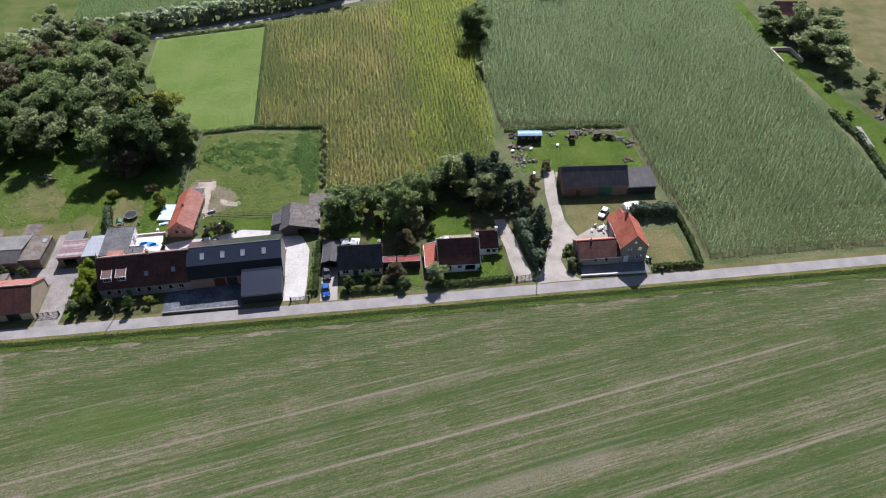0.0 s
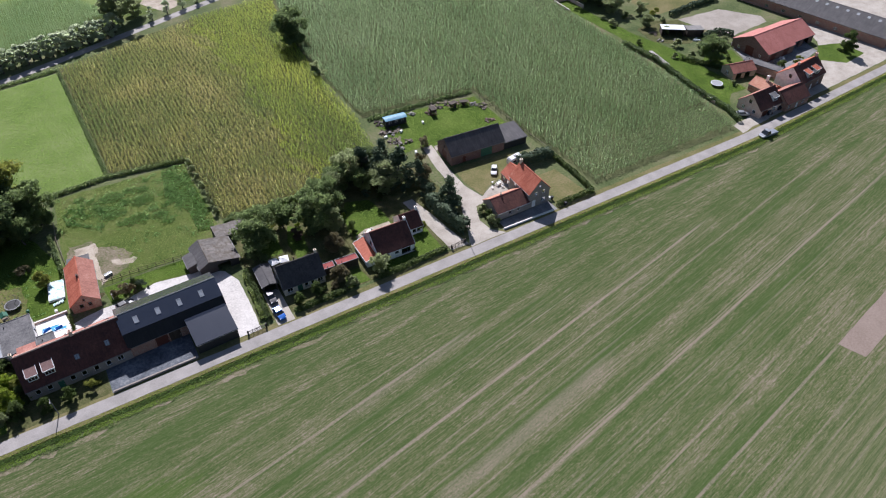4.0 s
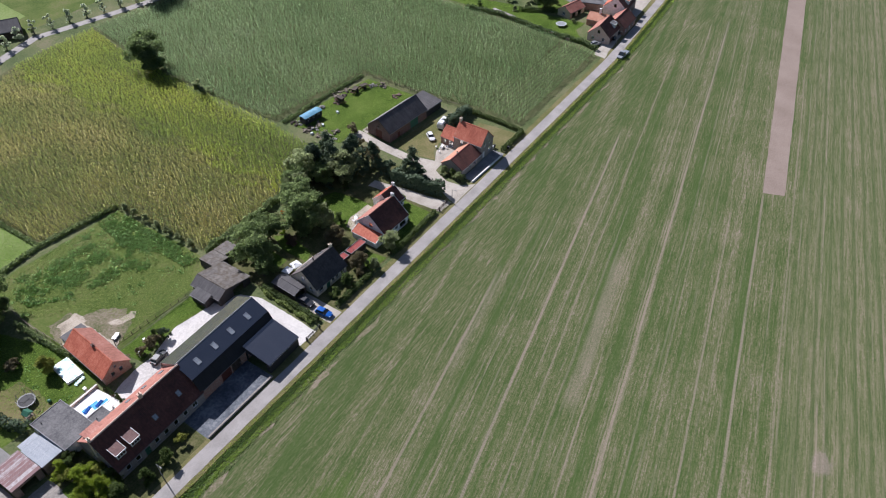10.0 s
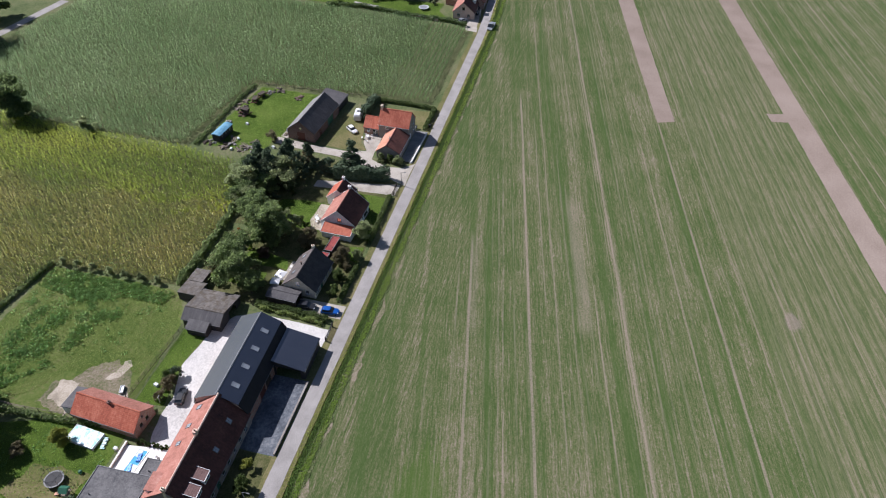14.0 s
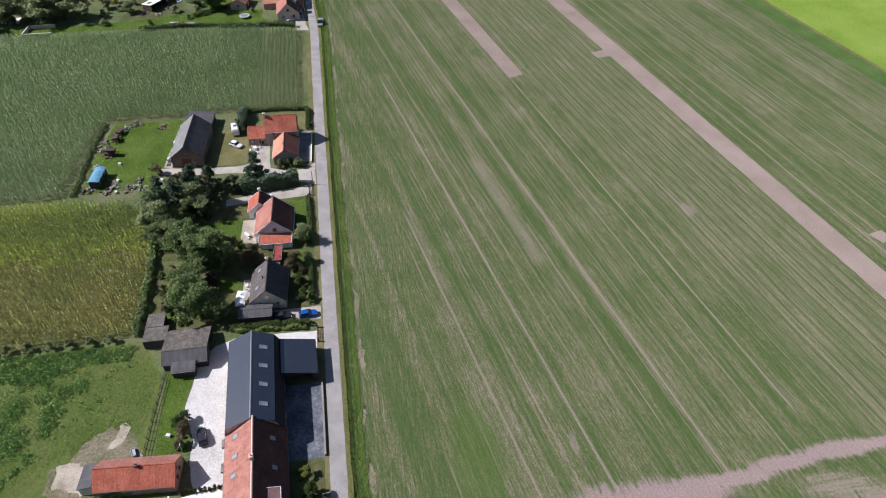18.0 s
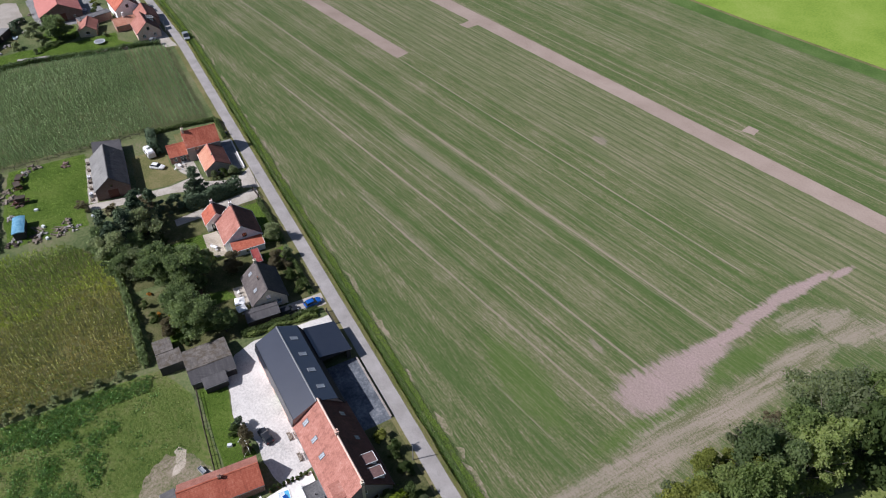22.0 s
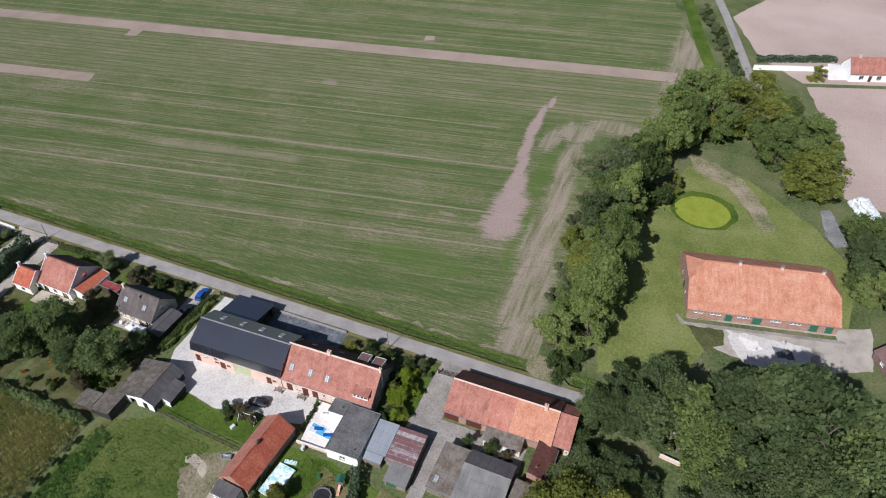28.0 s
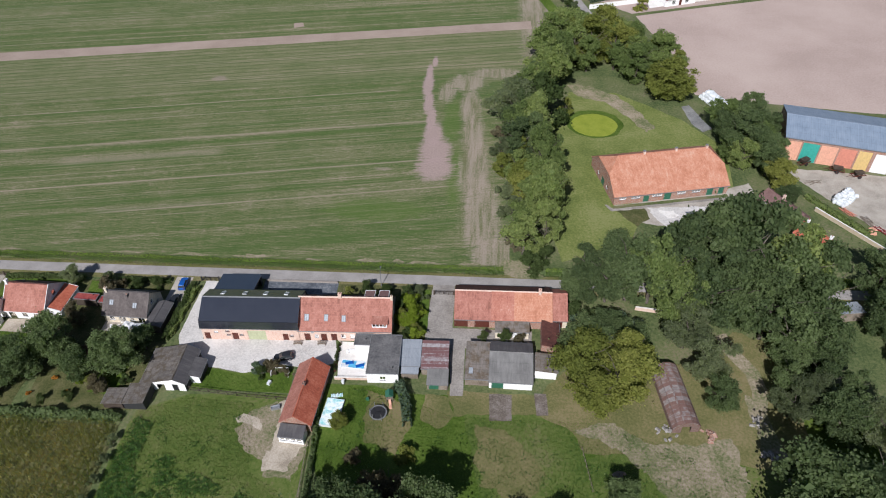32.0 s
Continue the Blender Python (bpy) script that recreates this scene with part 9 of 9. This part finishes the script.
    for u in (-0.65, 0.65):
        for v in (-0.35, 0.35):
            part("leg", Shape().box(u - 0.03, v - 0.03, 0, u + 0.03, v + 0.03, 0.70), "white", t)
    return t


chair_base = None


def garden_chair(x, y, turn):
    global chair_base
    m = pose(x, y, 0.04, 0, 0, turn)
    if chair_base:
        return copy_thing(chair_base, m)
    c = thing("garden_chair", m, "white slatted garden chair on a paved terrace", "chair", "garden chairs")
    part("seat", Shape().box(-0.24, -0.24, 0.42, 0.24, 0.24, 0.46), "white", c)
    part("backrest", Shape().hexa([(-0.24, 0.2, 0.46), (0.24, 0.2, 0.46), (0.24, 0.25, 0.46), (-0.24, 0.25, 0.46)], [(-0.24, 0.32, 0.95), (0.24, 0.32, 0.95), (0.24, 0.36, 0.95), (-0.24, 0.36, 0.95)]), "white", c)
    for u in (-0.22, 0.22):
        for v in (-0.22, 0.22):
            part("leg", Shape().box(u - 0.025, v - 0.025, 0, u + 0.025, v + 0.025, 0.42), "white", c)
        part("armrest", Shape().box(u - 0.03, -0.22, 0.64, u + 0.03, 0.26, 0.68), "white", c)
    chair_base = c
    return c


for x, y, a in ((54.6, 19.0, 20), (56.0, 20.0, 110), (54.0, 20.6, 200), (55.4, 17.8, 300), (52.6, 18.6, 60), (14.2, 19.4, 40), (16.4, 20.2, 160), (-4.4, 18.6, 80), (-3.0, 19.0, 200), (-58.6, 22.6, 30), (-56.6, 23.4, 190)):
    garden_chair(x, y, a)
garden_table(55.0, 19.2, 15, "white slatted garden table on the terrace")
garden_table(15.3, 19.6, 40, "pale garden table on the patio")
garden_table(-57.6, 23.0, 10, "white garden table on the pool terrace")


def box_shed():
    """The blue-roofed site cabin on the barn lawn."""
    b = thing("site_cabin", pose(45.4, 61.6, 0, 0, 0, -6), "dark site cabin under a faded blue roof sheet", "cabin")
    part("wall", Shape().box(-3.4, -1.3, 0.2, 3.4, 1.3, 2.4), "black_board", b)
    s = Shape()
    n = 8
    arc = [(-1.5 + 3.0 * i / n, 2.35 + 0.35 * math.sin(math.pi * i / n)) for i in range(n + 1)]
    for (y0, z0), (y1, z1) in zip(arc, arc[1:]):
        s.face([(-3.6, y0, z0), (3.6, y0, z0), (3.6, y1, z1), (-3.6, y1, z1)], [(0, y0), (7.2, y0), (7.2, y1), (0, y1)])
    s.face([(-3.6, y, z) for y, z in arc])
    s.face([(3.6, y, z) for y, z in reversed(arc)])
    part("roof", s, "blue_tarp", b)
    for u in (-2.0, 0.0, 2.0):
        w = part("window", Shape().box(u - 0.4, -1.36, 1.2, u + 0.4, -1.28, 1.9), "white", b)
        part("pane", Shape().box(u - 0.33, -1.39, 1.27, u + 0.33, -1.36, 1.83), "car_glass", w)
    for u in (-2.8, 2.8):
        part("skid", Shape().box(u - 0.15, -1.3, 0.0, u + 0.15, 1.3, 0.2), "dark_wood", b)


box_shed()


def caravan(x, y, turn):
    c = thing("caravan", pose(x, y, 0, 0, 0, turn), "white touring caravan beside the hedge", "caravan")
    ring = lambda u, k: [(u, -1.05, 0.4), (u, 1.05, 0.4), (u, 1.1, 1.0), (u, 1.02, 2.2 * k), (u, 0.8, 2.45 * k), (u, -0.8, 2.45 * k), (u, -1.02, 2.2 * k), (u, -1.1, 1.0)]
    part("body", loft([ring(-2.3, 0.8), ring(-2.0, 0.98), ring(-1.0, 1.0), ring(1.2, 1.0), ring(2.0, 0.95), ring(2.4, 0.7)]), "car_white", c)
    for y0 in (-1.12, 1.08):
        for u in (-1.2, 0.6):
            part("window", Shape().box(u - 0.5, y0, 1.3, u + 0.5, y0 + 0.05, 1.9), "car_glass", c)
        w = part("wheel", Shape().tube((0, y0, 0.32), (0, y0 + 0.05, 0.32), 0.32, 0.32, 12), "black", c)
        part("rim", Shape().tube((0, y0 - 0.02, 0.32), (0, y0 + 0.07, 0.32), 0.16, 0.16, 10), "steel", w)
    part("drawbar", Shape().tube((2.3, 0, 0.45), (3.6, 0, 0.4), 0.06), "steel", c)
    part("jockey_wheel", Shape().tube((3.4, -0.05, 0.12), (3.4, 0.05, 0.12), 0.12, 0.12, 10), "black", c)
    part("roof_hatch", Shape().box(-0.4, -0.4, 2.45, 0.4, 0.4, 2.55), "lead", c)
    return c


caravan(65.0, 25.4, 8)


def rusty_trailer(x, y, turn, label, high=1.4):
    """Old farm machinery: a frame, wheels, tines and a drawbar."""
    t = thing("farm_machine", pose(x, y, 0, 0, 0, turn), label, "farm machine")
    for v in (-0.7, 0.7):
        part("beam", Shape().box(-2.0, v - 0.08, 0.7, 2.0, v + 0.08, 0.9), "brown_paint", t)
    for u in (-1.8, -0.6, 0.6, 1.8):
        part("crossbar", Shape().box(u - 0.07, -0.9, 0.72, u + 0.07, 0.9, 0.88), "brown_paint", t)
        part("tine", Shape().tube((u, 0.6, 0.8), (u + 0.3, 0.9, high), 0.05, 0.03), "dark_wood", t)
    for v in (-1.0, 1.0):
        w = part("wheel", Shape().tube((0.0, v - 0.1, 0.5), (0.0, v + 0.1, 0.5), 0.5, 0.5, 14), "black", t)
        part("hub", Shape().tube((0.0, v - 0.13, 0.5), (0.0, v + 0.13, 0.5), 0.18, 0.18, 10), "brown_paint", w)
    part("hopper", Shape().hexa([(-0.9, -0.5, 0.9), (0.9, -0.5, 0.9), (0.9, 0.5, 0.9), (-0.9, 0.5, 0.9)], [(-1.3, -0.8, high + 0.4), (1.3, -0.8, high + 0.4), (1.3, 0.8, high + 0.4), (-1.3, 0.8, high + 0.4)]), "dark_wood", t)
    part("drawbar", Shape().tube((2.0, 0, 0.8), (3.4, 0, 0.4), 0.07), "brown_paint", t)
    return t


rusty_trailer(58.2, 60.4, 80, "rusted old farm machine standing in the grass", 1.8)
rusty_trailer(66.0, 60.8, 10, "rusty seed drill among scrap", 1.2)
rusty_trailer(69.6, 60.2, 160, "rusted harrow among scrap", 1.0)
rusty_trailer(-176.0, -53.0, 30, "farm machine before the steel barn", 1.6)
rusty_trailer(-184.0, -49.6, -20, "farm machine in the dusty yard", 1.4)
rusty_trailer(-189.0, -47.5, 10, "grey farm machine before the open bay", 1.4)


def pile(x, y, r, h, n, material, name, label, category, seed):
    """A heap of uneven pieces, each tilted its own way."""
    g = random.Random(seed)
    t = thing(name, pose(x, y, 0), label, category)
    for i in range(n):
        a, d = g.uniform(0, 6.28), r * math.sqrt(g.random())
        z = max(0.08, h * (1 - d / r) * g.uniform(0.5, 1.0))
        k = g.uniform(0.25, 0.6)
        m = pose(d * math.cos(a), d * math.sin(a), z, g.uniform(-30, 30), g.uniform(-30, 30), g.uniform(0, 360))
        s = Shape().box(-k * g.uniform(0.6, 1.6), -k * 0.5, -k * 0.35, k, k * g.uniform(0.4, 0.8), k * 0.35, k * 0.12).moved(m)
        part("piece", s, material, t)
    return t


for i, (x, y) in enumerate(((39.4, 58.4), (41.5, 57.2), (44.0, 50.6), (72.4, 58.6), (74.2, 55.6), (52.6, 63.6), (61.8, 62.6))):
    pile(x, y, 1.3, 0.7, 12, ["wood", "stone", "wood", "stone"][i % 4], "scrap_heap", "heap of old timber and rubble in the grass", "heap", 20 + i)
pile(-121.0, 39.6, 1.8, 0.9, 16, "stone", "rubble_heap", "heap of rubble beside the ruined shed", "heap", 40)
pile(-128.6, 40.0, 1.6, 0.8, 16, "brick_red", "rubble_heap", "heap of broken red bricks", "heap", 41)
pile(-138.8, 36.0, 1.6, 0.6, 14, "stone", "rubble_heap", "heap of broken stone in the grass", "heap", 42)
pile(-139.2, 43.5, 1.8, 0.6, 14, "stone", "rubble_heap", "heap of pale stones under the trees", "heap", 43)
pile(-83.0, 65.6, 1.8, 0.9, 14, "wood", "log_heap", "heap of logs under the trees", "heap", 44)
pile(-92.6, 59.0, 1.6, 0.7, 12, "wood", "log_heap", "heap of cut branches on the lawn", "heap", 45)
pile(-110.8, 49.0, 1.0, 0.8, 10, "wood", "log_heap", "small stack of old planks", "heap", 46)
pile(-183.6, -23.5, 1.5, 0.8, 12, "orange_paint", "scrap_heap", "heap of red and orange scrap", "heap", 47)
for x, y in ((44.8, 56.4), (53.0, 57.4), (43.2, 44.4), (-41.8, 32.0), (39.3, 56.0)):
    single("plastic_crate", Shape().box(-0.5, -0.35, 0, 0.5, 0.35, 0.55, 0.05), "film", pose(x, y, 0.02, 0, 0, (x * 37) % 90), "white plastic crate lying on grass", "crate")


for x, y, r, h, n, mat, nm, words, cat, sd in ((158, 66, 1.8, 1.0, 14, "wood", "log_heap", "heap of old planks in a cluttered yard", "heap", 71), (162, 57.5, 1.6, 0.9, 12, "stone", "rubble_heap", "heap of rubble in a cluttered yard", "heap", 72),
                                              (169.5, 65, 1.7, 1.0, 12, "wood", "log_heap", "heap of fence timber beside the riding ground", "heap", 73), (156.4, 60.6, 1.2, 0.8, 10, "stone", "rubble_heap", "pale rubble beside the lawn", "heap", 74)):
    pile(x, y, r, h, n, mat, nm, words, cat, sd)
# wrapped bales
bale_base = None


def bale(x, y, z, turn, tip):
    global bale_base
    m = pose(x, y, z, tip, 0, turn)
    if bale_base:
        return copy_thing(bale_base, m)
    b = thing("silage_bale", m, "round bale wrapped in white film", "bale", "wrapped bales")
    r = 0.62
    rings = [[(q, k * math.cos(2 * math.pi * i / 16), 0.62 + k * math.sin(2 * math.pi * i / 16)) for i in range(16)] for q, k in ((-0.6, r * 0.8), (-0.52, r * 0.97), (-0.3, r), (0.3, r), (0.52, r * 0.97), (0.6, r * 0.8))]
    part("wrap", loft(rings), "film", b)
    part("fold", Shape().box(0.58, -0.2, 0.45, 0.64, 0.2, 0.8, 0.02), "film", b)
    bale_base = b
    return b


bg = random.Random(5)
for cx, cy, a, cols, rows, n in ((-158.4, -87.0, 112, 8, 4, 76), (-181.4, -36.4, 40, 6, 3, 28)):
    for i in range(n):
        layer, k = divmod(i, cols * rows)
        u, v = (k % cols - (cols - 1) / 2) * 1.25, (k // cols - (rows - 1) / 2) * 1.28 * (1 - 0.25 * layer)
        u *= 1 - 0.16 * layer
        c, s_ = math.cos(radians(a)), math.sin(radians(a))
        bale(cx + u * c - v * s_ + bg.uniform(-0.15, 0.15), cy + u * s_ + v * c + bg.uniform(-0.3, 0.3), 1.02 * layer + 0.02, a + bg.uniform(-50, 50) + 90, 0)

# frame, bench, posts
frame_goal = thing("goal_frame", pose(-43.5, 29.2, 0, 0, 0, 2), "white garden goal frame on the lawn", "goal")
for u in (-1.8, 1.8):
    part("upright", Shape().tube((u, 0, 0), (u, 0, 1.7), 0.06), "white", frame_goal)
    part("stay", Shape().tube((u, 0, 1.7), (u, 1.2, 0.05), 0.04), "white", frame_goal)
part("crossbar", Shape().tube((-1.8, 0, 1.7), (1.8, 0, 1.7), 0.06), "white", frame_goal)


def bench(x, y, turn):
    b = thing("bench", pose(x, y, 0.04, 0, 0, turn), "wooden bench against the farmhouse wall", "bench")
    for k in range(3):
        part("slat", Shape().box(-0.9, -0.25 + 0.17 * k, 0.42, 0.9, -0.11 + 0.17 * k, 0.46), "wood", b)
    for k in range(2):
        part("back_slat", Shape().box(-0.9, 0.27, 0.58 + 0.2 * k, 0.9, 0.31, 0.72 + 0.2 * k), "wood", b)
    for u in (-0.8, 0.8):
        part("leg", Shape().box(u - 0.05, -0.25, 0, u + 0.05, 0.31, 0.42), "wood", b)
    return b


bench(-45.4, 21.4, 182)
bench(-50.6, 21.2, 182)


def pole(x, y, h, label, lamp=False):
    p = thing("street_lamp" if lamp else "utility_pole", pose(x, y, 0), label, "street lamp" if lamp else "pole")
    part("shaft", Shape().tube((0, 0, -0.3), (0, 0, h), 0.11, 0.07, 8), "lead" if lamp else "dark_wood", p)
    if lamp:
        part("arm", Shape().tube((0, 0, h), (0, -0.9, h + 0.15), 0.04), "lead", p)
        part("lamp_head", Shape().box(-0.12, -1.4, h + 0.08, 0.12, -0.85, h + 0.2, 0.03), "lead", p)
    else:
        part("crossarm", Shape().box(-0.6, -0.06, h - 0.4, 0.6, 0.06, h - 0.28), "dark_wood", p)
        for u in (-0.5, 0.5):
            part("insulator", Shape().tube((u, 0, h - 0.28), (u, 0, h - 0.1), 0.05, 0.04), "white", p)
    return p


pole(-61.2, 2.6, 5.0, "grey street lamp beside the road", True)
pole(34.9, 2.6, 4.5, "grey street lamp by the drive", True)
pole(-106.8, -2.6, 1.2, "short white-topped marker post beside the road")
pole(146.0, 2.4 + rc(146), 5.0, "grey street lamp beside the farm entrance", True)


def bin_(x, y, colour, label):
    b = thing("wheelie_bin", pose(x, y, 0.03), label, "bin")
    part("tub", Shape().hexa([(-0.22, -0.25, 0.08), (0.22, -0.25, 0.08), (0.22, 0.25, 0.08), (-0.22, 0.25, 0.08)], [(-0.29, -0.35, 1.0), (0.29, -0.35, 1.0), (0.29, 0.33, 1.0), (-0.29, 0.33, 1.0)]), colour, b)
    part("lid", Shape().box(-0.31, -0.38, 1.0, 0.31, 0.38, 1.07, 0.03), colour, b)
    for u in (-0.25, 0.25):
        part("wheel", Shape().tube((u - 0.03, 0.3, 0.1), (u + 0.03, 0.3, 0.1), 0.1, 0.1, 10), "black", b)
    return b


bin_(62.9, 6.6, "car_white", "pale bin beside the house wall")
bin_(63.6, 6.4, "black", "black wheeled bin beside the house wall")
bin_(65.2, 2.6, "black", "black wheeled bin at the roadside")
bin_(-57.0, 31.2, "film", "pale bin beside the terrace")
# stacked pots along the courtyard wall
for i in range(9):
    x, y = -54.6 + 0.15 * math.sin(i * 2.1), 21.4 + 0.85 * i
    p = thing("planter", pose(x, y, 0.04), "dark pot plant beside the terrace", "planter", "pots beside the terrace")
    part("pot", Shape().tube((0, 0, 0), (0, 0, 0.4), 0.2, 0.28, 10), "brown_paint", p)
    ob = new("plant", BASES["bush"][i % 2][0])
    ob.matrix_world = Matrix.Translation((0, 0, 0.34)) @ Matrix.Scale(0.1, 4)
    ob.parent = p
# a round manure slab edge and a water tank
single("water_trough", Shape().box(-0.9, -0.4, 0, 0.9, -0.32, 0.6).box(-0.9, 0.32, 0, 0.9, 0.4, 0.6).box(-0.9, -0.32, 0, -0.82, 0.32, 0.6).box(0.82, -0.32, 0, 0.9, 0.32, 0.6).box(-0.82, -0.32, 0, 0.82, 0.32, 0.45), "steel", pose(-44.6, 38.0, 0.03, 0, 0, 20), "steel water trough in the paddock", "trough")
single("hose_reel", Shape().tube((0, -0.2, 0.4), (0, 0.2, 0.4), 0.35, 0.35, 14), "green_paint", pose(-62.6, 35.0, 0), "green hose reel on the lawn", "hose reel")

# the long stack of split logs beside the maize
stack = thing("log_stack", pose(144.2, 49.4, 0, 0, 0, 79), "long weathered stack of split logs under sheets", "log stack")
for i in range(22):
    for k in range(3):
        part("log", Shape().tube((-5.4 + 0.5 * i, -0.7, 0.22 + 0.42 * k), (-5.4 + 0.5 * i, 0.7, 0.22 + 0.42 * k), 0.21, 0.2, 7), "wood", stack)
part("cover_sheet", Shape().hexa([(-5.6, -0.8, 1.35), (5.4, -0.8, 1.35), (5.4, 0.8, 1.5), (-5.6, 0.8, 1.5)], [(-5.6, -0.8, 1.4), (5.4, -0.8, 1.4), (5.4, 0.8, 1.55), (-5.6, 0.8, 1.55)]), "stone", stack)
for i, (x, y) in enumerate(((172, 50), (175, 47), (168, 54), (180, 43.6), (166, 48), (183, 28), (179, 27.4), (188, 47))):
    pile(x, y, 1.4, 0.8, 10, ["stone", "wood", "film"][i % 3], "scrap_heap", "heap of odds and ends in the farmyard", "heap", 80 + i)

low_wall(-125.4, -161, -150, -169.4, 1.8, "white_wall", "long white garden wall beyond the wood")
villa_pool = thing("swimming_pool", pose(-176.5, -174.6, 0.04, 0, 0, 20), "blue swimming pool before the dark-roofed house", "pool")
part("basin", Shape().box(-4.4, -1.9, 0, 4.4, -1.6, 0.15).box(-4.4, 1.6, 0, 4.4, 1.9, 0.15).box(-4.4, -1.6, 0, -4.1, 1.6, 0.15).box(4.1, -1.6, 0, 4.4, 1.6, 0.15), "slab", villa_pool)
part("water", Shape().box(-4.1, -1.6, 0.0, 4.1, 1.6, 0.08), "pool_blue", villa_pool)


def pallet_stack(x, y, turn, layers, wood="wood"):
    """Pallets lying on one another."""
    p = thing("pallet_stack", pose(x, y, 0.05, 0, 0, turn), "stack of weathered wooden pallets beside the barn", "pallets", "clutter behind the barn")
    for k in range(layers):
        s = Shape()
        for i in range(3):
            s.box(-0.6, -0.4 + 0.35 * i, 0.15 * k, 0.6, -0.3 + 0.35 * i, 0.15 * k + 0.09)
        for i in range(5):
            s.box(-0.6 + 0.26 * i, -0.42, 0.15 * k + 0.092, -0.44 + 0.26 * i, 0.42, 0.15 * k + 0.12)
        part("pallet", s, wood, p)


def tank(x, y, turn):
    """A white liquid container in a cage on its pallet."""
    t = thing("liquid_container", pose(x, y, 0.05, 0, 0, turn), "white plastic liquid container in a steel cage", "container", "clutter behind the barn")
    part("pallet", Shape().box(-0.6, -0.5, 0, 0.6, -0.35, 0.14).box(-0.6, 0.35, 0, 0.6, 0.5, 0.14).box(-0.6, -0.08, 0, 0.6, 0.08, 0.14), "wood", t)
    part("tank", Shape().box(-0.57, -0.47, 0.14, 0.57, 0.47, 1.1, 0.04), "film", t)
    part("cap", Shape().tube((0, 0, 1.1), (0, 0, 1.17), 0.12, 0.12, 10), "red_paint", t)
    for k in range(4):
        z = 0.3 + 0.24 * k
        part("cage_bar", Shape().box(-0.61, -0.51, z, 0.61, -0.475, z + 0.03).box(-0.61, 0.475, z, 0.61, 0.51, z + 0.03).box(-0.61, -0.475, z, -0.575, 0.475, z + 0.03).box(0.575, -0.475, z, 0.61, 0.475, z + 0.03), "steel", t)


for i, x in enumerate((50.6, 52.4, 56.0, 59.2, 61.0, 65.4, 68.8)):
    y = 43.6 - (x - 50) * 0.075
    if i % 3 == 1:
        tank(x, y, -4 + 3 * i)
    else:
        pallet_stack(x, y, -4 + 8 * (i % 3), 2 + i % 4)


def board_stack(x, y, turn, n, material, label):
    """Old boards and rails thrown across each other."""
    g = random.Random(int(x * 7))
    b = thing("board_heap", pose(x, y, 0.03, 0, 0, turn), label, "boards", "scrap in the farmyard")
    for i in range(n):
        a, ln = g.uniform(-0.35, 0.35), g.uniform(1.2, 2.4)
        c, s_ = math.cos(a), math.sin(a)
        ox, oy, z = g.uniform(-0.8, 0.8), g.uniform(-0.8, 0.8), 0.06 * i
        q = [(ox + c * u - s_ * v, oy + s_ * u + c * v, z) for u, v in ((-ln, -0.1), (ln, -0.1), (ln, 0.1), (-ln, 0.1))]
        part("board", Shape().hexa(q, [(p[0], p[1], p[2] + 0.055) for p in q]), material, b)


board_stack(-180.4, -31.0, -60, 8, "coral_paint", "heap of faded red boards beside the wall")
board_stack(-184.0, -27.6, -55, 7, "wood", "heap of grey boards beside the wall")
board_stack(-186.0, -24.0, -50, 6, "red_paint", "rusty red rails beside the wall")
board_stack(-176.0, -44.0, 20, 7, "wood", "old planks lying before the steel barn")
board_stack(44.4, 57.8, 30, 7, "wood", "old planks lying in the grass by the maize")
board_stack(41.8, 52.6, 75, 6, "wood", "broken boards in the grass")

# heaps of scrap and debris round the barn lawn
for i, (x, y) in enumerate(((65.5, 63.2), (58.2, 61.2), (61.7, 64.4), (41.8, 63.2), (40.9, 58.7), (40.6, 53.1), (71.5, 47.8), (74.4, 56.8), (41.0, 50.2), (41.0, 64.0))):
    pile(x, y, 1.5 + 0.3 * (i % 3), 0.7 + 0.25 * (i % 2), 14, ["wood", "brick_dark", "wood", "stone", "dark_wood"][i % 5], "debris_heap", ["heap of old timber in the grass", "heap of rusty scrap in the grass", "heap of grey branches in the grass", "heap of pale stones in the grass", "heap of dark rotting boards"][i % 5], "heap", 120 + i)
